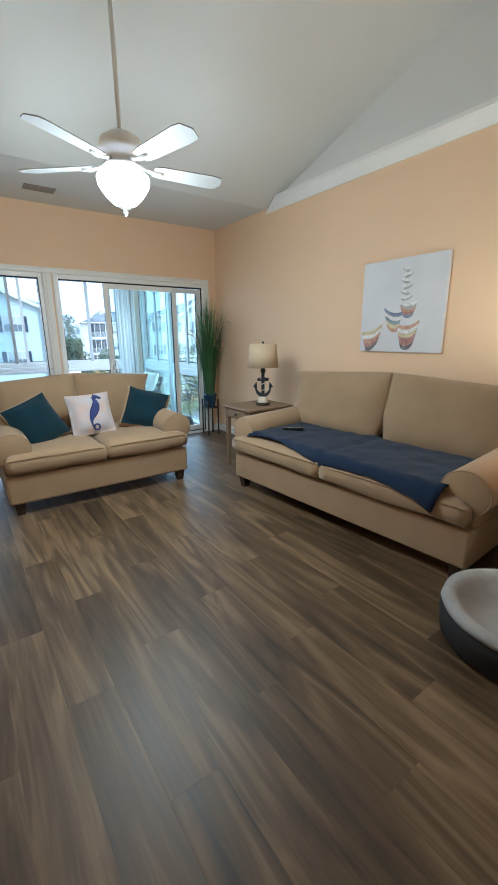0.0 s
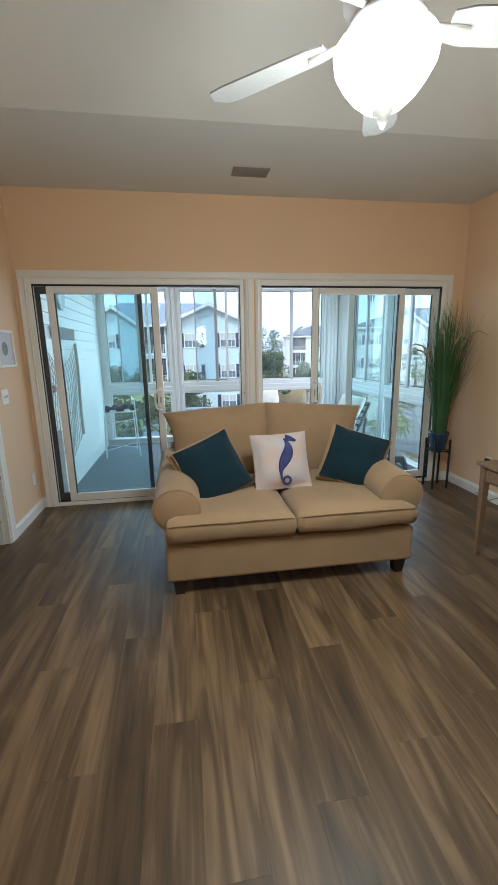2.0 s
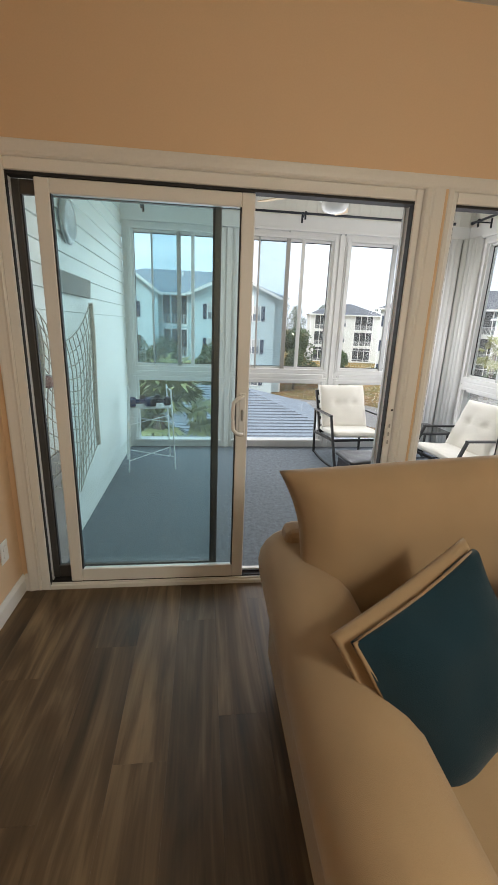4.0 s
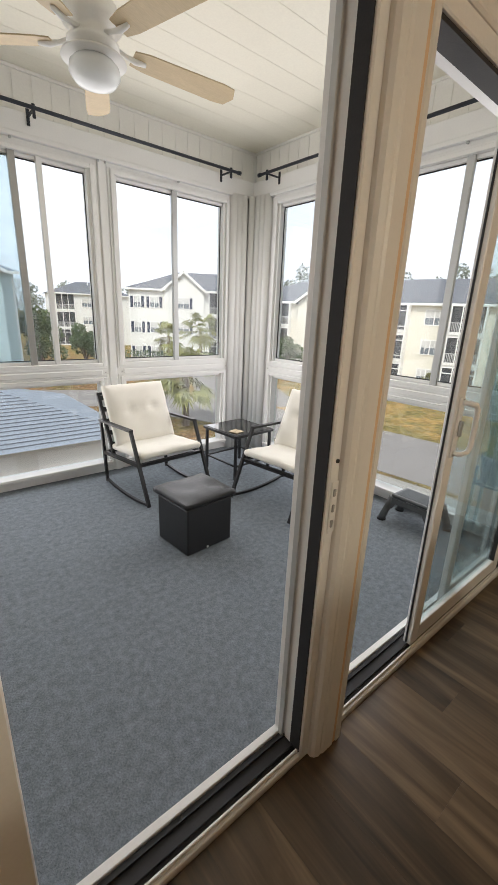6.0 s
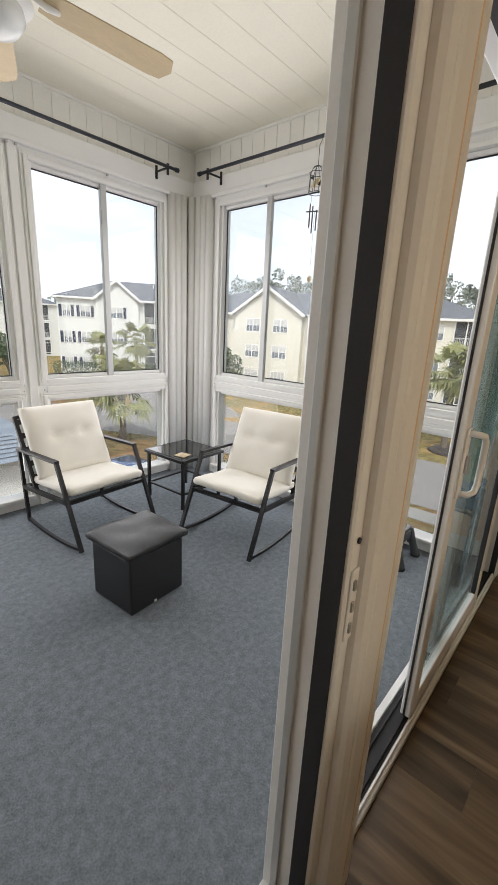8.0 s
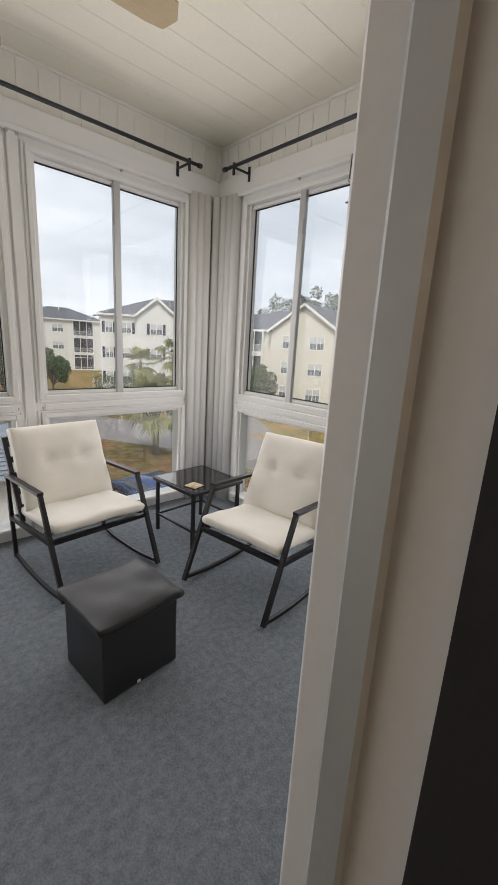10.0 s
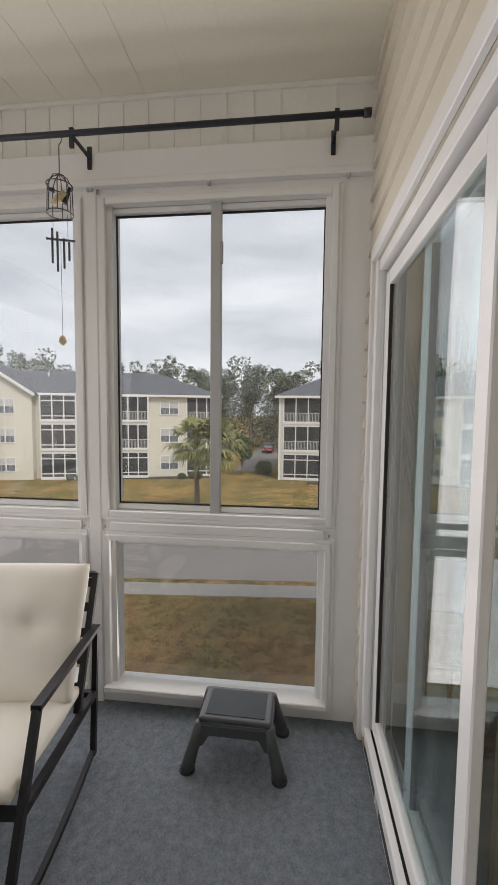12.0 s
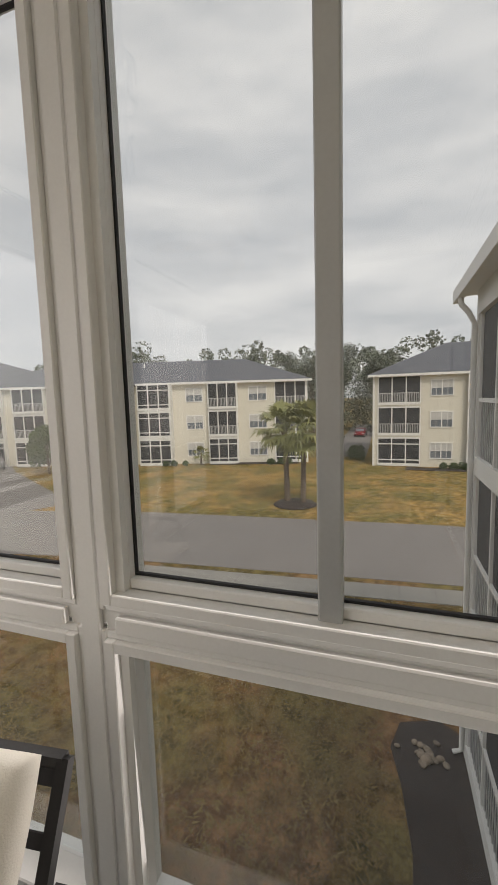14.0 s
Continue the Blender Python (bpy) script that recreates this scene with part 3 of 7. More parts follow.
def window_wall(name, wins, axis, at, lo, hi, label):
    """A wall of aluminium windows: posts, rails, header and ribbed frieze; the glass stands at the plane 'at'."""
    wall = tagged(new(name), label, "window wall", "", "structure")

    def bx(bm, a, b, d0, d1, z0, z1, bev=0.0):
        if axis == "x":
            return box(bm, a, b, at + d0, at + d1, z0, z1, bev)
        return box(bm, at + d0, at + d1, a, b, z0, z1, bev)
    edges = [lo] + [v for w in wins for v in w] + [hi]
    for a, b in zip(edges[::2], edges[1::2]):
        part("post", bx(B(), a, b, 0.0, 0.09, ZF, 2.52), M_VINYL, wall)
    for a, b in zip(edges[2:-2:2], edges[3:-2:2]):
        c = (a + b) / 2
        part("mullion_cover", bx(B(), c - 0.03, c + 0.03, -0.018, 0.0, ZF, 2.52, 0.004), M_VINYL, wall)
    for a, b in wins:
        bm = B()
        bx(bm, a, b, 0.0, 0.09, ZF, ZLO0 - 0.012)
        bx(bm, a, b, 0.0, 0.09, ZLO1 + 0.03, ZUP0 - 0.03)
        bx(bm, a, b, 0.0, 0.09, ZUP1 + 0.03, 2.52)
        bx(bm, a - 0.02, b + 0.02, -0.022, 0.0, ZLO1 + 0.075, ZUP0 - 0.085, 0.004)
        part("rail", bm, M_VINYL, wall)
        win = part("window_frame", B(), M_VINYL, wall)
        bm = bmesh.new()
        for z0, z1 in ((ZLO0, ZLO1), (ZUP0, ZUP1)):
            for o, d, w in ((0.075, -0.012, 0.02), (0.055, -0.026, 0.03), (0.025, 0.02, 0.026)):
                bx(bm, a - o, a - o + w, d, d + 0.05, z0 - o, z1 + o, 0.003)
                bx(bm, b + o - w, b + o, d, d + 0.05, z0 - o, z1 + o, 0.003)
                bx(bm, a - o + w, b + o - w, d + 0.001, d + 0.049, z1 + o - w, z1 + o, 0.003)
                if z0 > 0.5:
                    bx(bm, a - o + w, b + o - w, d + 0.001, d + 0.049, z0 - o, z0 - o + w, 0.003)
        bm.to_mesh(win.data)
        bm.free()
        win.data.materials.clear()
        win.data.materials.append(M_VINYL)
        part("window_sill", bx(B(), a - 0.05, b + 0.05, -0.055, 0.05, ZLO0 - 0.035, ZLO0 - 0.008, 0.004), M_WHITE, wall, "white sill ledge")
        c = (a + b) / 2
        slid = axis == "x" and a < 1.0
        if slid:
            # sashes pushed to one side: a thin stile, a dark one and a white one, with a doubled vinyl pane between
            w_ = b - a
            k0, k1, k2 = a + 0.21 * w_, a + 0.525 * w_, a + 0.69 * w_
            for q, hw, m_, lb in ((k0, 0.010, M_ALU2, "thin grey sash stile"), (k1, 0.024, M_ALU, "dark sash stile"), (k2, 0.020, M_VINYL, "white sash stile")):
                part("sash_stile", bx(B(), q - hw, q + hw, 0.002, 0.036, ZUP0 - 0.03, ZUP1 + 0.03, 0.003), m_, wall, lb)
            g = part("pane", bx(B(), k0 + 0.010, k1 - 0.024, 0.016, 0.019, ZUP0, ZUP1), M_BLUEVINYL, wall, "blue-tinted vinyl pane")
            g.visible_shadow = False
        else:
            part("sash_stile", bx(B(), c - 0.026, c + 0.026, 0.002, 0.036, ZUP0 - 0.03, ZUP1 + 0.03, 0.004), M_ALU2, wall, "grey meeting stile of the sliding sash")
        for q in (a - 0.10, c + 0.02, b + 0.085):
            part("frame_clip", bx(B(), q, q + 0.016, -0.030, -0.012, ZUP1 + 0.085, ZUP1 + 0.125, 0.003), M_ALU2, wall)
        for q in (a - 0.045, b + 0.045):
            for z in (ZLO1 + 0.10, ZUP0 - 0.11):
                part("screw", bx(B(), q - 0.004, q + 0.004, -0.0235, -0.0215, z - 0.004, z + 0.004), M_ALU, wall)
        if not slid:
            part("sash_latch", bx(B(), c - 0.036, c - 0.022, -0.012, 0.004, 2.14, 2.24, 0.003), M_ALU, wall)
        bm = B()
        for z in (ZUP0, ZUP1 - 0.008):
            bx(bm, a, b, 0.046, 0.056, z, z + 0.008)
        for q in (a, b - 0.006):
            bx(bm, q, q + 0.006, 0.046, 0.056, ZUP0 + 0.008, ZUP1 - 0.008)
        part("gasket", bm, M_SEAL, wall)
        for z0, z1, sp in ((ZLO0 - 0.01, ZLO1 + 0.03, [(a, b)]), (ZUP0 - 0.02, ZUP1 + 0.02, [(a - 0.02, c), (c, b + 0.02)])):
            for k, (p, q) in enumerate(sp):
                g = part("pane", bx(B(), p, q, 0.058 + 0.004 * k, 0.062 + 0.004 * k, z0, z1), M_GLASS, wall)
                g.visible_shadow = False
    bm = B()
    bx(bm, lo, hi, -0.03, 0.09, 2.52, 2.66, 0.004)
    bx(bm, lo, hi, -0.042, 0.0, 2.50, 2.53, 0.003)
    part("header", bm, M_VINYL, wall)
    part("frieze", bx(B(), lo, hi, 0.02, 0.09, 2.66, ZS), M_SIDING, wall, "ribbed white vinyl band under the ceiling")
    k = lo + 0.06
    while k < hi - 0.03:
        part("frieze_rib", bx(B(), k, k + 0.010, 0.015, 0.0205, 2.66, ZS - 0.02), M_SIDING, wall)
        k += 0.125
    part("frieze_cap", bx(B(), lo, hi, 0.004, 0.021, ZS - 0.02, ZS, 0.002), M_SIDING, wall)
    return wall


window_wall("wall_sunroom_north", N_WIN, "x", SY1, SX0, SX1 + 0.09, "white framed wall of sliding windows")
window_wall("wall_sunroom_east", E_WIN, "y", SX1, SY0, SY1, "white framed wall of sliding windows")
wall_siding = setting("wall_sunroom_west", box(B(), SX0 - 0.1, SX0 - 0.012, WALL_T, SY1, ZF, ZS), M_SIDING, "white clapboard siding wall", "wall")
me = mesh_of("siding_board", prism(B(), [(0, 0.0), (0.017, 0.002), (0.004, 0.118), (0, 0.118)], "y", WALL_T, SY1), M_SIDING)
for i in range(25):
    piece("siding_board", me, wall_siding, pose(SX0 - 0.012, 0, ZF + 0.12 * i))
wall_out = setting("wall_sunroom_south", holes_y(B(), SX0, SX1 + 0.09, -0.1, ZS, WALL_T + 0.001, WALL_T + 0.012, [(A0, A1, -0.1, HEAD + 0.0), (B0, B1, -0.1, HEAD + 0.0)]), M_CREAMSIDING, "cream clapboard siding round the sliding doors", "wall")
me = mesh_of("siding_board", prism(B(), [(0, 0.0), (-0.0, 0.118), (0.004, 0.118), (0.017, 0.002)], "x", SX0 + 0.02, SX1), M_CREAMSIDING)
for i in range(7):
    piece("siding_board", me, wall_out, pose(0, WALL_T + 0.012, HEAD + 0.06 + 0.12 * i))
me = mesh_of("siding_board", prism(B(), [(0, 0.0), (-0.0, 0.118), (0.004, 0.118), (0.026, 0.003)], "x", B1 + 0.032, SX1), M_CREAMSIDING)
for i in range(18):
    piece("siding_board", me, wall_out, pose(0, WALL_T + 0.012, ZF + 0.12 * i))
bm = B()
for a, b in ((A0, A1), (B0, B1)):
    box(bm, a - 0.03, a, WALL_T + 0.012, WALL_T + 0.032, ZF, HEAD + 0.06, 0.003)
    box(bm, b, b + 0.03, WALL_T + 0.012, WALL_T + 0.032, ZF, HEAD + 0.06, 0.003)
    box(bm, a, b, WALL_T + 0.012, WALL_T + 0.032, HEAD, HEAD + 0.06, 0.003)
setting("trim_door_outside", bm, M_VINYL, "white outer trim of the sliding doors", "moulding")
# fluted corner cover
bm = B()
for i, (x, y) in enumerate([(2.945, SY1 - 0.02), (3.005, SY1 - 0.028), (3.065, SY1 - 0.04), (SX1 - 0.075, SY1 - 0.07), (SX1 - 0.045, SY1 - 0.14), (SX1 - 0.03, SY1 - 0.20), (SX1 - 0.022, SY1 - 0.26)]):
    bar(bm, (x, y, ZF), (x, y, 2.52), 0.038, 12)
setting("trim_corner", bm, M_VINYL, "white fluted corner post cover", "moulding", True)

# ---- ground ----
def lawn_mat():
    """Dormant lawn: brown and olive patches, finer mottling and blades; golden farther off beyond the road."""
    m = bpy.data.materials.new("dormant_lawn")
    m.use_nodes = True
    n, l = m.node_tree.nodes, m.node_tree.links
    bsdf = n["Principled BSDF"]
    bsdf.inputs["Roughness"].default_value, bsdf.inputs["Specular IOR Level"].default_value = 0.95, 0.05
    tc = n.new("ShaderNodeTexCoord")

    def noise_node(scale, detail, rough=0.55):
        q = n.new("ShaderNodeTexNoise")
        q.inputs["Scale"].default_value, q.inputs["Detail"].default_value, q.inputs["Roughness"].default_value = scale, detail, rough
        l.new(tc.outputs["Object"], q.inputs["Vector"])
        return q

    def mix(fac, c0, c1, blend="MIX"):
        q = n.new("ShaderNodeMix")
        q.data_type, q.blend_type = "RGBA", blend
        l.new(fac, q.inputs["Factor"]) if fac else None
        for k, c in (("A", c0), ("B", c1)):
            if isinstance(c, tuple):
                q.inputs[k].default_value = (*c, 1)
            else:
                l.new(c, q.inputs[k])
        return q.outputs["Result"]

    def span(sock, a, b, lo=0.0, hi=1.0):
        q = n.new("ShaderNodeMapRange")
        q.interpolation_type = "SMOOTHSTEP"
        for k, v in (("From Min", a), ("From Max", b), ("To Min", lo), ("To Max", hi)):
            q.inputs[k].default_value = v
        l.new(sock, q.inputs["Value"])
        return q.outputs["Result"]
    patch, mottle, blade = noise_node(0.42, 4.0), noise_node(2.6, 6.0, 0.65), noise_node(24.0, 3.0)
    near = mix(span(patch.outputs["Fac"], 0.38, 0.62), (0.225, 0.134, 0.066), (0.155, 0.125, 0.051))
    gold = mix(span(patch.outputs["Fac"], 0.36, 0.60), (0.34, 0.225, 0.085), (0.20, 0.165, 0.062))
    sx = n.new("ShaderNodeSeparateXYZ")
    l.new(tc.outputs["Object"], sx.inputs[0])
    base = mix(span(sx.outputs["X"], 16.0, 27.0), near, gold)
    dark = mix(span(mottle.outputs["Fac"], 0.36, 0.66), (0.55, 0.55, 0.55), (1.25, 1.22, 1.2))
    fine = mix(span(blade.outputs["Fac"], 0.3, 0.7), (0.72, 0.72, 0.72), (1.25, 1.25, 1.25))
    full = n.new("ShaderNodeValue")
    full.outputs[0].default_value = 1.0
    col = mix(full.outputs[0], mix(full.outputs[0], base, dark, "MULTIPLY"), fine, "MULTIPLY")
    l.new(col, bsdf.inputs["Base Color"])
    bp = n.new("ShaderNodeBump")
    bp.inputs["Strength"].default_value, bp.inputs["Distance"].default_value = 0.6, 0.03
    l.new(blade.outputs["Fac"], bp.inputs["Height"])
    l.new(bp.outputs["Normal"], bsdf.inputs["Normal"])
    return m


M_LAWN = lawn_mat()
GZ = -5.9
setting("ground", box(B(), -1500, 1500, -1500, 1500, GZ - 1, GZ), M_LAWN, "brown and green winter lawn", "ground")

# ---- living room: things ----
def couch(name, m, width, depth, label, cushions=2, back_z=0.75):
    """A couch with rolled arms, loose seat and back cushions and block feet; its front faces -y."""
    c = thing(name, m, label, "sofa")
    w, d = width / 2, depth
    part("base", box(B(), -w, w, 0.0, d, 0.10, 0.335, 0.018, 2), M_SOFA, c)
    bm = box(B(), -w + 0.02, w - 0.02, d - 0.13, d, 0.335, 0.74, 0.04, 3)
    part("backrest", bm, M_SOFA, c)
    for s in (-1, 1):
        bm = box(B(), min(s * (w - 0.20), s * w), max(s * (w - 0.20), s * w), 0.06, d, 0.336, 0.55, 0.02, 2)
        r, cx = 0.132, s * (w - 0.075)
        prof = []
        for y, k in ((0.035, 0.86), (0.040, 0.95), (0.055, 0.99), (0.075, 1.0), (0.3, 1.0), (d - 0.08, 1.0), (d - 0.02, 0.96), (d, 0.9)):
            prof.append((y, r * k))
        rings = [[bm.verts.new((cx + q * math.cos(a) * 1.08, y, 0.535 + 0.04 * y + q * math.sin(a))) for a in [2 * math.pi * i / 20 for i in range(20)]] for y, q in prof]
        for p, q in zip(rings, rings[1:]):
            for i in range(20):
                bm.faces.new((p[i], q[i], q[(i + 1) % 20], p[(i + 1) % 20]))
        bm.faces.new(rings[0])
        bm.faces.new(rings[-1][::-1])
        bmesh.ops.recalc_face_normals(bm, faces=bm.faces)
        arm = part("arm", bm, M_SOFA, c, "", True)
        bm = B()
        tube(bm, [(cx + r * 0.97 * math.cos(a) * 1.08, 0.042, 0.537 + r * 0.97 * math.sin(a)) for a in [2 * math.pi * i / 28 for i in range(28)]], 0.005, 6, True)
        part("piping", bm, M_SOFA, arm, "", True)
    iw = 2 * (w - 0.20) / cushions
    sw = 2 * (w - 0.005) / cushions
    for i in range(cushions):
        x = -w + 0.005 + sw * (i + 0.5)
        bm = cushion(B(), sw - 0.008, d - 0.15, 0.19, Matrix.Translation((x, (d - 0.15) / 2 - 0.045, 0.425)), 14, 0.4, 0.0, i, 0.16)
        # the cushion steps in behind the arm's front
        for v in bm.verts:
            lim = w - 0.20
            if v.co.y > 0.075 and abs(v.co.x) > lim:
                v.co.x = math.copysign(lim, v.co.x)
        seat = part("seat_cushion", bm, M_SOFA, c, "", True)
        bm = B()
        zz = 0.478
        tube(bm, [(x - sw / 2 + 0.02, -0.040, zz - 0.006), (x - sw / 4, -0.043, zz), (x, -0.044, zz), (x + sw / 4, -0.043, zz), (x + sw / 2 - 0.02, -0.040, zz - 0.006)], 0.004, 6)
        part("piping", bm, M_SOFA, seat, "", True)
    for i in range(cushions):
        bw = (2 * w - 0.12) / cushions
        x = -w + 0.06 + bw * (i + 0.5)
        bm = cushion(B(), bw, 0.56, 0.24, None, 14, 0.4, 0.0, i + 5, 0.45, -0.02)
        for v in bm.verts:
            # the top corners flare out like ears
            u, t = v.co.x / (bw / 2), v.co.y / 0.28
            side = u * (1 if i == 0 else -1) if cushions == 2 else -abs(u)
            if t > 0:
                v.co.x += (0.085 if side < 0 else 0.005) * t * t * (1 if u > 0 else -1) * abs(u)
                v.co.y += 0.03 * t * max(0.0, side) - 0.025 * t * max(0.0, -side)
            else:
                v.co.x *= 1 - 0.10 * t * t
        bm.transform(Matrix.Translation((x, d - 0.20, back_z)) @ Euler((radians(76), 0, 0)).to_matrix().to_4x4())
        part("back_cushion", bm, M_SOFA, c, "", True)
    for x in (-w + 0.07, w - 0.07):
        for y in (0.06, d - 0.07):
            bm = B()
            bmesh.ops.create_cone(bm, cap_ends=True, segments=4, radius1=0.038, radius2=0.055, depth=0.10, matrix=Matrix.Translation((x, y, 0.05)) @ Matrix.Rotation(math.pi / 4, 4, "Z"))
            part("foot", bm, M_DARKWOOD, c, "dark wooden block foot")
    return c


couch("loveseat", pose(1.09, -1.74, 0, 0, 0, 0.0), 1.56, 1.09, "tan fabric loveseat with rolled arms and loose cushions", 2, 0.735)
SOFA = pose(2.22, -3.24, 0, 0, 0, -86.5)
couch("sofa", SOFA, 2.14, 1.00, "tan fabric three-seat sofa along the wall", 2, 0.785)


def throw_pillow(name, m, size, col, label, back=None):
    p = thing(name, m, label, "pillow", "throw pillows on the loveseat")
    bm = cushion(B(), size, size, 0.15, None, 14, 0.4, 0.0, int(size * 100), 0.75, 0.05)
    part("cover", bm, col, p, "", True)
    k = size / 2 - 0.006
    pts = []
    for a, b in (((-k, -k), (k, -k)), ((k, -k), (k, k)), ((k, k), (-k, k)), ((-k, k), (-k, -k))):
        for i in range(6):
            t = i / 6
            q = 1 - 0.05 * (1 - (2 * t - 1) ** 2)
            x, y = a[0] + (b[0] - a[0]) * t, a[1] + (b[1] - a[1]) * t
            if abs(a[0] - b[0]) < 1e-6:
                x *= q
            else:
                y *= q
            pts.append((x, y, 0))
    part("piping", tube(B(), pts, 0.008, 6, True), back or col, p, "", True)
    if back:
        bm = cushion(B(), size * 1.10, size * 1.08, 0.13, Matrix.Translation((0, 0, -0.045)), 14, 0.4, 0.0, 7, 0.7, 0.04)
        part("back_cover", bm, back, p, "tan fabric back that shows round the edge", True)
    return p


M_PRINT = mat("watercolour_print", (0.66, 0.43, 0.31), 0.95, var=0.05, scale=11, fine=300, bump=0.3, spec=0.1, col2=(0.42, 0.50, 0.62))
M_BLUEPRINT = mat("blue_print", (0.055, 0.07, 0.20), 0.95, var=0.4, scale=14, fine=200, bump=0.3, spec=0.1)
def lean(x, y, z, spin, back=66, turn=0):
    return pose(x, y, z, 0, 0, turn) @ pose(0, 0, 0, back, 0, 0) @ pose(0, 0, 0, 0, 0, spin)


throw_pillow("throw_pillow", lean(0.63, -1.335, 0.675, 20, 64, 14), 0.42, M_TEAL, "dark teal throw pillow edged in tan", M_SOFA)
throw_pillow("throw_pillow", lean(1.635, -1.315, 0.685, -18, 64, -16), 0.40, M_TEAL, "dark teal throw pillow edged in tan", M_SOFA)
sp = throw_pillow("throw_pillow", lean(1.105, -1.285, 0.685, 2, 68, 0), 0.40, M_PRINT, "pale watercolour throw pillow with a blue curled motif")
bm = B()
pts, rs = [], []
for i in range(26):
    t = i / 25
    pts.append((0.035 * math.sin(t * 5.2 + 0.4) + 0.01, 0.15 - 0.29 * t, 0.0))
    rs.append(0.008 + 0.030 * math.sin(math.pi * min(1, t * 1.15)) ** 1.5)
for i in range(1, 9):
    a = i * 0.75
    pts.append((pts[25][0] + 0.026 * (1 - math.cos(a)), -0.14 - 0.026 * math.sin(a), 0.0))
    rs.append(0.008)
tube(bm, pts, rs, 8)
tube(bm, [(0.035, 0.150, 0), (0.07, 0.145, 0), (0.105, 0.125, 0)], [0.03, 0.018, 0.008], 8)
for v in bm.verts:
    u, w = v.co.x / 0.2, v.co.y / 0.2
    v.co.z = v.co.z * 0.04 + 0.075 * (0.25 + 0.75 * (1 - u ** 4) * (1 - w ** 4)) + 0.006
part("printed_motif", bm, M_BLUEPRINT, sp, "blue curled motif printed on the cover", True)

# throw on the sofa seat
bm = B()
NX, NY = 44, 24
grid = {}
for i in range(NX + 1):
    for j in range(NY + 1):
        u, v = i / NX, j / NY
        y = -2.30 - 1.78 * u + 0.03 * math.sin(7 * v)
        front = 2.245 - 0.07 * max(0, (u - 0.62) / 0.38) + 0.022 * math.sin(9 * u)
        x = 3.02 + (front - 3.02) * v
        z = 0.548 + 0.010 * noise.noise(Vector((x * 9, y * 9, 0))) + 0.012 * abs(noise.noise(Vector((x * 3, y * 5, 4)))) - 0.012 * (abs(y + 3.17) < 0.03)
        over = 2.27 - x
        if over > 0.0:
            z -= over * 1.6
            x = max(x, 2.186 + 0.018 * u)
        grid[i, j] = bm.verts.new((x, y, z))
for i in range(NX):
    for j in range(NY):
        bm.faces.new((grid[i, j], grid[i, j + 1], grid[i + 1, j + 1], grid[i + 1, j]))
bmesh.ops.recalc_face_normals(bm, faces=bm.faces)
bm.transform(SOFA @ pose(2.25, -3.185, 0, 0, 0, -88.4).inverted())
throw = tagged(new("throw_blanket", mesh_of("throw_blanket", bm, M_NAVY, True)), "rumpled navy throw spread over the sofa seat", "blanket")
sol = throw.modifiers.new("thick", "SOLIDIFY")
sol.thickness, sol.offset = 0.012, 1.0
rem = thing("remote_control", pose(2.53, -2.56, 0.569, 0, 0, 55), "black remote control lying on the navy throw", "remote")
part("body", box(B(), -0.025, 0.025, -0.09, 0.09, 0, 0.018, 0.006, 2), M_BLACK, rem)
bm = B()
for i in range(5):
    for j in range(3):
        box(bm, -0.018 + j * 0.013, -0.009 + j * 0.013, -0.07 + i * 0.025, -0.056 + i * 0.025, 0.018, 0.020)
part("buttons", bm, M_ALU, rem)


def end_table(m, w, d, h, mat_, label, shelf=False, drawer=True):
    t = thing("end_table", m, label, "table", "end tables by the sofa")
    part("tabletop", box(B(), -w / 2, w / 2, -d / 2, d / 2, h - 0.025, h, 0.006, 2), mat_, t)
    bm = B()
    k = 0.03
    box(bm, -w / 2 + k, w / 2 - k, -d / 2 + k, -d / 2 + k + 0.018, h - 0.13, h - 0.0255)
    box(bm, -w / 2 + k, w / 2 - k, d / 2 - k - 0.018, d / 2 - k, h - 0.13, h - 0.0255)
    box(bm, w / 2 - k - 0.018, w / 2 - k, -d / 2 + k, d / 2 - k, h - 0.13, h - 0.0255)
    box(bm, -w / 2 + k, -w / 2 + k + 0.012, -d / 2 + k, d / 2 - k, h - 0.13, h - 0.0255)
    part("apron", bm, mat_, t)
    if drawer:
        dr = part("drawer", box(B(), -w / 2 + k - 0.012, -w / 2 + k, -d / 2 + 0.09, d / 2 - 0.09, h - 0.118, h - 0.035, 0.003), mat_, t)
        part("knob", lathe(B(), [(0.006, 0), (0.006, 0.012), (0.014, 0.018), (0.012, 0.026)], 12, Matrix.Translation((-w / 2 + k - 0.012, 0, h - 0.077)) @ Matrix.Rotation(-math.pi / 2, 4, "Y")), M_BLACK, dr, "", True)
    for x in (-1, 1):
        for y in (-1, 1):
            bm = B()
            bmesh.ops.create_cone(bm, cap_ends=True, segments=4, radius1=0.017, radius2=0.034, depth=h - 0.026, matrix=Matrix.Translation((x * (w / 2 - 0.045), y * (d / 2 - 0.045), (h - 0.026) / 2)) @ Matrix.Rotation(math.pi / 4, 4, "Z"))
            part("leg", bm, mat_, t)
    if shelf:
        part("shelf", box(B(), -w / 2 + 0.04, w / 2 - 0.04, -d / 2 + 0.04, d / 2 - 0.04, 0.14, 0.162, 0.004), mat_, t)
    return t


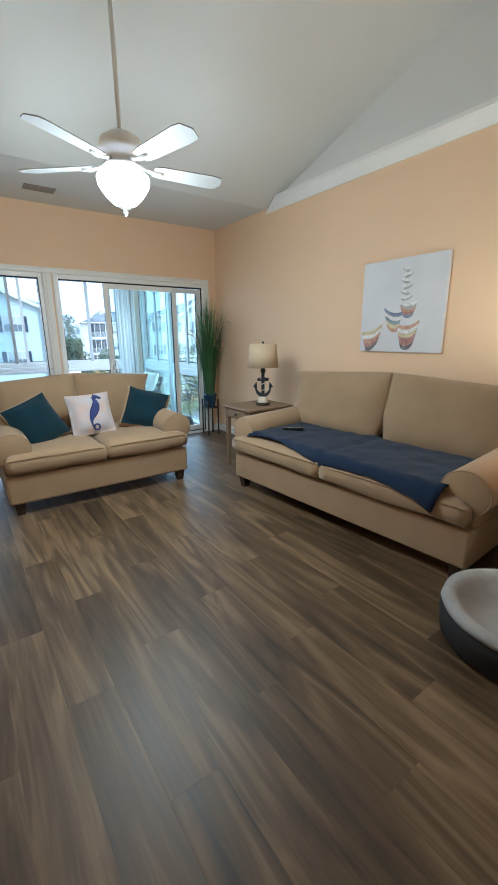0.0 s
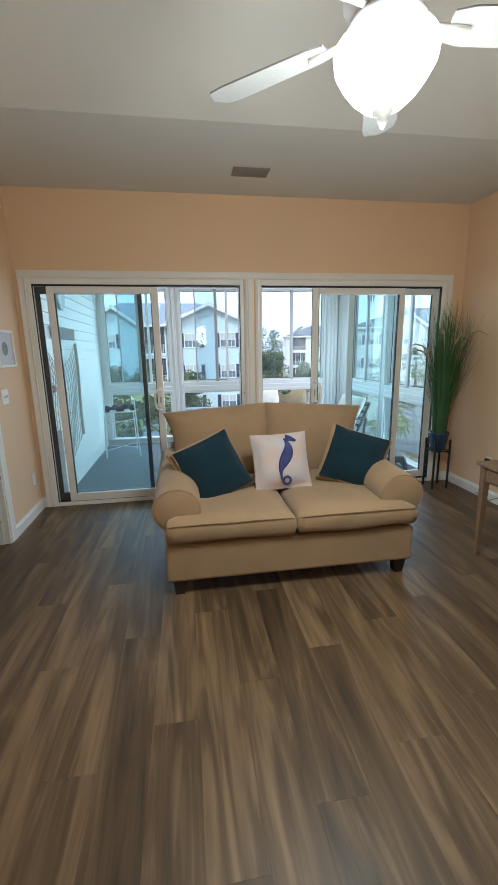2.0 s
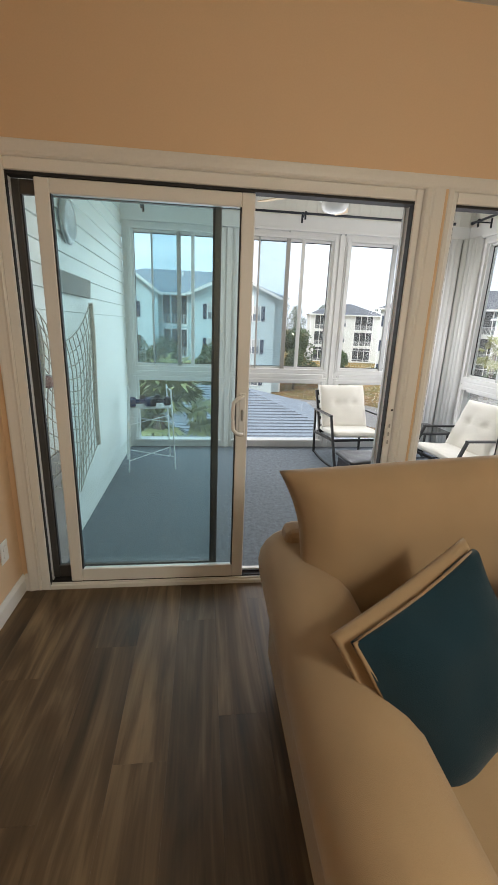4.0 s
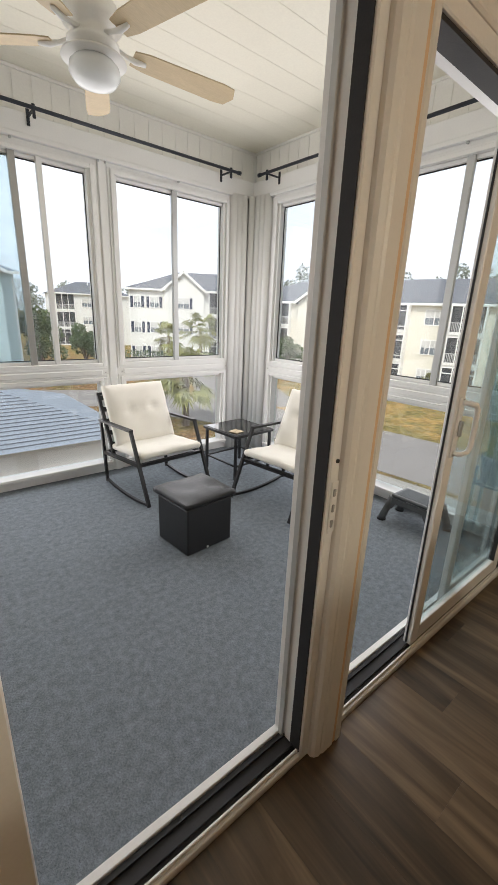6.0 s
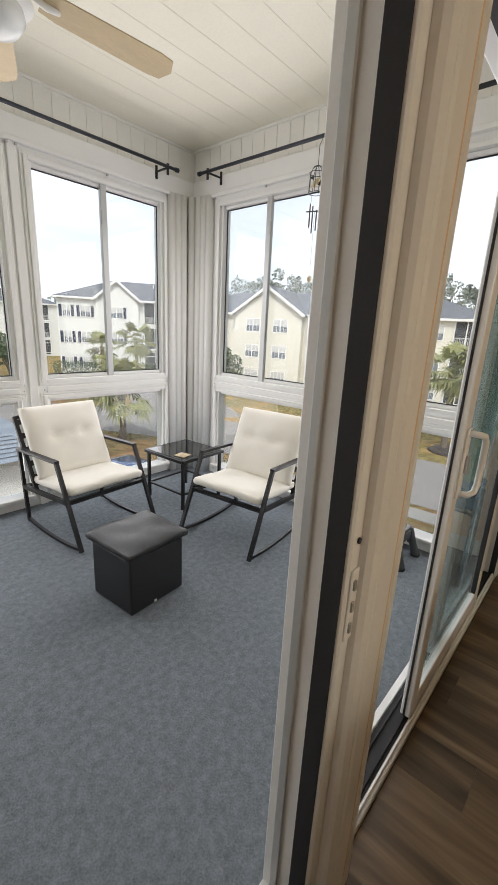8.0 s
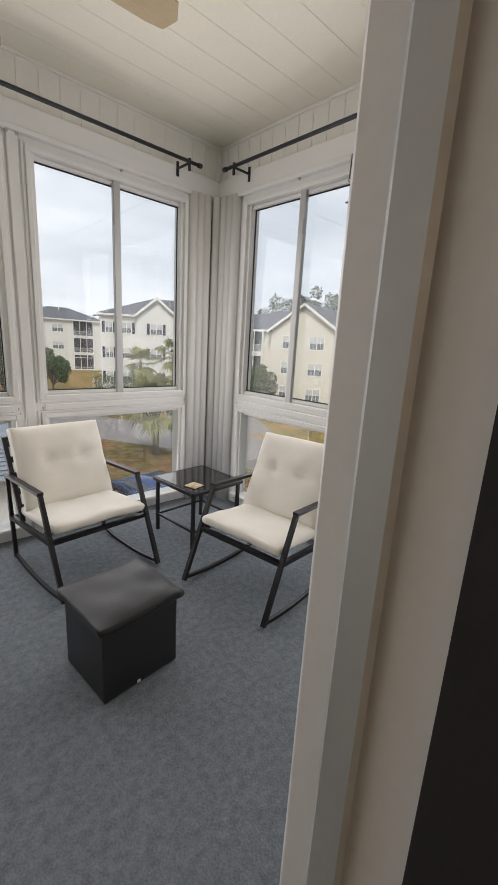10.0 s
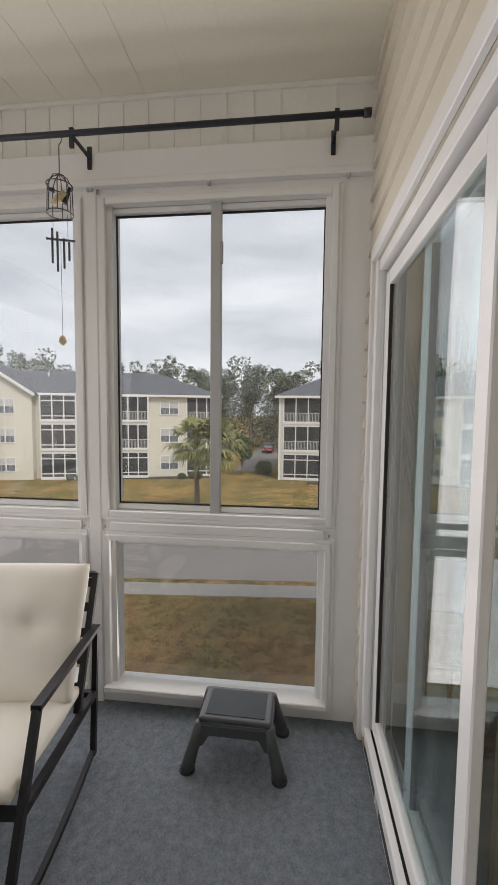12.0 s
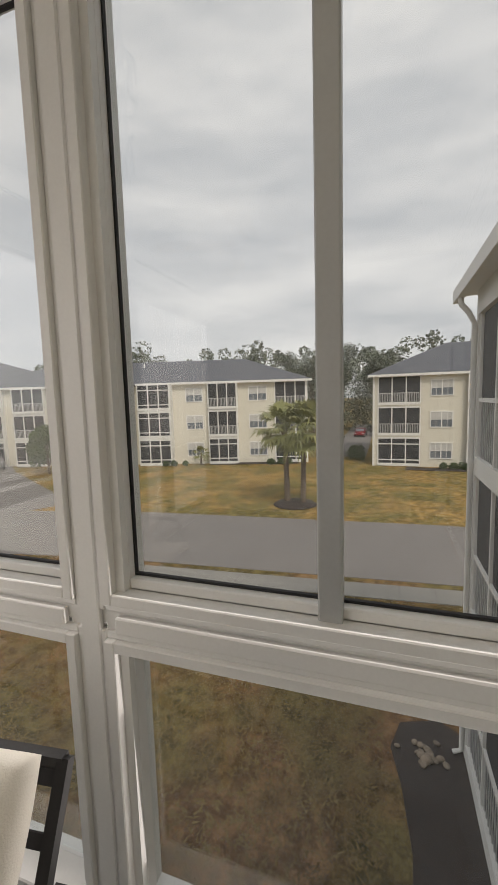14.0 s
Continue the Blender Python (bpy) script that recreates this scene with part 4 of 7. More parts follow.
M_TABLE = mat("weathered_brown_wood", (0.23, 0.155, 0.095), 0.5, var=0.3, scale=5, fine=70, bump=0.1, stretch=(8, 1, 8))
end_table(pose(2.70, -1.80, 0), 0.58, 0.50, 0.68, M_TABLE, "weathered brown wooden end table with a drawer")
end_table(pose(2.80, -4.62, 0), 0.60, 0.54, 0.60, M_WOOD, "honey oak end table beside the sofa", True, False)

# anchor lamp
LX, LY, LZ = 2.74, -1.84, 0.681
M_ANCHOR = mat("navy_cast_anchor", (0.02, 0.022, 0.035), 0.45, 0.2, var=0.4, scale=20, fine=120, bump=0.2)
M_SHADE = mat("beige_linen", (0.55, 0.44, 0.30), 0.9, var=0.08, scale=10, fine=320, bump=0.3, spec=0.1)
M_CHALK = mat("chalk_white_plaster", (0.66, 0.60, 0.50), 0.8, var=0.12, scale=14, fine=100, bump=0.3)
lamp = thing("table_lamp", pose(LX, LY, LZ, 0, 0, -43), "table lamp with an anchor-shaped base and beige shade", "lamp")
part("foot", lathe(B(), [(0.085, 0), (0.088, 0.01), (0.082, 0.024), (0.07, 0.028)], 28), M_DARKWOOD, lamp, "", True)
part("plinth", lathe(B(), [(0.068, 0.028), (0.066, 0.05), (0.045, 0.09), (0.03, 0.098)], 24), M_CHALK, lamp, "rough white plinth", True)
bm = B()
sqbar(bm, (0, 0, 0.095), (0, 0, 0.37), 0.045, 0.04)
lathe(bm, [(0.018, 0.365), (0.038, 0.385), (0.04, 0.41), (0.03, 0.435), (0.012, 0.44)], 16)
tube(bm, [(-0.085, 0, 0.30), (-0.07, 0, 0.302), (0, 0, 0.305), (0.07, 0, 0.302), (0.085, 0, 0.30)], [0.016, 0.02, 0.022, 0.02, 0.016], 10)
tube(bm, [(0.115 * math.sin(a), 0, 0.225 - 0.115 * math.cos(a)) for a in [math.radians(q) for q in range(-88, 89, 11)]], [0.012 + 0.012 * math.cos(math.radians(q)) for q in range(-88, 89, 11)], 10)
for s in (-1, 1):
    bmesh.ops.create_cone(bm, cap_ends=True, segments=4, radius1=0.034, radius2=0.002, depth=0.07, matrix=Matrix.Translation((s * 0.112, 0, 0.24)) @ Matrix.Rotation(s * -0.3, 4, "Y"))
bm.transform(Matrix.Diagonal((0.78, 0.9, 1, 1)))
part("anchor", bm, M_ANCHOR, lamp, "dark navy cast anchor")
bm = B()
tube(bm, [(0.03 * math.cos(a), 0.03 * math.sin(a), 0.12 + 0.012 * a) for a in [0.5 * i for i in range(34)]], 0.005, 6)
part("rope", bm, M_CHALK, lamp, "", True)
bm = B()
bar(bm, (0, 0, 0.44), (0, 0, 0.725), 0.004)
lathe(bm, [(0.004, 0.712), (0.012, 0.722), (0.013, 0.732), (0.004, 0.742)], 12)
part("stem_and_finial", bm, M_BLACK, lamp)
bm = B()
n = 36
rings = [[bm.verts.new((r * math.cos(2 * math.pi * j / n), r * math.sin(2 * math.pi * j / n), z)) for j in range(n)] for r, z in ((0.185, 0.445), (0.155, 0.712), (0.151, 0.712), (0.181, 0.445))]
for p, q in zip(rings, rings[1:] + rings[:1]):
    for j in range(n):
        bm.faces.new((p[j], p[(j + 1) % n], q[(j + 1) % n], q[j]))
part("shade", bm, M_SHADE, lamp, "tapered beige linen drum shade", True)
bm = B()
for a in range(3):
    bar(bm, (0, 0, 0.705), (0.153 * math.cos(a * 2.094), 0.153 * math.sin(a * 2.094), 0.705), 0.002, 6)
part("spider", bm, M_BLACK, lamp)
part("lamp_cord", tube(B(), [(-0.05, 0.07, 0.006), (-0.12, 0.16, 0.006), (-0.17, 0.22, 0.004), (-0.2, 0.25, -0.1), (-0.24, 0.27, -0.3), (-0.35, 0.33, -0.38), (-0.45, 0.42, -0.36)], 0.003, 6), M_BLACK, lamp, "", True)

for o in lamp.children:
    if o.name.split(".")[0] != "lamp_cord":
        o.data.transform(Matrix.Diagonal((0.88, 0.88, 0.885, 1)))

# the lamp's twin, lit, on the other end table
M_BULB = bpy.data.materials.new("lit_bulb")
M_BULB.use_nodes = True
bb = M_BULB.node_tree.nodes["Principled BSDF"]
bb.inputs["Emission Color"].default_value, bb.inputs["Emission Strength"].default_value = (1.0, 0.72, 0.42, 1), 12.0
twin = copy_thing(lamp, pose(2.84, -4.66, 0.601, 0, 0, -55))
tagged(twin, "lit table lamp with an anchor-shaped base and beige shade", "lamp")
part("bulb", lathe(B(), [(0.012, 0.50), (0.03, 0.54), (0.03, 0.57), (0.01, 0.60)], 12), M_BULB, twin, "", True)
tl = bpy.data.lights.new("table_lamp_light", "POINT")
tl.energy, tl.color, tl.shadow_soft_size = 16.0, (1.0, 0.79, 0.48), 0.04
o = new("table_lamp_light", tl)
o.location = (2.84, -4.66, 0.601 + 0.63)

# tall grass in a pot on a stand
M_POT = mat("blue_glazed_pot", (0.012, 0.045, 0.10), 0.2, var=0.3, scale=9, fine=60, bump=0.05, coat=0.5)
M_GRASS = mat("artificial_grass", (0.055, 0.135, 0.045), 0.6, var=0.45, scale=5, fine=50, bump=0.1)
M_PLUME = mat("dry_plume", (0.48, 0.36, 0.22), 0.9, var=0.2, scale=12, fine=90, bump=0.2)
PX, PY = 3.04, -0.19
stand = thing("plant_stand", pose(PX, PY, 0), "black metal plant stand in the corner by the door", "stand")
for i in range(4):
    a = math.pi / 4 + i * math.pi / 2
    part("leg", sqbar(B(), (0.115 * math.cos(a), 0.115 * math.sin(a), 0), (0.115 * math.cos(a), 0.115 * math.sin(a), 0.52), 0.016), M_BLACK, stand)
bm = B()
for i in range(4):
    a, b = math.pi / 4 + i * math.pi / 2, math.pi / 4 + (i + 1) * math.pi / 2
    sqbar(bm, (0.115 * math.cos(a), 0.115 * math.sin(a), 0.40), (0.115 * math.cos(b), 0.115 * math.sin(b), 0.40), 0.012)
sqbar(bm, (-0.08, -0.08, 0.40), (0.08, 0.08, 0.40), 0.012)
sqbar(bm, (-0.08, 0.08, 0.388), (0.08, -0.08, 0.388), 0.012)
part("cross_rail", bm, M_BLACK, stand)
plant = thing("potted_grass", pose(PX, PY, 0.407), "tall green ornamental grass in a blue glazed pot", "plant")
part("pot", lathe(B(), [(0.07, 0), (0.075, 0.01), (0.095, 0.15), (0.10, 0.165), (0.10, 0.185), (0.088, 0.186), (0.085, 0.16)], 28), M_POT, plant, "blue glazed ceramic pot", True)
rg = random.Random(5)
verts, faces = [], []
for i in range(420):
    a, r0 = rg.uniform(0, 6.283), 0.07 * math.sqrt(rg.random())
    h, out = rg.uniform(0.72, 1.36), rg.uniform(0.02, 0.46) * rg.random() ** 0.7
    w = rg.uniform(0.003, 0.006)
    ca, sa = math.cos(a), math.sin(a)
    base = len(verts)
    for k in range(6):
        t = k / 5
        r = r0 + out * t ** 1.8
        x, y, z = r * ca, r * sa, 0.15 + h * t - 0.12 * out * t ** 4 * 3
        y = min(y, 0.145)
        x = min(x, 0.24)
        ww = w * (1 - t) ** 0.6 + 0.0006
        verts += [(x - sa * ww, y + ca * ww, z), (x + sa * ww, y - ca * ww, z)]
    for k in range(5):
        b0 = base + 2 * k
        faces.append((b0, b0 + 1, b0 + 3, b0 + 2))
me = bpy.data.meshes.new("blades")
me.from_pydata(verts, [], faces)
me.materials.append(M_GRASS)
ob = new("blades", me)
ob.parent = plant
for a, h, o in ((2.6, 1.30, 0.36), (3.3, 1.22, 0.44), (4.6, 1.42, 0.34), (5.2, 1.45, 0.38), (3.9, 1.48, 0.24)):
    ca, sa = math.cos(a), math.sin(a)
    pts = [(o * t ** 2.2 * ca, o * t ** 2.2 * sa, 0.15 + h * (t - 0.32 * t ** 5)) for t in [i / 10 for i in range(11)]]
    part("plume", tube(B(), pts, [0.0018] * 6 + [0.003, 0.007, 0.009, 0.007, 0.002], 6), M_PLUME, plant, "drooping dry seed plume", True)

# canvas print
M_CANVAS = mat("pale_canvas", (0.60, 0.60, 0.64), 0.8, var=0.06, scale=2.5, fine=260, bump=0.2, spec=0.15, col2=(0.70, 0.70, 0.73))
art = thing("wall_canvas", pose(XR, -3.055, 1.245, 0, 0, -90), "pale canvas print of rowing boats on the wall", "picture")
part("canvas", box(B(), -0.40, 0.40, -0.032, 0.0, 0, 0.76, 0.004), M_CANVAS, art)
INK = {"red": (0.34, 0.12, 0.09), "orange": (0.50, 0.25, 0.14), "blue": (0.12, 0.17, 0.30), "yellow": (0.58, 0.48, 0.26), "dark": (0.06, 0.05, 0.07), "grey": (0.36, 0.35, 0.37), "white": (0.75, 0.74, 0.74), "teal": (0.16, 0.24, 0.30)}
INKS = {k: mat("ink_" + k, v, 0.8, var=0.45, scale=26, fine=120, bump=0.1, spec=0.15, col2=tuple(0.6 * q + 0.2 for q in v)) for k, v in INK.items()}


def boat(cx, cz, w, h, cols, tilt):
    """A painted boat: stacked crescent strokes."""
    n = len(cols)
    for i, c in enumerate(cols):
        bm = B()
        top, bot = 1 - i / n, 1 - (i + 1) / n
        pts = []
        for s, lv in ((1, top), (-1, bot)):
            for k in range(9):
                u = (k / 8 * 2 - 1) * s
                ww = w * (0.5 + 0.5 * lv) * (1 if i else 0.96)
                pts.append((cx + u * ww / 2, cz + h * (lv - 0.5) + h * 0.16 * u * u + tilt * u))
        p = [bm.verts.new((x, -0.0345 - 0.0002 * i, z)) for x, z in pts]
        bm.faces.new(p)
        q = [bm.verts.new((x, -0.0321, z)) for x, z in pts]
        for k in range(len(p)):
            bm.faces.new((p[k], q[k], q[(k + 1) % len(p)], p[(k + 1) % len(p)]))
        part("painted_stroke", bm, INKS[c], art)


boat(-0.27, 0.10, 0.24, 0.17, ["yellow", "white", "orange", "red", "dark"], 0.035)
boat(0.09, 0.12, 0.22, 0.20, ["orange", "white", "yellow", "red", "red", "dark"], 0.01)
boat(-0.06, 0.25, 0.20, 0.16, ["blue", "white", "teal", "yellow", "orange"], -0.02)
boat(0.08, 0.34, 0.18, 0.12, ["white", "grey", "orange", "red", "blue"], 0.0)
for k in range(6):
    boat(0.05 + 0.012 * (-1) ** k, 0.44 + 0.045 * k, 0.14 - 0.008 * k, 0.035, ["white", "grey"], 0.01 * (-1) ** k)

# ceiling fan
M_GLOW = bpy.data.materials.new("lit_frosted_glass")
M_GLOW.use_nodes = True
gb = M_GLOW.node_tree.nodes["Principled BSDF"]
gb.inputs["Base Color"].default_value = (0.9, 0.9, 0.88, 1)
gb.inputs["Emission Color"].default_value = (1.0, 0.93, 0.84, 1)
gb.inputs["Emission Strength"].default_value = FAN_GLOW


def blade_mesh(L, w0, w1, m):
    bm = B()
    n = 8
    top = []
    for k in range(n + 1):
        t = k / n
        w = (w0 + (w1 - w0) * t) * (1 if t < 0.95 else 0.86) * (0.8 if t == 0 else 1)
        top.append((t * L, w / 2))
    out = [(x, w) for x, w in top] + [(L + 0.03, 0.0)] + [(x, -w) for x, w in reversed(top)]
    a = [bm.verts.new((x, y, 0.003)) for x, y in out]
    b = [bm.verts.new((x, y, -0.003)) for x, y in out]
    bm.faces.new(a)
    bm.faces.new(b[::-1])
    for i in range(len(a)):
        bm.faces.new((a[i], b[i], b[(i + 1) % len(a)], a[(i + 1) % len(a)]))
    bm.transform(m)
    bmesh.ops.recalc_face_normals(bm, faces=bm.faces)
    return bm


def ceiling_fan(m, rod, label, spin, lit, blade_mat, L=0.52, tilt=0.0):
    """A five-bladed fan with a light bowl; its origin is the blade plane."""
    f = thing("ceiling_fan", m, label, "ceiling fan")
    part("motor", lathe(B(), [(0.03, 0.14), (0.06, 0.135), (0.115, 0.10), (0.13, 0.06), (0.13, 0.03), (0.10, 0.01), (0.095, -0.02), (0.115, -0.035), (0.115, -0.05), (0.06, -0.06)], 32), M_FAN, f, "", True)
    bm = B()
    bar(bm, (0, 0, 0.13), (0, 0, 0.13 + rod), 0.012, 14)
    part("downrod", bm, M_FAN, f, "", True)
    part("canopy", lathe(B(), [(0.02, 0.0), (0.03, 0.01), (0.06, 0.04), (0.07, 0.08), (0.07, 0.11)], 24, Matrix.Translation((0, 0, 0.13 + rod - 0.07))), M_FAN, f, "", True)
    for i in range(5):
        r = Matrix.Rotation(math.radians(spin + 72 * i), 4, "Z")
        bm = blade_mesh(L, 0.115, 0.145, r @ Matrix.Translation((0.185, 0, -0.03)) @ Matrix.Rotation(radians(-11), 4, "X"))
        b = part("blade", bm, blade_mat, f)
        bm = B()
        tube(bm, [r @ Vector(p) for p in ((0.10, 0, -0.02), (0.15, 0, -0.032), (0.20, 0, -0.04), (0.25, 0, -0.038))], [0.012, 0.010, 0.014, 0.010], 8)
        part("blade_iron", bm, M_FAN, b, "", True)
    part("fitter", lathe(B(), [(0.06, -0.06), (0.085, -0.07), (0.09, -0.085), (0.14, -0.09), (0.145, -0.10)], 32), M_FAN, f, "", True)
    if lit:
        prof = [(0.146, -0.085), (0.153, -0.10), (0.148, -0.135), (0.124, -0.175), (0.10, -0.205), (0.065, -0.235), (0.02, -0.25)]
    else:
        prof = [(0.085, -0.095), (0.11, -0.12), (0.115, -0.15), (0.09, -0.185), (0.05, -0.2), (0.01, -0.205)]
    part("light_bowl", lathe(B(), prof, 36), M_GLOW if lit else M_OPAL, f, "lit frosted glass bowl" if lit else "unlit opal glass bowl", True)
    if lit:
        part("bowl_finial", lathe(B(), [(0.03, -0.245), (0.032, -0.255), (0.012, -0.265), (0.016, -0.278), (0.006, -0.298)], 16), M_ALU, f, "", True)
    return f


M_OPAL = mat("opal_glass", (0.78, 0.80, 0.80), 0.25, var=0.02, scale=4, fine=60, bump=0.0)
FX, FY, FZ = 1.115, -2.60, 2.40
ceiling_fan(pose(FX, FY, FZ), ZC + SLOPE * (FOLD - FY) - FZ - 0.16, "white five-blade ceiling fan with a lit bowl", 66, True, mat("grey_white_blade", (0.36, 0.36, 0.36), 0.5, var=0.08, scale=4, fine=60, bump=0.05), 0.43)
fl = bpy.data.lights.new("fan_light", "POINT")
fl.energy, fl.color, fl.shadow_soft_size = FAN_WATT, (1.0, 0.90, 0.66), 0.30
lo = new("fan_light", fl)
lo.location = (FX, FY, FZ - 0.47)
fd = bpy.data.lights.new("fan_bowl_light", "AREA")
fd.shape, fd.size = "DISK", 0.2
fd.energy, fd.color = 4.0, (1.0, 0.90, 0.66)
lo = new("fan_bowl_light", fd)
lo.location = (FX, FY, FZ - 0.31)

# air vent
vent = thing("air_vent", pose(1.05, -0.49, ZC, 0, 0, 0), "brown metal air vent in the flat ceiling", "vent")
M_VENT = mat("vent_metal", (0.26, 0.22, 0.19), 0.5, 0.3, var=0.1)
bm = B()
for a in ((-0.14, 0.14, -0.075, -0.055), (-0.14, 0.14, 0.055, 0.075), (-0.14, -0.12, -0.055, 0.055), (0.12, 0.14, -0.055, 0.055), (-0.008, 0.008, -0.055, 0.055)):
    box(bm, *a, -0.010, -0.001)
part("frame", bm, M_VENT, vent)
for i in range(6):
    part("slat", sqbar(B(), (-0.12, -0.045 + 0.018 * i, -0.006), (0.12, -0.045 + 0.018 * i, -0.006), 0.012, 0.002, (0, 0.6, 1)), M_VENT, vent)
part("backing", box(B(), -0.12, 0.12, -0.055, 0.055, -0.002, -0.001), M_SEAL, vent)

# dog bed
M_PLUSH = mat("pale_grey_plush", (0.36, 0.36, 0.37), 1.0, var=0.2, scale=18, fine=220, bump=0.9, spec=0.05, sheen=0.4)
M_CHAR = mat("charcoal_fabric", (0.035, 0.036, 0.04), 0.95, var=0.2, scale=10, fine=250, bump=0.4, spec=0.1)
bed = thing("pet_bed", pose(2.04, -4.68, 0), "round pet bed of charcoal fabric and pale grey plush", "pet bed")
part("outer_wall", lathe(B(), [(0.28, 0.0), (0.325, 0.03), (0.335, 0.12), (0.325, 0.18), (0.30, 0.185), (0.26, 0.15), (0.25, 0.03)], 40), M_CHAR, bed, "", True)
bm = lathe(B(), [(0.332, 0.175), (0.325, 0.20), (0.295, 0.205), (0.26, 0.19), (0.225, 0.13), (0.215, 0.08), (0.10, 0.085), (0.02, 0.085)], 40)
for v in bm.verts:
    v.co += 0.006 * Vector((noise.noise(v.co * 11), noise.noise(v.co * 11 + Vector((5, 0, 0))), noise.noise(v.co * 9)))
part("plush_lining", bm, M_PLUSH, bed, "pale grey plush lining", True)
bm = cushion(B(), 0.40, 0.40, 0.07, Matrix.Translation((0, 0, 0.115)), 10, 0.4, 0, 3, 0.5, -0.1)
part("cushion", bm, M_PLUSH, bed, "", True)
for (x, y, a, l) in ((1.95, -4.60, 25, 0.11), (2.0, -4.58, 60, 0.09)):
    toy = thing("chew_toy", pose(x, y - 0.06, 0.158, 0, 0, a), "small cream chew toy lying in the pet bed", "toy", "chew toys")
    part("shaft", tube(B(), [(-l / 2, 0, 0), (0, 0, 0.004), (l / 2, 0, 0)], [0.014, 0.011, 0.014], 8), M_CHALK, toy, "", True)
    part("knot", tube(B(), [(l / 2, -0.014, 0), (l / 2 + 0.008, 0, 0), (l / 2, 0.014, 0)], 0.012, 8), M_CHALK, toy, "", True)
toy = thing("chew_toy", pose(1.77, -4.79, 0.014, 0, 0, 70), "small cream chew toy lying on the floor", "toy", "chew toys")
part("shaft", tube(B(), [(-0.04, 0, 0), (0, 0, 0.002), (0.04, 0, 0)], [0.013, 0.011, 0.013], 8), M_CHALK, toy, "", True)

# framed print, switch, outlets
fr = thing("framed_print", pose(XL, -0.39, 1.345, 0, 0, 90), "white framed print of a grey-blue sketch", "picture")
bm = B()
for a in ((-0.16, -0.14, 0, 0.29), (0.14, 0.16, 0, 0.29), (-0.14, 0.14, 0, 0.02), (-0.14, 0.14, 0.27, 0.29)):
    box(bm, a[0], a[1], -0.022, 0.0, a[2], a[3], 0.002)
part("frame", bm, M_WHITE, fr)
part("mat_board", box(B(), -0.14, 0.14, -0.008, -0.001, 0.02, 0.27), M_CANVAS, fr)
bm = lathe(B(), [(0.005, 0), (0.055, 0.0006), (0.005, 0.0012)], 16, Matrix.Translation((0, -0.0085, 0.145)) @ Matrix.Rotation(math.pi / 2, 4, "X"))
part("sketch", bm, INKS["teal"], fr)
sw = thing("light_switch", pose(XL, -0.50, 1.12, 0, 0, 90), "white two-gang light switch plate", "switch")
part("plate", box(B(), -0.058, 0.058, -0.006, 0, -0.057, 0.057, 0.002), M_VINYL, sw)
for x in (-0.023, 0.023):
    part("toggle", box(B(), x - 0.005, x + 0.005, -0.018, -0.006, -0.010, 0.012, 0.002), M_VINYL, sw)
for m in (pose(XL, -0.16, 0.33, 0, 0, 90), pose(XR, -0.62, 0.36, 0, 0, -90)):
    o = thing("wall_outlet", m, "white wall outlet plate", "outlet", "wall outlets")
    part("plate", box(B(), -0.035, 0.035, -0.006, 0, -0.057, 0.057, 0.002), M_VINYL, o)
    for z in (-0.02, 0.02):
        part("socket", box(B(), -0.014, 0.014, -0.008, -0.006, z - 0.013, z + 0.013, 0.002), M_VINYL, o)
plug = thing("plug_adapter", pose(XR - 0.008, -0.62, 0.38, 0, 0, -90), "small black plug adapter in the outlet", "plug")
part("body", box(B(), -0.02, 0.02, -0.035, -0.001, -0.02, 0.02, 0.004), M_BLACK, plug)
# bedroom seen through the doorway
dr = thing("dresser", pose(-2.45, -0.28, 0), "dark wooden dresser below the bedroom window", "dresser")
part("body", box(B(), -0.65, 0.65, -0.22, 0.22, 0.08, 0.78, 0.006), M_DARKWOOD, dr)
part("top", box(B(), -0.68, 0.68, -0.25, 0.23, 0.781, 0.81, 0.006), M_DARKWOOD, dr)
for i in range(2):
    for j in range(3):
        d = part("drawer", box(B(), -0.62 + 0.63 * i, -0.01 + 0.63 * i, -0.236, -0.2205, 0.11 + 0.22 * j, 0.31 + 0.22 * j, 0.004), M_DARKWOOD, dr)
        part("knob", lathe(B(), [(0.006, 0), (0.014, 0.012), (0.012, 0.02)], 10, Matrix.Translation((-0.315 + 0.63 * i, -0.236, 0.21 + 0.22 * j)) @ Matrix.Rotation(math.pi / 2, 4, "X")), M_ALU, d)
for x in (-0.6, 0.6):
    for y in (-0.18, 0.18):
        part("foot", box(B(), x - 0.03, x + 0.03, y - 0.03, y + 0.03, 0, 0.08), M_DARKWOOD, dr)
win = tagged(new("window_bedroom"), "white bedroom window", "window", "", "structure")
bm = B()
for a in ((-2.9, -2.85, 0.85, 2.0), (-1.8, -1.75, 0.85, 2.0), (-2.85, -1.8, 0.85, 0.9), (-2.85, -1.8, 1.95, 2.0), (-2.85, -1.8, 1.41, 1.45)):
    box(bm, a[0], a[1], 0.02, 0.12, a[2], a[3])
part("frame", bm, M_VINYL, win)
g = part("pane", box(B(), -2.85, -1.8, 0.07, 0.074, 0.9, 1.95), M_GLASS, win)
g.visible_shadow = False

# strike plate
bm = box(B(), XL - 0.035, XL - 0.01, DOOR_Y1 - 0.020, DOOR_Y1 - 0.018, 0.93, 1.0)
setting("trim_strike_plate", bm, mat("brass_strike", (0.55, 0.40, 0.18), 0.35, 0.9, var=0.1), "brass strike plate on the door jamb", "hardware")

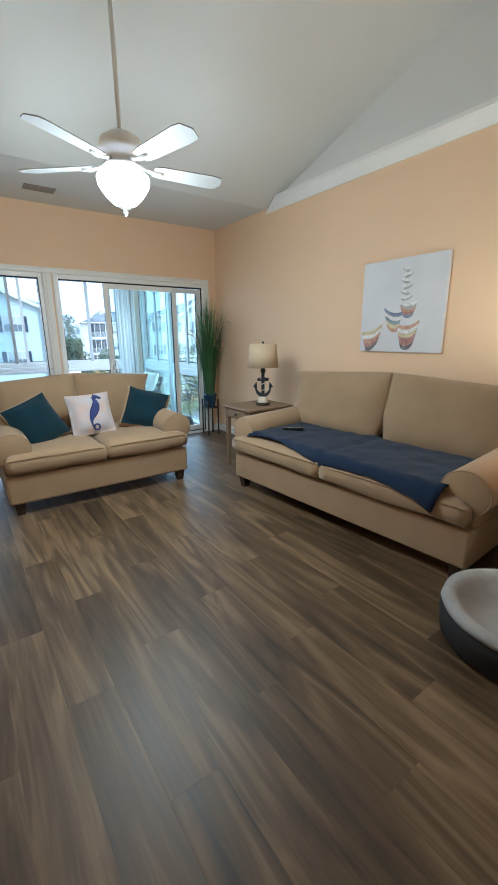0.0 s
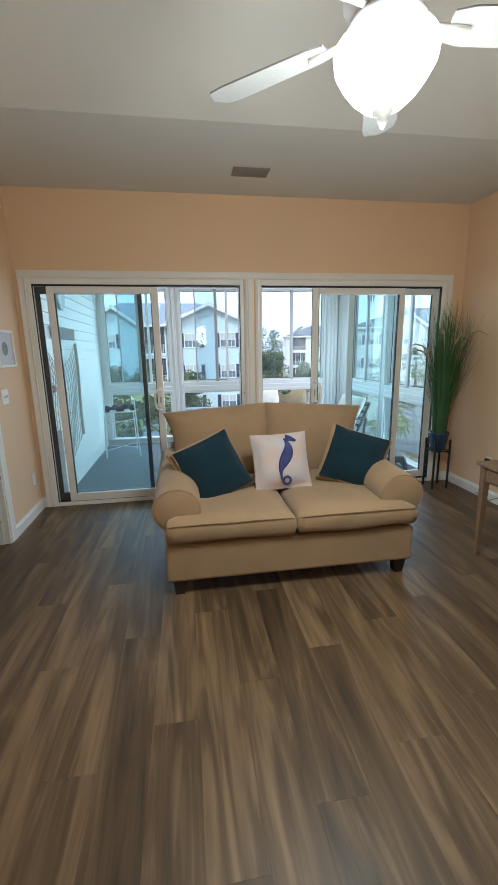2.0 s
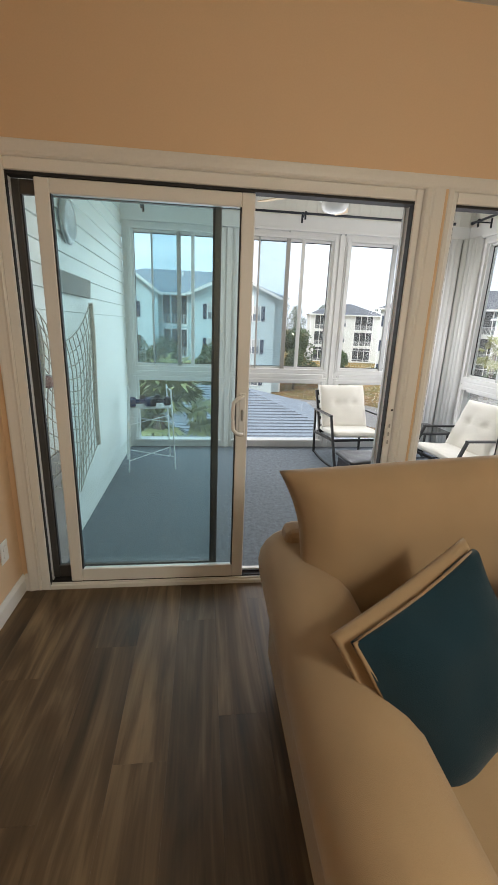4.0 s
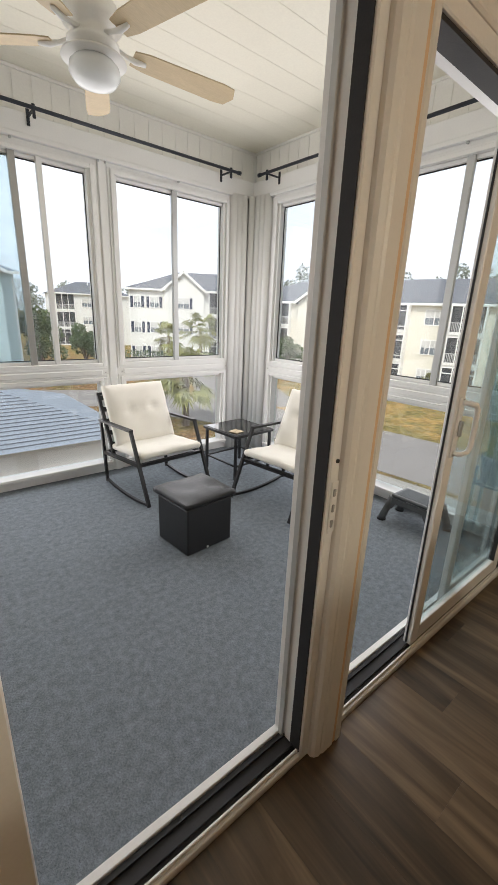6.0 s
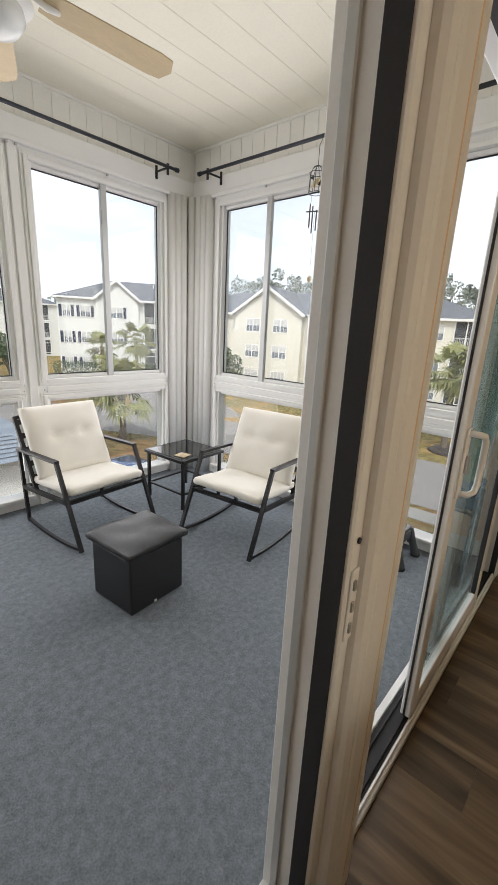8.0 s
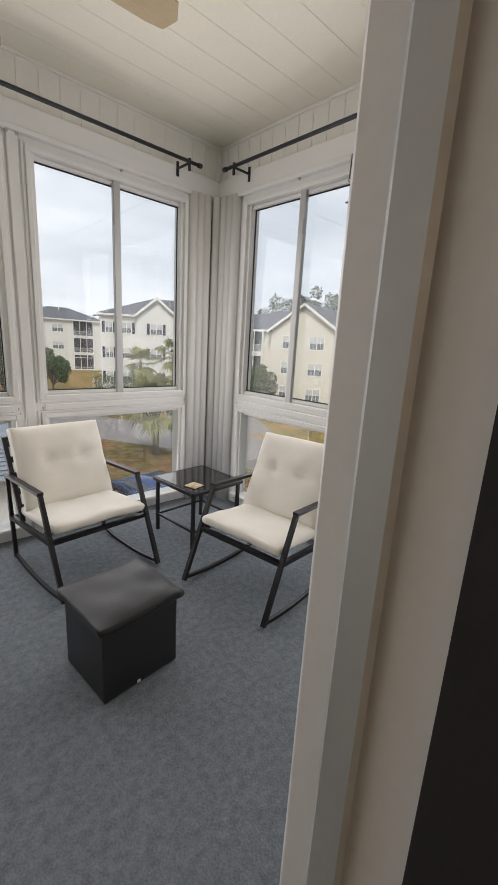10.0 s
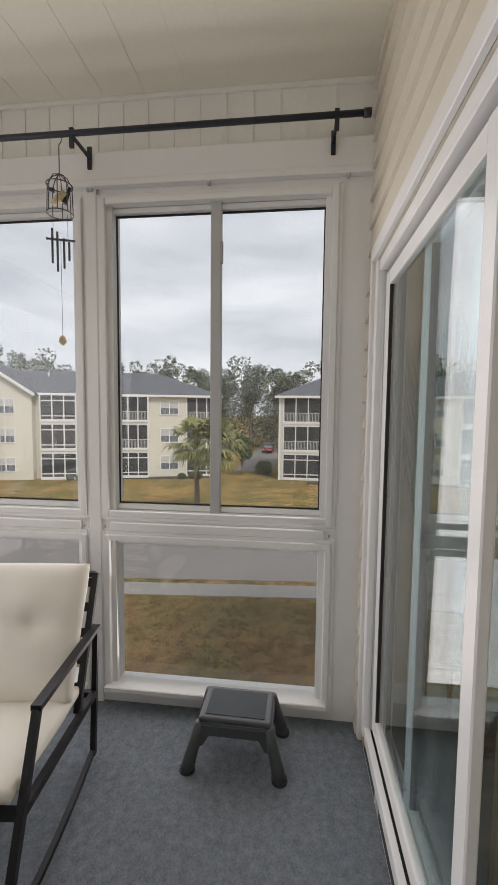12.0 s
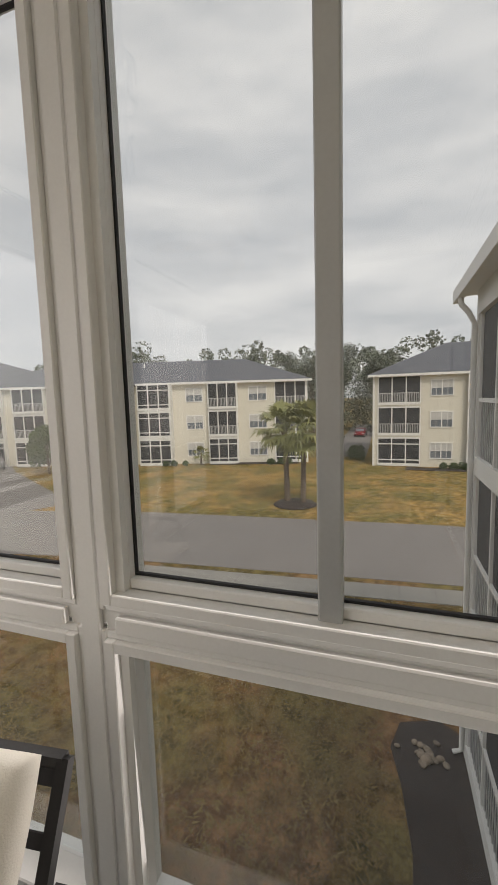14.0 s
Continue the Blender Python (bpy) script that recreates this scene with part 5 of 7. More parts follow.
# ---- sunroom: things ----
def rocking_chair(m, label):
    """A black metal rocker with cream cushions; it faces -y, its origin on the floor."""
    c = thing("rocking_chair", m, label, "chair", "rocking chairs in the sunroom")
    hw = 0.305
    for s in (-1, 1):
        x = s * hw
        part("front_post", sqbar(B(), (x, -0.335, 0.02), (x, -0.105, 0.57), 0.024, 0.024, (1, 0, 0)), M_BLACK, c)
        part("rear_post", sqbar(B(), (x, 0.345, 0.02), (x, 0.40, 0.57), 0.022, 0.022, (1, 0, 0)), M_BLACK, c)
        part("armrest", sqbar(B(), (x, -0.112, 0.578), (x, 0.41, 0.562), 0.034, 0.018), M_BLACK, c)
        bm = B()
        pts = [(x, -0.335 + 0.68 * t, 0.010 + 0.030 * (2 * t - 1) ** 2) for t in [i / 10 for i in range(11)]]
        tube(bm, pts, 0.014, 4)
        part("rocker", bm, M_BLACK, c, "curved black rocker")
        part("side_rail", sqbar(B(), (x, -0.205, 0.325), (x, 0.37, 0.285), 0.024, 0.028), M_BLACK, c)
        part("back_post", sqbar(B(), (x * 0.93, 0.24, 0.29), (x * 0.93, 0.47, 0.78), 0.022, 0.026, (1, 0, 0)), M_BLACK, c)
    part("front_rail", sqbar(B(), (-hw, -0.205, 0.322), (hw, -0.205, 0.322), 0.028, 0.024), M_BLACK, c)
    part("rear_rail", sqbar(B(), (-hw, 0.36, 0.286), (hw, 0.36, 0.286), 0.024), M_BLACK, c)
    part("back_top_rail", sqbar(B(), (-hw * 0.93, 0.468, 0.775), (hw * 0.93, 0.468, 0.775), 0.022), M_BLACK, c)
    for i in range(5):
        t = 0.12 + i * 0.19
        part("back_strap", box(B(), -hw * 0.92, hw * 0.92, 0.253 + 0.23 * t, 0.257 + 0.23 * t, 0.29 + 0.49 * t, 0.33 + 0.49 * t), M_SEAL, c)
    bm = cushion(B(), 0.57, 0.50, 0.10, None, 14, 0.4, 0.012, 3, 0.35)
    bm.transform(Matrix.Translation((0, 0.03, 0.372)) @ Matrix.Rotation(radians(-4), 4, "X"))
    part("seat_cushion", bm, M_CREAM, c, "cream seat cushion", True)
    bm = cushion(B(), 0.57, 0.52, 0.13, None, 20, 0.4, 0.0, 4, 0.4)
    for v in bm.verts:
        for bx_, by_ in ((-0.11, 0.03), (0.11, 0.03)):
            r2 = (v.co.x - bx_) ** 2 + (v.co.y - by_) ** 2
            if v.co.z > 0:
                v.co.z -= 0.028 * math.exp(-r2 / 0.0022) + 0.012 * math.exp(-abs(v.co.y - by_) / 0.02) * math.exp(-abs(v.co.x) / 0.2)
    bm.transform(Matrix.Translation((0, 0.285, 0.615)) @ Matrix.Rotation(radians(66), 4, "X"))
    bk = part("back_cushion", bm, M_CREAM, c, "tufted cream back cushion", True)
    return c


rocking_chair(pose(1.76, 2.385, ZF, 0, 0, 5), "black metal rocking chair with cream cushions by the windows")
rocking_chair(pose(2.486, 1.553, ZF, 0, 0, -83), "black metal rocking chair with cream cushions beside a glass table")

M_DARKGLASS = mat("smoked_glass", (0.012, 0.014, 0.015), 0.05, var=0.1, scale=3, fine=20, bump=0.0)
gt = thing("side_table", pose(2.60, 2.35, ZF, 0, 0, 3), "black metal side table with a smoked glass top", "table")
part("glass_top", box(B(), -0.225, 0.225, -0.225, 0.225, 0.425, 0.431, 0.002), M_DARKGLASS, gt, "smoked glass top")
bm = B()
for s in (-1, 1):
    sqbar(bm, (-0.235, s * 0.235, 0.417), (0.235, s * 0.235, 0.417), 0.022)
    sqbar(bm, (s * 0.235, -0.235, 0.416), (s * 0.235, 0.235, 0.416), 0.022)
part("top_frame", bm, M_BLACK, gt)
for x in (-0.215, 0.215):
    for y in (-0.215, 0.215):
        part("leg", sqbar(B(), (x, y, 0), (x, y, 0.406), 0.022), M_BLACK, gt)
bm = B()
for s in (-1, 1):
    sqbar(bm, (-0.215, s * 0.215, 0.13), (0.215, s * 0.215, 0.13), 0.014)
    sqbar(bm, (s * 0.215, -0.215, 0.13), (s * 0.215, 0.215, 0.13), 0.014)
part("stretcher", bm, M_BLACK, gt)
cst = thing("coaster", pose(2.47, 2.22, ZF + 0.432, 0, 0, 12), "square printed coaster lying on the glass table", "coaster")
part("pad", box(B(), -0.05, 0.05, -0.05, 0.05, 0, 0.007, 0.002), mat("coaster_print", (0.42, 0.30, 0.12), 0.6, var=0.5, scale=30, fine=120, bump=0.05, col2=(0.5, 0.42, 0.30)), cst)

M_LEATHER = mat("black_faux_leather", (0.016, 0.016, 0.018), 0.42, var=0.25, scale=9, fine=240, bump=0.35)
ott = thing("storage_ottoman", pose(1.55, 1.475, ZF, 0, 0, 4.5), "black faux-leather cube storage ottoman on the carpet", "ottoman")
part("body", box(B(), -0.178, 0.178, -0.165, 0.165, 0.004, 0.318, 0.008, 2), M_LEATHER, ott)
lid = cushion(B(), 0.40, 0.375, 0.068, Matrix.Translation((0, 0, 0.350)), 12, 0.3, 0.006, 9, 0.18)
part("lid", lid, M_LEATHER, ott, "padded black lid", True)
part("tag", box(B(), -0.03, -0.015, -0.169, -0.1655, 0.012, 0.025), M_VINYL, ott)

# step stool
M_GREYPLASTIC = mat("charcoal_plastic", (0.055, 0.06, 0.065), 0.5, var=0.12, scale=8, fine=200, bump=0.2)
st = thing("step_stool", pose(2.985, 0.675, ZF, 0, 0, -91), "charcoal plastic step stool below the window", "stool")
bm = box(B(), -0.155, 0.155, -0.105, 0.105, 0.195, 0.222, 0.012, 3)
part("step", bm, M_GREYPLASTIC, st)
part("tread_mat", box(B(), -0.128, 0.128, -0.082, 0.082, 0.222, 0.2245, 0.001), mat("rubber_tread", (0.035, 0.045, 0.05), 0.8, var=0.1, fine=300, bump=0.5), st, "dark rubber tread")
bm = prism(B(), [(-0.150, 0.196), (0.150, 0.196), (0.178, 0.09), (0.13, 0.11), (0.105, 0.155), (-0.105, 0.155), (-0.13, 0.11), (-0.178, 0.09)], "y", -0.118, -0.102)
part("front_apron", bm, M_GREYPLASTIC, st)
bm = prism(B(), [(-0.150, 0.196), (0.150, 0.196), (0.178, 0.09), (0.13, 0.11), (0.105, 0.155), (-0.105, 0.155), (-0.13, 0.11), (-0.178, 0.09)], "y", 0.102, 0.118)
part("rear_apron", bm, M_GREYPLASTIC, st)
for s in (-1, 1):
    bm = prism(B(), [(-0.10, 0.196), (0.10, 0.196), (0.115, 0.09), (0.08, 0.10), (0.05, 0.14), (-0.05, 0.14), (-0.08, 0.10), (-0.115, 0.09)], "x", min(s * 0.146, s * 0.16), max(s * 0.146, s * 0.16))
    part("side_apron", bm, M_GREYPLASTIC, st)
    for t in (-1, 1):
        bm = tube(B(), [(s * 0.148, t * 0.102, 0.20), (s * 0.165, t * 0.112, 0.12), (s * 0.185, t * 0.122, 0.05), (s * 0.195, t * 0.128, 0.0)], [0.020, 0.024, 0.027, 0.031], 10)
        leg = part("leg", bm, M_GREYPLASTIC, st, "", True)
        part("rubber_foot", bar(B(), (s * 0.195, t * 0.128, 0.0), (s * 0.195, t * 0.128, 0.012), 0.033, 12), M_SEAL, leg)

# curtain rods
def curtain_rod(a, b, brackets, wall_dir, label):
    r = thing("curtain_rod", Matrix.Translation(a), label, "curtain rod", "sunroom curtain rods")
    d = Vector(b) - Vector(a)
    part("rod", bar(B(), (0, 0, 0), d, 0.0125, 12), M_ROD, r, "", True)
    for e in (Vector((0, 0, 0)), d):
        s = d.normalized() * (1 if e.length > 0.1 else -1)
        part("finial", bar(B(), e, e + s * 0.03, 0.017, 12), M_ROD, r, "", True)
    w = Vector(wall_dir)
    for t in brackets:
        p = d * t
        bm = B()
        sqbar(bm, p + Vector((0, 0, -0.008)), p + w + Vector((0, 0, -0.008)), 0.012, 0.012)
        sqbar(bm, p + w * 0.0 + Vector((0, 0, -0.06)), p + Vector((0, 0, 0.022)), 0.018, 0.012, w)
        sqbar(bm, p + w + Vector((0, 0, -0.06)), p + w + Vector((0, 0, 0.04)), 0.02, 0.008, w)
        part("bracket", bm, M_ROD, r)


M_ROD = mat("dark_blue_grey_metal", (0.03, 0.034, 0.045), 0.45, 0.4, var=0.15, scale=12, fine=120, bump=0.05)
curtain_rod((-0.72, 2.80, 2.645), (2.86, 2.80, 2.645), (0.03, 0.52, 0.978), (0, 0.155, 0), "dark metal curtain rod over the long window wall")
curtain_rod((3.03, 0.195, 2.64), (3.03, 2.675, 2.64), (0.042, 0.498, 0.965), (0.155, 0, 0), "dark metal curtain rod over the short window wall")

# wind chime
wc = thing("wind_chime", pose(3.03, 1.49, 2.625, 0, 0, -70), "wind chime with a wire cage hanging from the rod", "wind chime")
M_WIRE = mat("antique_wire", (0.10, 0.10, 0.11), 0.5, 0.6, var=0.2)
bm = tube(B(), [(0, 0, 0.016), (0.014, 0, 0.006), (0.01, 0, -0.014), (0, 0, -0.03), (0, 0, -0.15)], 0.0022, 6)
part("hook", bm, M_WIRE, wc)
bm = B()
for i in range(8):
    a = i * math.pi / 4
    c, s = math.cos(a), math.sin(a)
    tube(bm, [(0, 0, -0.15), (0.03 * c, 0.03 * s, -0.165), (0.05 * c, 0.05 * s, -0.20), (0.054 * c, 0.054 * s, -0.32)], 0.0022, 5)
for z in (-0.20, -0.32):
    tube(bm, [(0.054 * math.cos(i * 0.3927), 0.054 * math.sin(i * 0.3927), z) for i in range(16)], 0.0025, 5, True)
part("cage", bm, M_WIRE, wc)
bm = tube(B(), [(-0.03, -0.02, -0.29), (0.0, -0.02, -0.265), (0.025, -0.02, -0.235)], [0.006, 0.02, 0.012], 8)
part("ornament", bm, INKS["yellow"], wc, "plain painted ornament inside the cage", True)
bm = tube(B(), [(-0.045, -0.015, -0.225), (-0.02, -0.015, -0.23)], [0.004, 0.012], 6)
tube(bm, [(0.02, -0.015, -0.28), (0.045, -0.015, -0.21)], [0.014, 0.006], 6)
part("leaf_ornament", bm, M_BLACK, wc)
part("crossbar", sqbar(B(), (-0.06, 0, -0.43), (0.06, 0, -0.43), 0.008), M_WIRE, wc)
for i, l in enumerate((0.15, 0.19, 0.17, 0.14)):
    x = -0.036 + 0.024 * i
    tb = part("chime_tube", bar(B(), (x, 0.008 * (-1) ** i, -0.38 - 0.02 * i), (x, 0.008 * (-1) ** i, -0.38 - l), 0.005, 8), M_WIRE, wc)
bm = B()
for x in (-0.03, 0.03):
    bar(bm, (x, 0, -0.32), (x, 0, -0.43), 0.0009, 4)
bar(bm, (0, 0, -0.43), (0, 0, -0.86), 0.0009, 4)
part("string", bm, M_WIRE, wc)
part("sail", lathe(B(), [(0.004, -0.89), (0.018, -0.875), (0.014, -0.855), (0.003, -0.845)], 10), INKS["yellow"], wc, "small yellow wind sail", True)

# sunroom fan
M_BLADE2 = mat("pale_maple_blade", (0.56, 0.44, 0.27), 0.5, var=0.12, scale=3, fine=40, bump=0.05, stretch=(1, 6, 1))
ceiling_fan(pose(1.12, 1.65, 2.58), ZS - 2.58 - 0.165, "white ceiling fan with pale maple blades and opal bowl", -4, False, M_BLADE2, 0.55)

# dumbbells on a folding rack
rk = thing("folding_rack", pose(-0.53, 2.30, ZF, 0, 0, 12), "white folding wire rack holding dumbbells", "rack")
part("shelf", box(B(), -0.22, 0.22, -0.19, 0.19, 0.66, 0.672, 0.003), M_VINYL, rk)
for s in (-1, 1):
    for t in (-1, 1):
        part("leg", bar(B(), (s * 0.24, t * 0.21, 0.0), (s * 0.205, t * 0.18, 0.86), 0.008, 8), M_VINYL, rk)
bm = B()
for z in (0.12, 0.50):
    bar(bm, (-0.235, -0.205, z), (0.235, 0.205, z), 0.005, 6)
    bar(bm, (-0.235, 0.205, z), (0.235, -0.205, z + 0.012), 0.005, 6)
for s in (-1, 1):
    bar(bm, (s * 0.205, -0.18, 0.84), (s * 0.205, 0.18, 0.84), 0.006, 6)
part("brace", bm, M_VINYL, rk)
M_DBLUE = mat("blue_vinyl_coat", (0.012, 0.03, 0.12), 0.5, var=0.15, scale=12, fine=90, bump=0.1)


def dumbbell(m, col, label):
    d = thing("dumbbell", m, label, "dumbbell", "dumbbells on the rack")
    part("handle", bar(B(), (-0.05, 0, 0.045), (0.05, 0, 0.045), 0.014, 12), col, d, "", True)
    for s in (-1, 1):
        bm = B()
        bmesh.ops.create_cone(bm, cap_ends=True, segments=6, radius1=0.045, radius2=0.045, depth=0.06, matrix=Matrix.Translation((s * 0.078, 0, 0.040)) @ Matrix.Rotation(math.pi / 2, 4, "Y"))
        bmesh.ops.bevel(bm, geom=bm.edges[:], offset=0.006, segments=2, affect="EDGES")
        part("head", bm, col, d)


for x, y, a, col, lb in ((-0.10, -0.12, 8, M_DBLUE, "blue vinyl-coated hexagonal dumbbell on the rack"), (-0.09, -0.01, -6, M_DBLUE, "blue vinyl-coated hexagonal dumbbell on the rack"), (0.10, -0.10, 12, M_BLACK, "black hexagonal dumbbell on the rack"), (0.11, 0.01, -8, M_BLACK, "black hexagonal dumbbell on the rack"), (0.02, 0.12, 4, M_BLACK, "black hexagonal dumbbell on the rack")):
    dumbbell(pose(-0.53, 2.30, ZF + 0.673, 0, 0, 12) @ pose(x, y, 0, 0, 0, a), col, lb)

# things on the siding wall
SWX = SX0 + 0.008
mr = thing("porthole_mirror", pose(SWX, 0.97, 2.05, 0, 0, 90), "round porthole mirror on the siding", "mirror")
part("rim", lathe(B(), [(0.135, 0.0), (0.14, 0.02), (0.12, 0.035), (0.105, 0.03)], 32, Matrix.Rotation(math.pi / 2, 4, "X")), M_ALU, mr, "", True)
part("mirror_glass", lathe(B(), [(0.10, 0.026), (0.05, 0.0275), (0.001, 0.028)], 32, Matrix.Rotation(math.pi / 2, 4, "X")), mat("mirror_silver", (0.8, 0.82, 0.83), 0.03, 1.0, var=0.01, bump=0.0), mr)
M_GREYWOOD = mat("weathered_grey_wood", (0.30, 0.27, 0.25), 0.85, var=0.3, scale=5, fine=60, bump=0.3, stretch=(8, 1, 8))
sg = thing("driftwood_sign", pose(SWX, 0.95, 1.60, 4, 0, 90), "weathered grey wooden plank sign on the siding", "sign")
part("plank", box(B(), -0.40, 0.40, -0.03, 0.0, 0, 0.13, 0.006), M_GREYWOOD, sg)
M_NET = mat("rope_netting", (0.46, 0.41, 0.34), 0.95, var=0.2, scale=20, fine=150, bump=0.3)
nt = thing("fishing_net", pose(SWX + 0.012, 0.0, 0.0), "draped rope fishing net on the siding", "net")
rg = random.Random(3)


def net_at(u, v):
    y = 0.15 + 1.15 * u + 0.06 * math.sin(v * 5)
    top = 1.56 - 0.28 * math.sin(math.pi * u) * (1 - 0.2 * u)
    bot = 0.25 + 0.55 * abs(u - 0.6)
    return Vector((0.012 + 0.01 * math.sin(9 * u + 5 * v), y, top + (bot - top) * v))


bm = B()
for i in range(17):
    tube(bm, [net_at((i + 0.35 * math.sin(k)) / 16, k / 10) for k in range(11)], 0.0035, 5)
for k in range(13):
    tube(bm, [net_at(i / 10, k / 12) for i in range(11)], 0.0035, 5)
part("mesh", bm, M_NET, nt)
bm = B()
tube(bm, [net_at(0, k / 12) + Vector((0.01, 0, 0)) for k in range(13)], 0.018, 7)
tube(bm, [net_at(1, k / 12) + Vector((0.01, 0, 0)) for k in range(13)], 0.018, 7)
part("edge_rope", bm, M_NET, nt)
fs = thing("wall_ornament", pose(SWX + 0.03, 0.30, 1.10, 0, 0, 90), "small painted wooden ornament hung on the net", "ornament")
part("body", tube(B(), [(-0.09, 0, 0), (-0.03, -0.012, 0.01), (0.05, -0.012, 0), (0.09, 0, -0.01)], [0.01, 0.035, 0.03, 0.006], 10), INKS["red"], fs, "", True)
part("band", tube(B(), [(-0.02, -0.012, 0.012), (0.02, -0.012, 0.008)], [0.039, 0.038], 10), INKS["white"], fs, "", True)
pn = thing("grey_wall_panel", pose(SWX, 0.33, 0.25, 0, 0, 90), "weathered grey board leaning on the siding", "board")
part("board", box(B(), -0.12, 0.12, -0.022, -0.004, -0.32, 0.42, 0.004), M_GREYWOOD, pn)
part("batten", box(B(), -0.10, 0.10, -0.034, -0.022, 0.25, 0.30, 0.003), M_GREYWOOD, pn)

# ---- outside ----
M_ASPH = mat("asphalt", (0.19, 0.175, 0.165), 0.9, var=0.12, scale=0.6, fine=14, bump=0.3)
M_CONC = mat("concrete_walk", (0.235, 0.225, 0.205), 0.9, var=0.1, scale=1.2, fine=20, bump=0.2)
M_CREAMWALL = mat("cream_siding", (0.68, 0.645, 0.55), 0.7, var=0.04, scale=0.8, fine=10, bump=0.1)
M_PALEWALL = mat("pale_siding", (0.70, 0.69, 0.65), 0.7, var=0.04, scale=0.8, fine=10, bump=0.1)
M_BLUEWALL = mat("pale_blue_siding", (0.56, 0.64, 0.64), 0.7, var=0.04, scale=0.8, fine=10, bump=0.1)
M_SHINGLE = mat("grey_shingle", (0.105, 0.11, 0.125), 0.9, var=0.22, scale=1.5, fine=12, bump=0.5)
M_ROOF2 = mat("blue_grey_shingle", (0.20, 0.23, 0.27), 0.9, var=0.15, scale=2, fine=16, bump=0.5)
M_TRIM = mat("white_exterior_trim", (0.78, 0.77, 0.74), 0.6, var=0.04, scale=2, fine=20, bump=0.05)
M_PANE = mat("dim_window_pane", (0.16, 0.18, 0.20), 0.15, var=0.25, scale=1.5, fine=6, bump=0.0)
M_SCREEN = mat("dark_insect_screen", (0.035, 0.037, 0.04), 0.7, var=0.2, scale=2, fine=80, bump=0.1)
M_BLIND = mat("pale_window_blind", (0.52, 0.51, 0.49), 0.8, var=0.05, scale=2, fine=40, bump=0.05)
M_MULCH = mat("dark_mulch", (0.045, 0.034, 0.028), 1.0, var=0.35, scale=4, fine=35, bump=1.0)
M_SHUT = mat("navy_shutter", (0.02, 0.03, 0.06), 0.6, var=0.1)


def strip(name, pts, w, z, m, label, cat):
    """A ribbon of paving along points, with a low edge."""
    bm = B()
    L, R = [], []
    for i, p in enumerate(pts):
        a, b = Vector(pts[max(i - 1, 0)]), Vector(pts[min(i + 1, len(pts) - 1)])
        t = (b - a).normalized()
        n = Vector((-t.y, t.x)) * w / 2
        L.append(Vector(p) + n)
        R.append(Vector(p) - n)
    top = [[bm.verts.new((v.x, v.y, z)) for v in row] for row in (L, R)]
    low = [[bm.verts.new((v.x, v.y, GZ - 0.2)) for v in row] for row in (L, R)]
    for i in range(len(pts) - 1):
        bm.faces.new((top[0][i], top[1][i], top[1][i + 1], top[0][i + 1]))
        bm.faces.new((top[0][i], top[0][i + 1], low[0][i + 1], low[0][i]))
        bm.faces.new((top[1][i + 1], top[1][i], low[1][i], low[1][i + 1]))
    bmesh.ops.recalc_face_normals(bm, faces=bm.faces)
    return setting(name, bm, m, label, cat)


road_pts = [(25.0, -120), (23.4, -30), (22.7, -2), (21.9, 8), (21.3, 15), (19.6, 24), (14.0, 34), (2, 40), (-25, 42), (-90, 40)]
strip("road", road_pts, 7.6, GZ + 0.015, M_ASPH, "grey asphalt road through the lawns", "road")
strip("pavement", [(x - 4.85, y) for x, y in road_pts[1:5]], 1.15, GZ + 0.03, M_CONC, "pale concrete pavement beside the road", "pavement")
bm = B()
for i in range(34):
    y = -26 + i * 1.25
    x0 = 17.70 - 0.06 * y if y > -2 else 17.85 - 0.025 * (y + 2)
    box(bm, x0 - 0.55, x0 + 0.55, y - 0.02, y + 0.02, GZ + 0.028, GZ + 0.034)
setting("trim_pavement_joints", bm, M_ASPH, "dark joints between the paving slabs", "joint")
strip("road_parking", [(22, 25), (32, 42), (44, 58), (60, 80)], 9.0, GZ + 0.02, M_ASPH, "asphalt parking lane before the far buildings", "road")
strip("road_drive", [(52, 5.6), (70, 5.8), (110, 6)], 5.0, GZ + 0.02, M_ASPH, "asphalt drive between two buildings", "road")
bm = B()
pts = [(5.0, -0.6), (5.4, 0.1), (7.2, 0.35), (8.6, 0.28), (9.8, 0.42), (10.6, 0.6), (11.3, 0.4), (11.6, -0.4), (11.0, -1.2), (5.0, -1.2)]
prism(bm, pts, "z", GZ, GZ + 0.05)
setting("ground_mulch_bed", bm, M_MULCH, "dark mulch bed along the porch wall", "mulch bed")
rg = random.Random(8)
M_STONE = mat("pale_river_stone", (0.24, 0.19, 0.14), 0.8, var=0.3, scale=4, fine=30, bump=0.3, rand=0.3)
stones = thing("splash_stones", pose(10.7, -0.05, GZ + 0.05), "small pile of pale river stones at the downspout", "stones")
bm = bmesh.new()
bmesh.ops.create_icosphere(bm, subdivisions=1, radius=1.0)
stone_me = mesh_of("stone", bm, M_STONE, True)
for i in range(26):
    s = rg.uniform(0.05, 0.10)
    piece("stone", stone_me, stones, Matrix.LocRotScale((rg.gauss(-0.1, 0.28), rg.gauss(0, 0.14), s * 0.35), Euler((0, 0, rg.uniform(0, 6))), (s * 1.3, s, s * 0.6)))


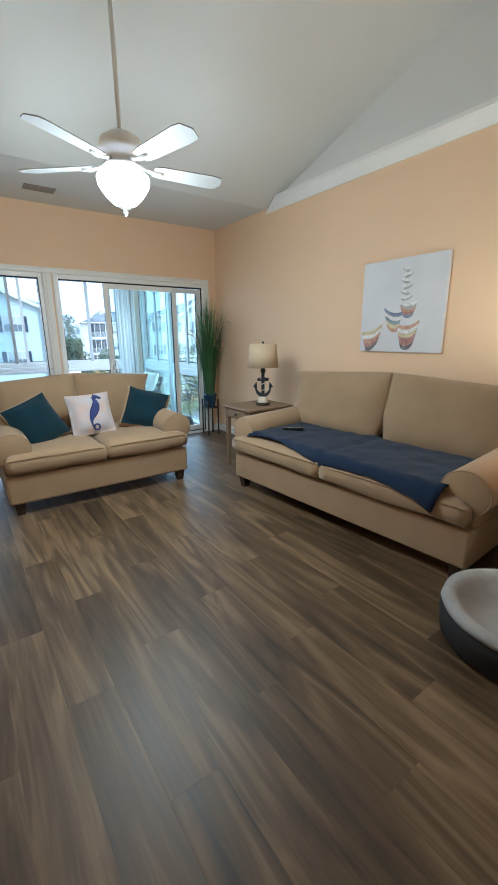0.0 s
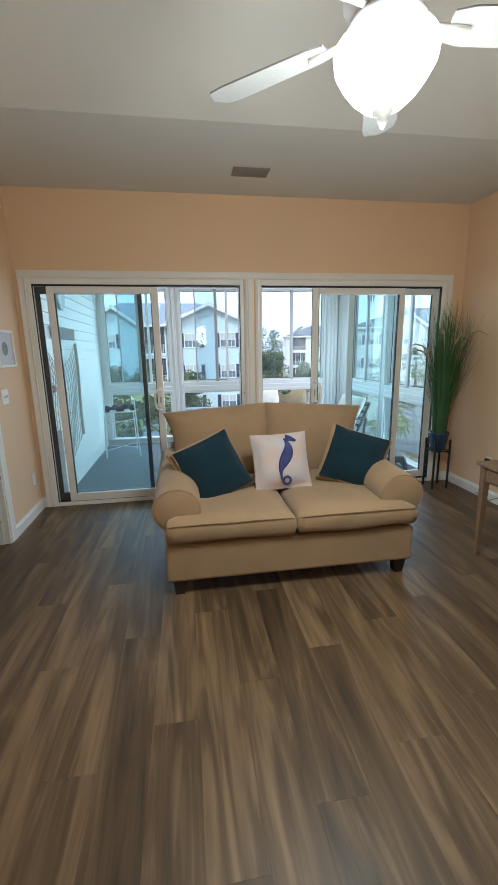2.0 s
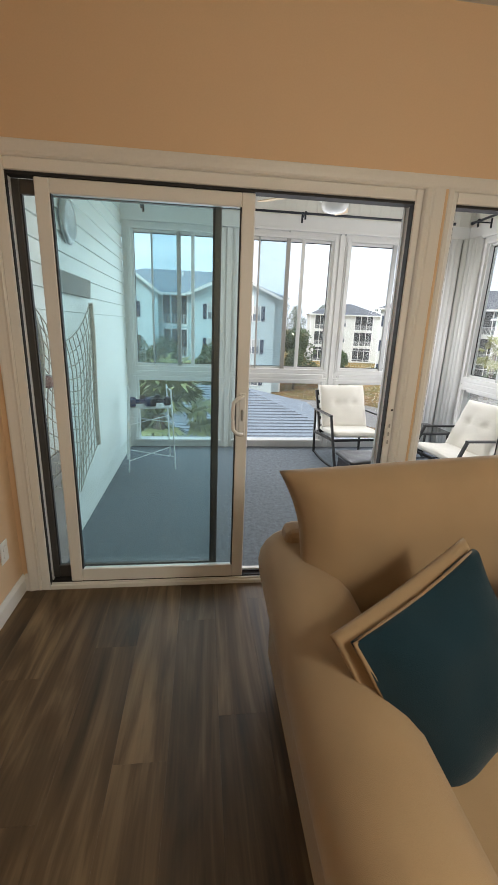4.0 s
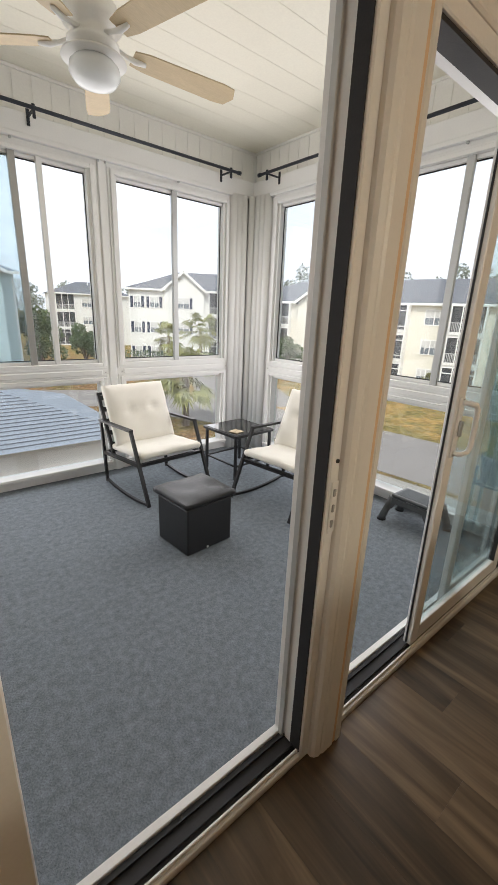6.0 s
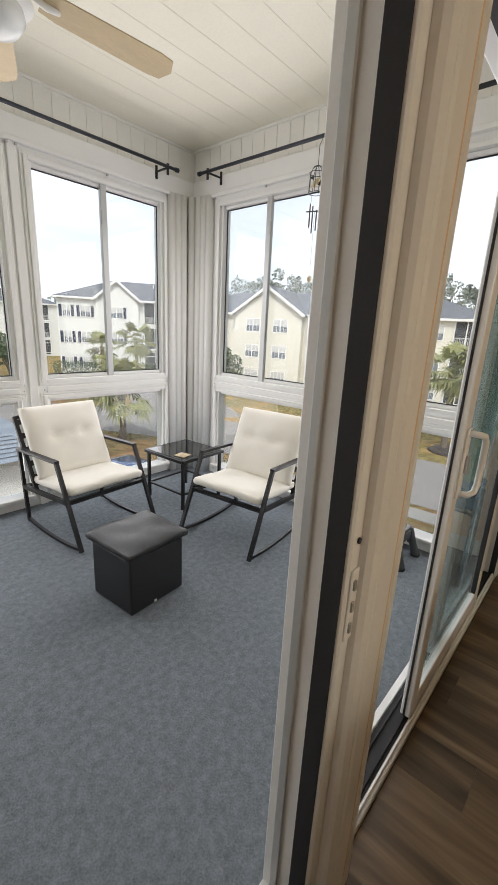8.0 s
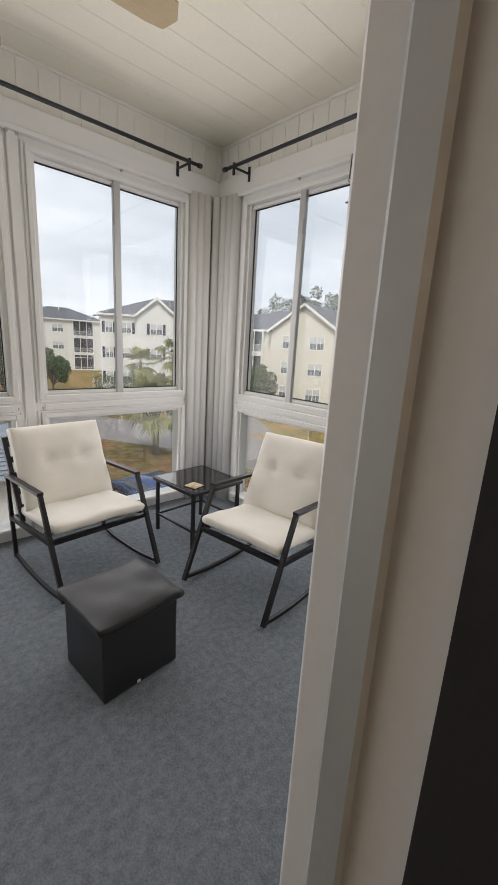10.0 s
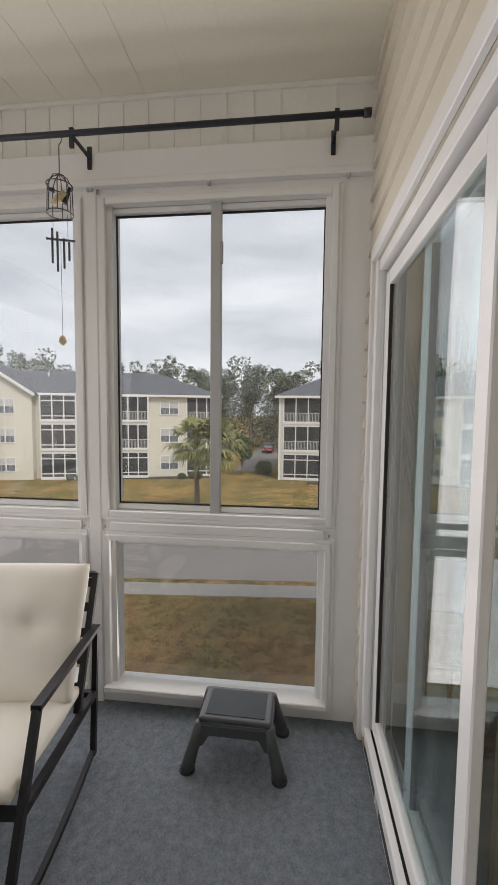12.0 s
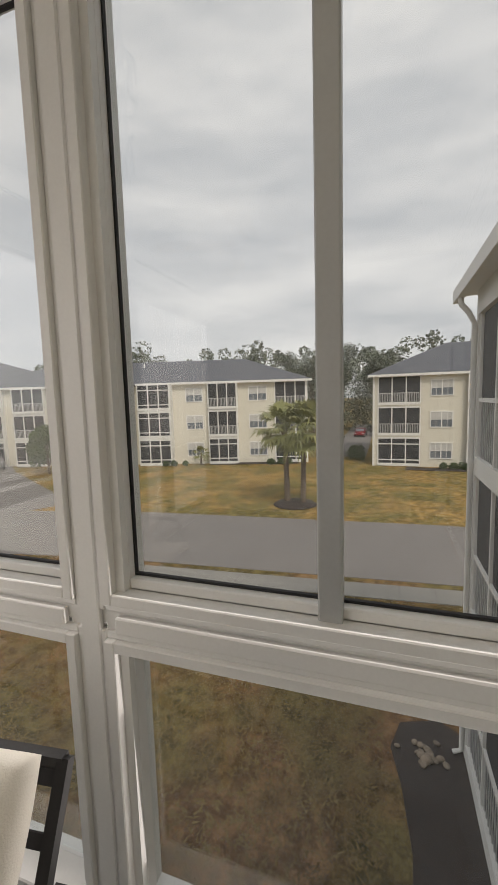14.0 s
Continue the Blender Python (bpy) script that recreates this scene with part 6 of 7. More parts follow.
def hip_roof(bm, x0, x1, y0, y1, z, rise, over=0.5):
    a, b, c, d = x0 - over, x1 + over, y0 - over, y1 + over
    h = (d - c) / 2
    v = [bm.verts.new(p) for p in ((a, c, z), (b, c, z), (b, d, z), (a, d, z), (a + h, c + h, z + rise), (b - h, c + h, z + rise))]
    for f in ((0, 1, 5, 4), (2, 3, 4, 5), (1, 2, 5), (3, 0, 4), (3, 2, 1, 0)):
        bm.faces.new([v[i] for i in f])
    return bm


def gable_roof(bm, x0, x1, y0, y1, z, rise, over=0.45):
    """A ridge running back from the front at y0."""
    m = (x0 + x1) / 2
    t = 0.22
    for s, xe in ((1, x0 - over), (-1, x1 + over)):
        dz = -rise * over / (m - x0)
        v = [bm.verts.new(p) for p in ((xe, y0 - over, z + dz), (m, y0 - over, z + rise), (m, y1, z + rise), (xe, y1, z + dz), (xe, y0 - over, z + dz + t), (m, y0 - over, z + rise + t), (m, y1, z + rise + t), (xe, y1, z + dz + t))]
        for f in ((0, 1, 2, 3), (7, 6, 5, 4), (0, 4, 5, 1), (1, 5, 6, 2), (2, 6, 7, 3), (3, 7, 4, 0)):
            bm.faces.new([v[i] for i in f])
    bmesh.ops.recalc_face_normals(bm, faces=bm.faces)
    return bm


def window_unit(parent, x, y, z, w, h, shutters=False):
    """A double window: frame, two panes, half-drawn blinds, muntins."""
    bm = B()
    t = 0.09
    for a in ((x - w / 2 - t, x - w / 2, z - t, z + h + t), (x + w / 2, x + w / 2 + t, z - t, z + h + t), (x - w / 2, x + w / 2, z - t, z), (x - w / 2, x + w / 2, z + h, z + h + t), (x - 0.05, x + 0.05, z, z + h)):
        box(bm, a[0], a[1], y - 0.07, y + 0.02, a[2], a[3])
    win = part("window", bm, M_TRIM, parent)
    for s in (-1, 1):
        a, b = sorted((x + s * 0.05, x + s * w / 2))
        part("pane", box(B(), a, b, y - 0.025, y - 0.005, z, z + h), M_PANE, win)
        part("blind", box(B(), a, b, y - 0.032, y - 0.027, z + h * 0.5, z + h), M_BLIND, win)
        bm = B()
        m = (a + b) / 2
        box(bm, m - 0.015, m + 0.015, y - 0.05, y - 0.034, z, z + h)
        box(bm, a, b, y - 0.05, y - 0.034, z + h / 2 - 0.02, z + h / 2 + 0.02)
        part("muntin", bm, M_TRIM, win)
    if shutters:
        for s in (-1, 1):
            c = x + s * (w / 2 + 0.33)
            part("shutter", box(B(), c - 0.2, c + 0.2, y - 0.06, y - 0.003, z - 0.05, z + h + 0.05), M_SHUT, win)


def porch_unit(parent, x0, x1, y, z, h, closed=False, rail=True):
    """A screened porch bay: dark screen set back, white posts, band, railing with pickets."""
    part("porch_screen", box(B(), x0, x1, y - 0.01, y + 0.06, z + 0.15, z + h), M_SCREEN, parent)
    bm = B()
    n = 3
    for i in range(n + 1):
        c = x0 + (x1 - x0) * i / n
        box(bm, c - 0.055, c + 0.055, y - 0.10, y - 0.011, z, z + h)
    box(bm, x0, x1, y - 0.12, y - 0.011, z - 0.12, z + 0.14)
    box(bm, x0, x1, y - 0.12, y - 0.011, z + h - 0.02, z + h + 0.12)
    if closed:
        box(bm, x0, x1, y - 0.10, y - 0.011, z + h - 0.62, z + h - 0.52)
        box(bm, x0, x1, y - 0.10, y - 0.011, z + 0.45, z + 0.55)
    fr = part("porch_frame", bm, M_TRIM, parent)
    if rail:
        bm = B()
        box(bm, x0, x1, y - 0.08, y - 0.03, z + 1.02, z + 1.10)
        k = x0 + 0.08
        while k < x1:
            box(bm, k, k + 0.05, y - 0.065, y - 0.04, z + 0.14, z + 1.02)
            k += 0.16
        part("porch_railing", bm, M_RAIL, fr)


M_RAIL = mat("grey_white_railing", (0.50, 0.50, 0.49), 0.6, var=0.05)


def apartment(m, x0, x1, depth, eave, bays, wall, label, rise=3.0, gables=(), storeys=3, roof=None, shutters=False):
    """A three-storey block; its front faces -y, its origin on the ground."""
    b = thing("apartment_building", m, label, "building", "apartment buildings")
    sh = eave / storeys
    part("wall", box(B(), x0, x1, 0.0, depth, 0, eave), wall, b)
    r = part("roof", hip_roof(B(), x0, x1, 0.0, depth, eave + 0.02, rise), roof or M_SHINGLE, b)
    part("vent_pipe", bar(B(), ((x0 + x1) / 2, depth * 0.35, eave + rise * 0.6), ((x0 + x1) / 2, depth * 0.35, eave + rise * 0.6 + 0.9), 0.08, 8), M_TRIM, r)
    bm = B()
    box(bm, x0 - 0.5, x1 + 0.5, -0.52, -0.38, eave - 0.22, eave + 0.015)
    box(bm, x0 - 0.5, x1 + 0.5, -0.38, 0.0, eave - 0.20, eave - 0.15)
    part("gutter", bm, M_TRIM, r)
    for g0, g1, proj, grise in gables:
        part("wing_wall", box(B(), g0, g1, -proj, -0.01, 0, eave), wall, b)
        bm = prism(B(), [(g0, eave + 0.01), (g1, eave + 0.01), ((g0 + g1) / 2, eave + grise)], "y", -proj, 0.0)
        part("gable_wall", bm, wall, b)
        g = part("gable_roof", gable_roof(B(), g0, g1, -proj, depth * 0.5, eave, grise), roof or M_SHINGLE, b)
        bm = B()
        for s in (-1, 1):
            xe = g0 - 0.45 if s < 0 else g1 + 0.45
            mm = (g0 + g1) / 2
            sqbar(bm, (xe, -proj - 0.47, eave - grise * 0.45 / (mm - g0) + 0.04), (mm, -proj - 0.47, eave + grise + 0.04), 0.06, 0.30)
        part("bargeboard", bm, M_TRIM, g)
    for kind, a, c, yy in bays:
        for s in range(storeys):
            z = s * sh
            if kind == "win":
                window_unit(b, (a + c) / 2, yy, z + 0.95, c - a, 1.45, shutters)
            elif kind == "porch":
                porch_unit(b, a, c, yy, z + 0.18, sh - 0.42, s == 0, s > 0)
            else:
                porch_unit(b, a, c, yy, z + 0.18, sh - 0.42, True, False)
    for x in (x0 + 0.06, x1 - 0.06):
        part("corner_board", box(B(), x - 0.1, x + 0.1, -0.03, 0.0, 0, eave - 0.2), M_TRIM, b)
    return b


main_m = pose(42.5, 28.9, GZ, 0, 0, -75.5)
apartment(main_m, -20.0, 20.3, 15.0, 9.35,
          [("sun", 1.3, 4.9, -1.2), ("win", 6.6, 8.4, 0.0), ("porch", 9.2, 12.4, -0.6), ("win", 13.8, 15.7, 0.0), ("porch", 16.7, 20.1, -0.02),
           ("win", -6.9, -5.1, -1.0), ("win", -3.2, -1.4, -1.0), ("porch", -14.0, -10.2, -0.5), ("porch", -18.6, -15.4, -0.5)],
          M_CREAMWALL, "three-storey cream apartment building with screened porches", 3.1, [(-8.6, 0.4, 1.0, 3.0)])
bld = bpy.data.objects["apartment_building"]
for a, c, yy in ((1.2, 5.0, -1.2), (9.1, 12.5, -0.6), (-14.1, -10.1, -0.5), (-18.7, -15.3, -0.5)):
    part("bay_wall", box(B(), a, c, yy + 0.07, -0.005, 0, 9.3), M_TRIM, bld)
apartment(pose(46.24, 2.15, GZ, 0, 0, -90.7), 0.0, 30.0, 15.0, 9.35,
          [("porch", 0.5, 4.5, -0.02), ("win", 5.5, 7.4, 0.0), ("porch", 8.7, 12.4, -0.4), ("win", 14, 16, 0.0), ("porch", 18, 22, -0.02)],
          M_CREAMWALL, "cream apartment building end with screened corner porches", 3.6)
apartment(pose(30.4, 56.2, GZ, 0, 0, -32), -4.6, 22.0, 14.0, 10.6,
          [("win", -3.9, -3.0, 0.0), ("win", -1.6, -0.4, 0.0), ("win", 2.4, 4.0, -0.6), ("porch", 7.0, 11.5, -0.02), ("win", 13, 15, 0.0), ("porch", 16, 20, -0.02)],
          M_PALEWALL, "pale three-storey apartment building with a gabled bay", 3.0, [(0.4, 6.2, 0.6, 2.4)], 3, None, True)
apartment(pose(0, 44.5, GZ), -13.5, 9.0, 13.0, 10.4,
          [("win", 0.6, 2.2, -1.2), ("win", 4.6, 6.2, -1.2), ("porch", -4.2, -1.6, -0.05), ("porch", -12.6, -10.0, -0.3), ("win", -8.4, -7.0, -0.8)],
          M_BLUEWALL, "pale blue apartment building with white porches and gables", 3.0, [(-1.2, 7.8, 1.2, 2.0), (-9.6, -4.6, 0.8, 1.8)], 3, M_ROOF2, True)
apartment(pose(24.5, 92, GZ, 0, 0, -10), 0.0, 16.0, 12.0, 10.5, [("porch", 1, 4.5, -0.02), ("win", 6, 8, 0.0), ("porch", 10, 14, -0.02)],
          M_PALEWALL, "distant white apartment building with balconies", 2.6)

# low garage with a grey hip roof
gar = thing("garage", pose(0, 0, GZ), "low garage building with a blue-grey shingle roof", "garage")
part("wall", box(B(), -8.0, 6.6, 15.4, 24.4, 0, 2.4), M_PALEWALL, gar)
roof = part("roof", hip_roof(B(), -8.0, 6.6, 15.4, 24.4, 2.42, 1.75, 0.6), M_ROOF2, gar)
bm = B()
for k in range(1, 20):
    t = k / 20
    y, z = 14.8 + 5.1 * t, 2.45 + 1.75 * t
    box(bm, -8.6 + 5.1 * t, 7.2 - 5.1 * t, y - 0.012, y + 0.012, z - 0.01, z + 0.012)
part("shingle_course", bm, M_SHINGLE, roof)
for x in (-6.5, -3.2, 0.1, 3.4):
    part("garage_door", box(B(), x, x + 2.6, 15.36, 15.395, 0, 2.1), M_TRIM, gar)

# own building's neighbouring porches, in line with this wall
nb = thing("porch_wing", pose(0, -0.85, GZ), "white screened porch stack of the same building", "building")
part("wall", box(B(), 4.4, 10.75, 0.08, 6.0, 0, 9.0), M_TRIM, nb)
levels = (0.35, 3.22, 6.15)
for z in levels:
    part("floor_band", box(B(), 4.4, 10.80, -0.05, 0.075, z - 0.34, z), M_TRIM, nb)
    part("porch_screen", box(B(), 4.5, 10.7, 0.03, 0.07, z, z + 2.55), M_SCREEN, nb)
    for k in range(6):
        x = 10.70 - 1.22 * k
        part("post", box(B(), x - 0.035, x + 0.035, -0.02, 0.029, z, z + 2.55), M_TRIM, nb)
    part("mid_rail", box(B(), 4.5, 10.66, -0.015, 0.028, z + 1.0, z + 1.07), M_TRIM, nb)
    bm = B()
    k = 4.55
    while k < 10.6:
        box(bm, k, k + 0.03, 0.012, 0.028, z, z + 1.0)
        k += 0.13
    part("pickets", bm, M_RAIL, nb)
part("frieze_board", box(B(), 4.4, 10.82, -0.06, 0.075, 8.70, 9.12), M_TRIM, nb)
bm = prism(B(), [(-0.27, 9.16), (-0.27, 9.26), (6.0, 11.35), (6.0, 11.25)], "x", 4.4, 11.25)
eave = part("roof_eave", bm, M_SHINGLE, nb, "grey shingle roof edge")
part("soffit", box(B(), 4.4, 11.2, -0.27, 0.07, 9.125, 9.155), M_TRIM, nb)
bm = B()
box(bm, 4.4, 11.3, -0.40, -0.271, 9.02, 9.25)
part("gutter", bm, M_TRIM, nb)
bm = tube(B(), [(10.76, -0.34, 9.05), (10.76, -0.33, 8.90), (10.78, -0.2, 8.75), (10.80, -0.10, 8.55), (10.80, -0.10, 0.15), (10.80, -0.25, 0.06)], 0.05, 8)
part("downspout", bm, M_TRIM, nb, "white downspout", True)
part("corner_post", box(B(), 10.70, 10.86, -0.055, 0.1, 0, 9.0), M_TRIM, nb)

# the stack faces north
for o in nb.children:
    o.data.transform(Matrix.Diagonal((1, -1, 1, 1)))
    o.data.flip_normals()


# cars
def car(m, col, label, s=1.0):
    c = thing("parked_car", m, label, "car", "parked cars")
    low = [(-2.15, 0.30), (2.1, 0.30), (2.15, 0.62), (1.95, 0.85), (1.0, 0.95), (0.45, 1.40), (-1.1, 1.43), (-1.75, 0.98), (-2.15, 0.92)]
    bm = prism(B(), low, "y", -0.86, 0.86)
    bmesh.ops.bevel(bm, geom=bm.edges[:], offset=0.07, segments=2, affect="EDGES")
    part("body", bm, col, c, "", True)
    for s_ in (-1, 1):
        bm = prism(B(), [(-1.45, 1.0), (0.85, 1.0), (0.40, 1.33), (-1.05, 1.35)], "y", min(s_ * 0.862, s_ * 0.87), max(s_ * 0.862, s_ * 0.87))
        part("side_window", bm, M_PANE, c)
        for x in (-1.35, 1.35):
            bm = B()
            bmesh.ops.create_cone(bm, cap_ends=True, segments=18, radius1=0.32, radius2=0.32, depth=0.2, matrix=Matrix.Translation((x, s_ * 0.80, 0.32)) @ Matrix.Rotation(math.pi / 2, 4, "X"))
            w = part("wheel", bm, M_SEAL, c)
            part("rim", bar(B(), (x, s_ * 0.90, 0.32), (x, s_ * 0.912, 0.32), 0.2, 14), M_ALU, w)
        part("headlight", box(B(), 2.05, 2.13, min(s_ * 0.5, s_ * 0.8), max(s_ * 0.5, s_ * 0.8), 0.62, 0.74), M_VINYL, c)
    bm = prism(B(), [(0.50, 1.36), (0.95, 0.98), (0.97, 0.99), (0.53, 1.385)], "y", -0.72, 0.72)
    part("windscreen", bm, M_PANE, c)
    return c


def paint(n, c):
    return mat(n, c, 0.25, 0.3, var=0.05, scale=2, fine=30, bump=0.0, coat=0.6)


RED, DARK, SILVER, BLUEP = paint("red_car_paint", (0.25, 0.012, 0.02)), paint("black_car_paint", (0.02, 0.02, 0.024)), paint("silver_car_paint", (0.45, 0.46, 0.48)), paint("blue_car_paint", (0.03, 0.06, 0.16))
car(pose(78, 5.3, GZ + 0.03, 0, 0, 175), RED, "red sedan parked between the buildings")
car(pose(80, 2.4, GZ + 0.03, 0, 0, 178), SILVER, "silver sedan parked between the buildings")
for i, (col, lb) in enumerate(((DARK, "black sedan parked before the pale building"), (DARK, "dark sedan parked before the pale building"), (SILVER, "silver sedan parked before the pale building"), (DARK, "black car parked beside the palms"))):
    car(pose(28.0 + 4.3 * i, 47.6 - 1.9 * i, GZ + 0.03, 0, 0, 58), col, lb)
car(pose(7.6, 26.0, GZ + 0.03, 0, 0, 100), BLUEP, "blue car parked beside the garage")
car(pose(9.6, 15.2, GZ + 0.03, 0, 0, 95), BLUEP, "blue car parked beside the garage")


# plants outside
M_LEAF = mat("shrub_leaf", (0.08, 0.115, 0.045), 0.7, var=0.5, scale=0.8, fine=6, bump=0.2)
# distance haze is put into this leaf colour: paler and greyer than M_LEAF
M_LEAF2 = mat("hazed_woodland_leaf", (0.165, 0.185, 0.140), 0.8, var=0.45, scale=0.25, fine=3, bump=0.2)
M_PALM = mat("palm_leaf", (0.13, 0.17, 0.05), 0.6, var=0.4, scale=2, fine=18, bump=0.15, col2=(0.24, 0.23, 0.08))
M_BARK = mat("grey_bark", (0.16, 0.125, 0.095), 0.95, var=0.3, scale=6, fine=40, bump=0.8, stretch=(1, 1, 0.3))


def leaf_cloud(rg, n, place, size):
    """Many small bent leaves; place(rg) gives the spot of each."""
    verts, faces = [], []
    for _ in range(n):
        p = place(rg)
        d = Vector((rg.gauss(0, 1), rg.gauss(0, 1), rg.gauss(0.2, 0.8))).normalized()
        s = d.orthogonal().normalized()
        s.rotate(Matrix.Rotation(rg.uniform(0, 6.3), 3, d))
        l, w = size * rg.uniform(0.7, 1.5), size * rg.uniform(0.35, 0.7)
        b = len(verts)
        verts += [p, p + d * l * 0.5 + s * w, p + d * l, p + d * l * 0.5 - s * w]
        faces.append((b, b + 1, b + 2, b + 3))
    return verts, faces


def pydata(name, vf, m, parent):
    me = bpy.data.meshes.new(name)
    me.from_pydata([tuple(v) for v in vf[0]], [], vf[1])
    me.materials.append(m)
    ob = new(name, me)
    ob.parent = parent
    return ob


def blob_points(blobs):
    def place(rg):
        c, r = blobs[rg.randrange(len(blobs))]
        d = Vector((rg.gauss(0, 1), rg.gauss(0, 1), rg.gauss(0, 1))).normalized()
        return Vector(c) + d * r * rg.uniform(0.75, 1.03)
    return place


def tree(m, h, crown_r, n, label, mat_, seed, name="tree", trunk=0.35, size=0.25, flat=0.75):
    rg = random.Random(seed)
    t = thing(name, m, label, "tree")
    th = h * trunk
    bm = tube(B(), [(0, 0, -0.1), (0.05 * h * 0.2, 0, th * 0.5), (0, 0.03 * h * 0.2, th), (0.0, 0.0, h * 0.75)], [0.035 * h * 0.7, 0.028 * h * 0.7, 0.022 * h * 0.7, 0.006 * h], 9)
    blobs = []
    for i in range(14):
        a, u = rg.uniform(0, 6.28), rg.random() ** 0.6
        z = th + (h - th) * rg.uniform(0.12, 0.92)
        k = 1 - 0.55 * ((z - th) / (h - th)) ** 2
        c = (crown_r * 0.72 * u * k * math.cos(a), crown_r * 0.72 * u * k * math.sin(a), z)
        blobs.append((c, crown_r * rg.uniform(0.26, 0.45)))
        tube(bm, [(0, 0, th * rg.uniform(0.8, 1.1)), ((c[0]) * 0.5, c[1] * 0.5, (th + c[2]) / 2), c], [0.012 * h, 0.008 * h, 0.003 * h], 5)
    part("trunk", bm, M_BARK, t)
    pydata("crown", leaf_cloud(rg, n, blob_points(blobs), size), mat_, t)
    return t


def palm(m, h, n, spread, label, seed, trunk_r=0.16, leaflets=16, trunks=((0, 0),)):
    """A sabal palm: ringed trunk and fan fronds with drooping leaflets."""
    rg = random.Random(seed)
    t = thing("palm_tree", m, label, "palm")
    for dx, dy in trunks:
        bm = tube(B(), [(dx, dy, -0.1), (dx * 1.1, dy * 1.1, h * 0.5), (dx * 1.3, dy * 1.3, h)], [trunk_r * 1.1, trunk_r * 0.9, trunk_r], 10)
        part("trunk", bm, M_BARK, t)
        verts, faces = [], []
        top = Vector((dx * 1.3, dy * 1.3, h))
        for i in range(n):
            a, el = rg.uniform(0, 6.283), rg.uniform(-0.75, 1.25)
            d = Vector((math.cos(a) * math.cos(el), math.sin(a) * math.cos(el), math.sin(el)))
            L = spread * rg.uniform(0.45, 0.62)
            hub = top + d * L + Vector((0, 0, -0.12 * L))
            side = d.cross(Vector((0, 0, 1))).normalized()
            b = len(verts)
            verts += [top + side * 0.02, top - side * 0.02, hub - side * 0.012, hub + side * 0.012]
            faces.append((b, b + 1, b + 2, b + 3))
            up = side.cross(d)
            for k in range(leaflets):
                f = (k / (leaflets - 1) * 2 - 1) * 1.9
                dl = (d * math.cos(f) + side * math.sin(f)).normalized()
                ll = spread * rg.uniform(0.32, 0.5) * (1 - 0.18 * abs(f))
                w = 0.028 * spread
                mid = hub + dl * ll * 0.55 + up * 0.03
                tip = hub + dl * ll - Vector((0, 0, ll * rg.uniform(0.15, 0.5)))
                ns = dl.cross(up).normalized() * w
                b = len(verts)
                verts += [hub, mid + ns, tip, mid - ns]
                faces.append((b, b + 1, b + 2, b + 3))
        pydata("crown", (verts, faces), M_PALM, t)
    return t


palm(pose(29.3, 6.7, GZ), 5.3, 46, 2.6, "pair of cabbage palms on the lawn", 1, 0.2, 15, ((-0.05, -0.55), (0.0, 0.55)))
palm(pose(14.2, 22.6, GZ), 3.4, 60, 2.7, "bushy cabbage palm beside the road", 2, 0.22, 16)
palm(pose(-1.3, 10.4, GZ), 4.6, 60, 2.5, "dense cabbage palm close below the windows", 3, 0.2, 18)
palm(pose(-2.9, 11.6, GZ), 4.3, 55, 2.4, "dense cabbage palm close below the windows", 4, 0.2, 18)
palm(pose(29.0, 43.5, GZ), 5.6, 46, 3.0, "tall cabbage palm by the parked cars", 5, 0.22, 14)
palm(pose(25.6, 45.5, GZ), 4.6, 40, 2.6, "cabbage palm by the parked cars", 6, 0.22, 14)
palm(pose(33.0, 41.5, GZ), 5.4, 40, 2.8, "cabbage palm by the parked cars", 7, 0.22, 14)
palm(pose(43.4, 20.6, GZ), 1.4, 26, 1.3, "small palm planted against the building", 8, 0.12, 12)
bm = lathe(B(), [(1.5, 0.0), (1.3, 0.14), (0.4, 0.22), (0.05, 0.22)], 22, Matrix.Translation((29.2, 6.7, GZ)))
setting("ground_palm_bed", bm, M_MULCH, "round mulch bed under the palms", "mulch bed", True)
for i, (x, y, h, r, sd) in enumerate(((11.2, 47.0, 6.9, 2.8, 1), (17.5, 52, 6.0, 2.2, 2), (-7.5, 38.5, 5.8, 3.0, 3), (-3.4, 39.0, 5.4, 3.0, 4), (0.6, 39.4, 5.0, 2.6, 5), (35.5, 34.5, 4.6, 2.4, 6), (49.2, 6.6, 4.4, 1.7, 7), (37.0, 45.5, 4.0, 2.0, 10))):
    tree(pose(x, y, GZ, 0, 0, 40 * i), h, r, 5200, "rounded evergreen tree among the buildings", M_LEAF, sd, "tree", 0.22, 0.16 + 0.012 * r)
rg = random.Random(21)
for i, (x, y, r) in enumerate(((42.0, 24.3, 0.35), (42.3, 23.3, 0.4), (42.6, 22.2, 0.36), (45.3, 11.9, 0.42), (45.5, 11.0, 0.4), (45.2, 12.9, 0.38), (45.0, -5.3, 0.4), (45.0, -6.2, 0.42), (45.0, -4.4, 0.38), (50.5, 4.4, 0.8), (49.6, 3.6, 0.7), (52.5, 3.8, 0.9), (55.0, 4.6, 0.7))):
    sb = thing("shrub", pose(x, y, GZ), "clipped dark shrub in a mulch bed", "shrub", "foundation shrubs")
    blobs = [((rg.gauss(0, r * 0.35), rg.gauss(0, r * 0.35), r * rg.uniform(0.6, 1.0)), r * 0.75) for _ in range(5)]
    pydata("foliage", leaf_cloud(rg, 700, blob_points(blobs), 0.10), M_LEAF, sb)
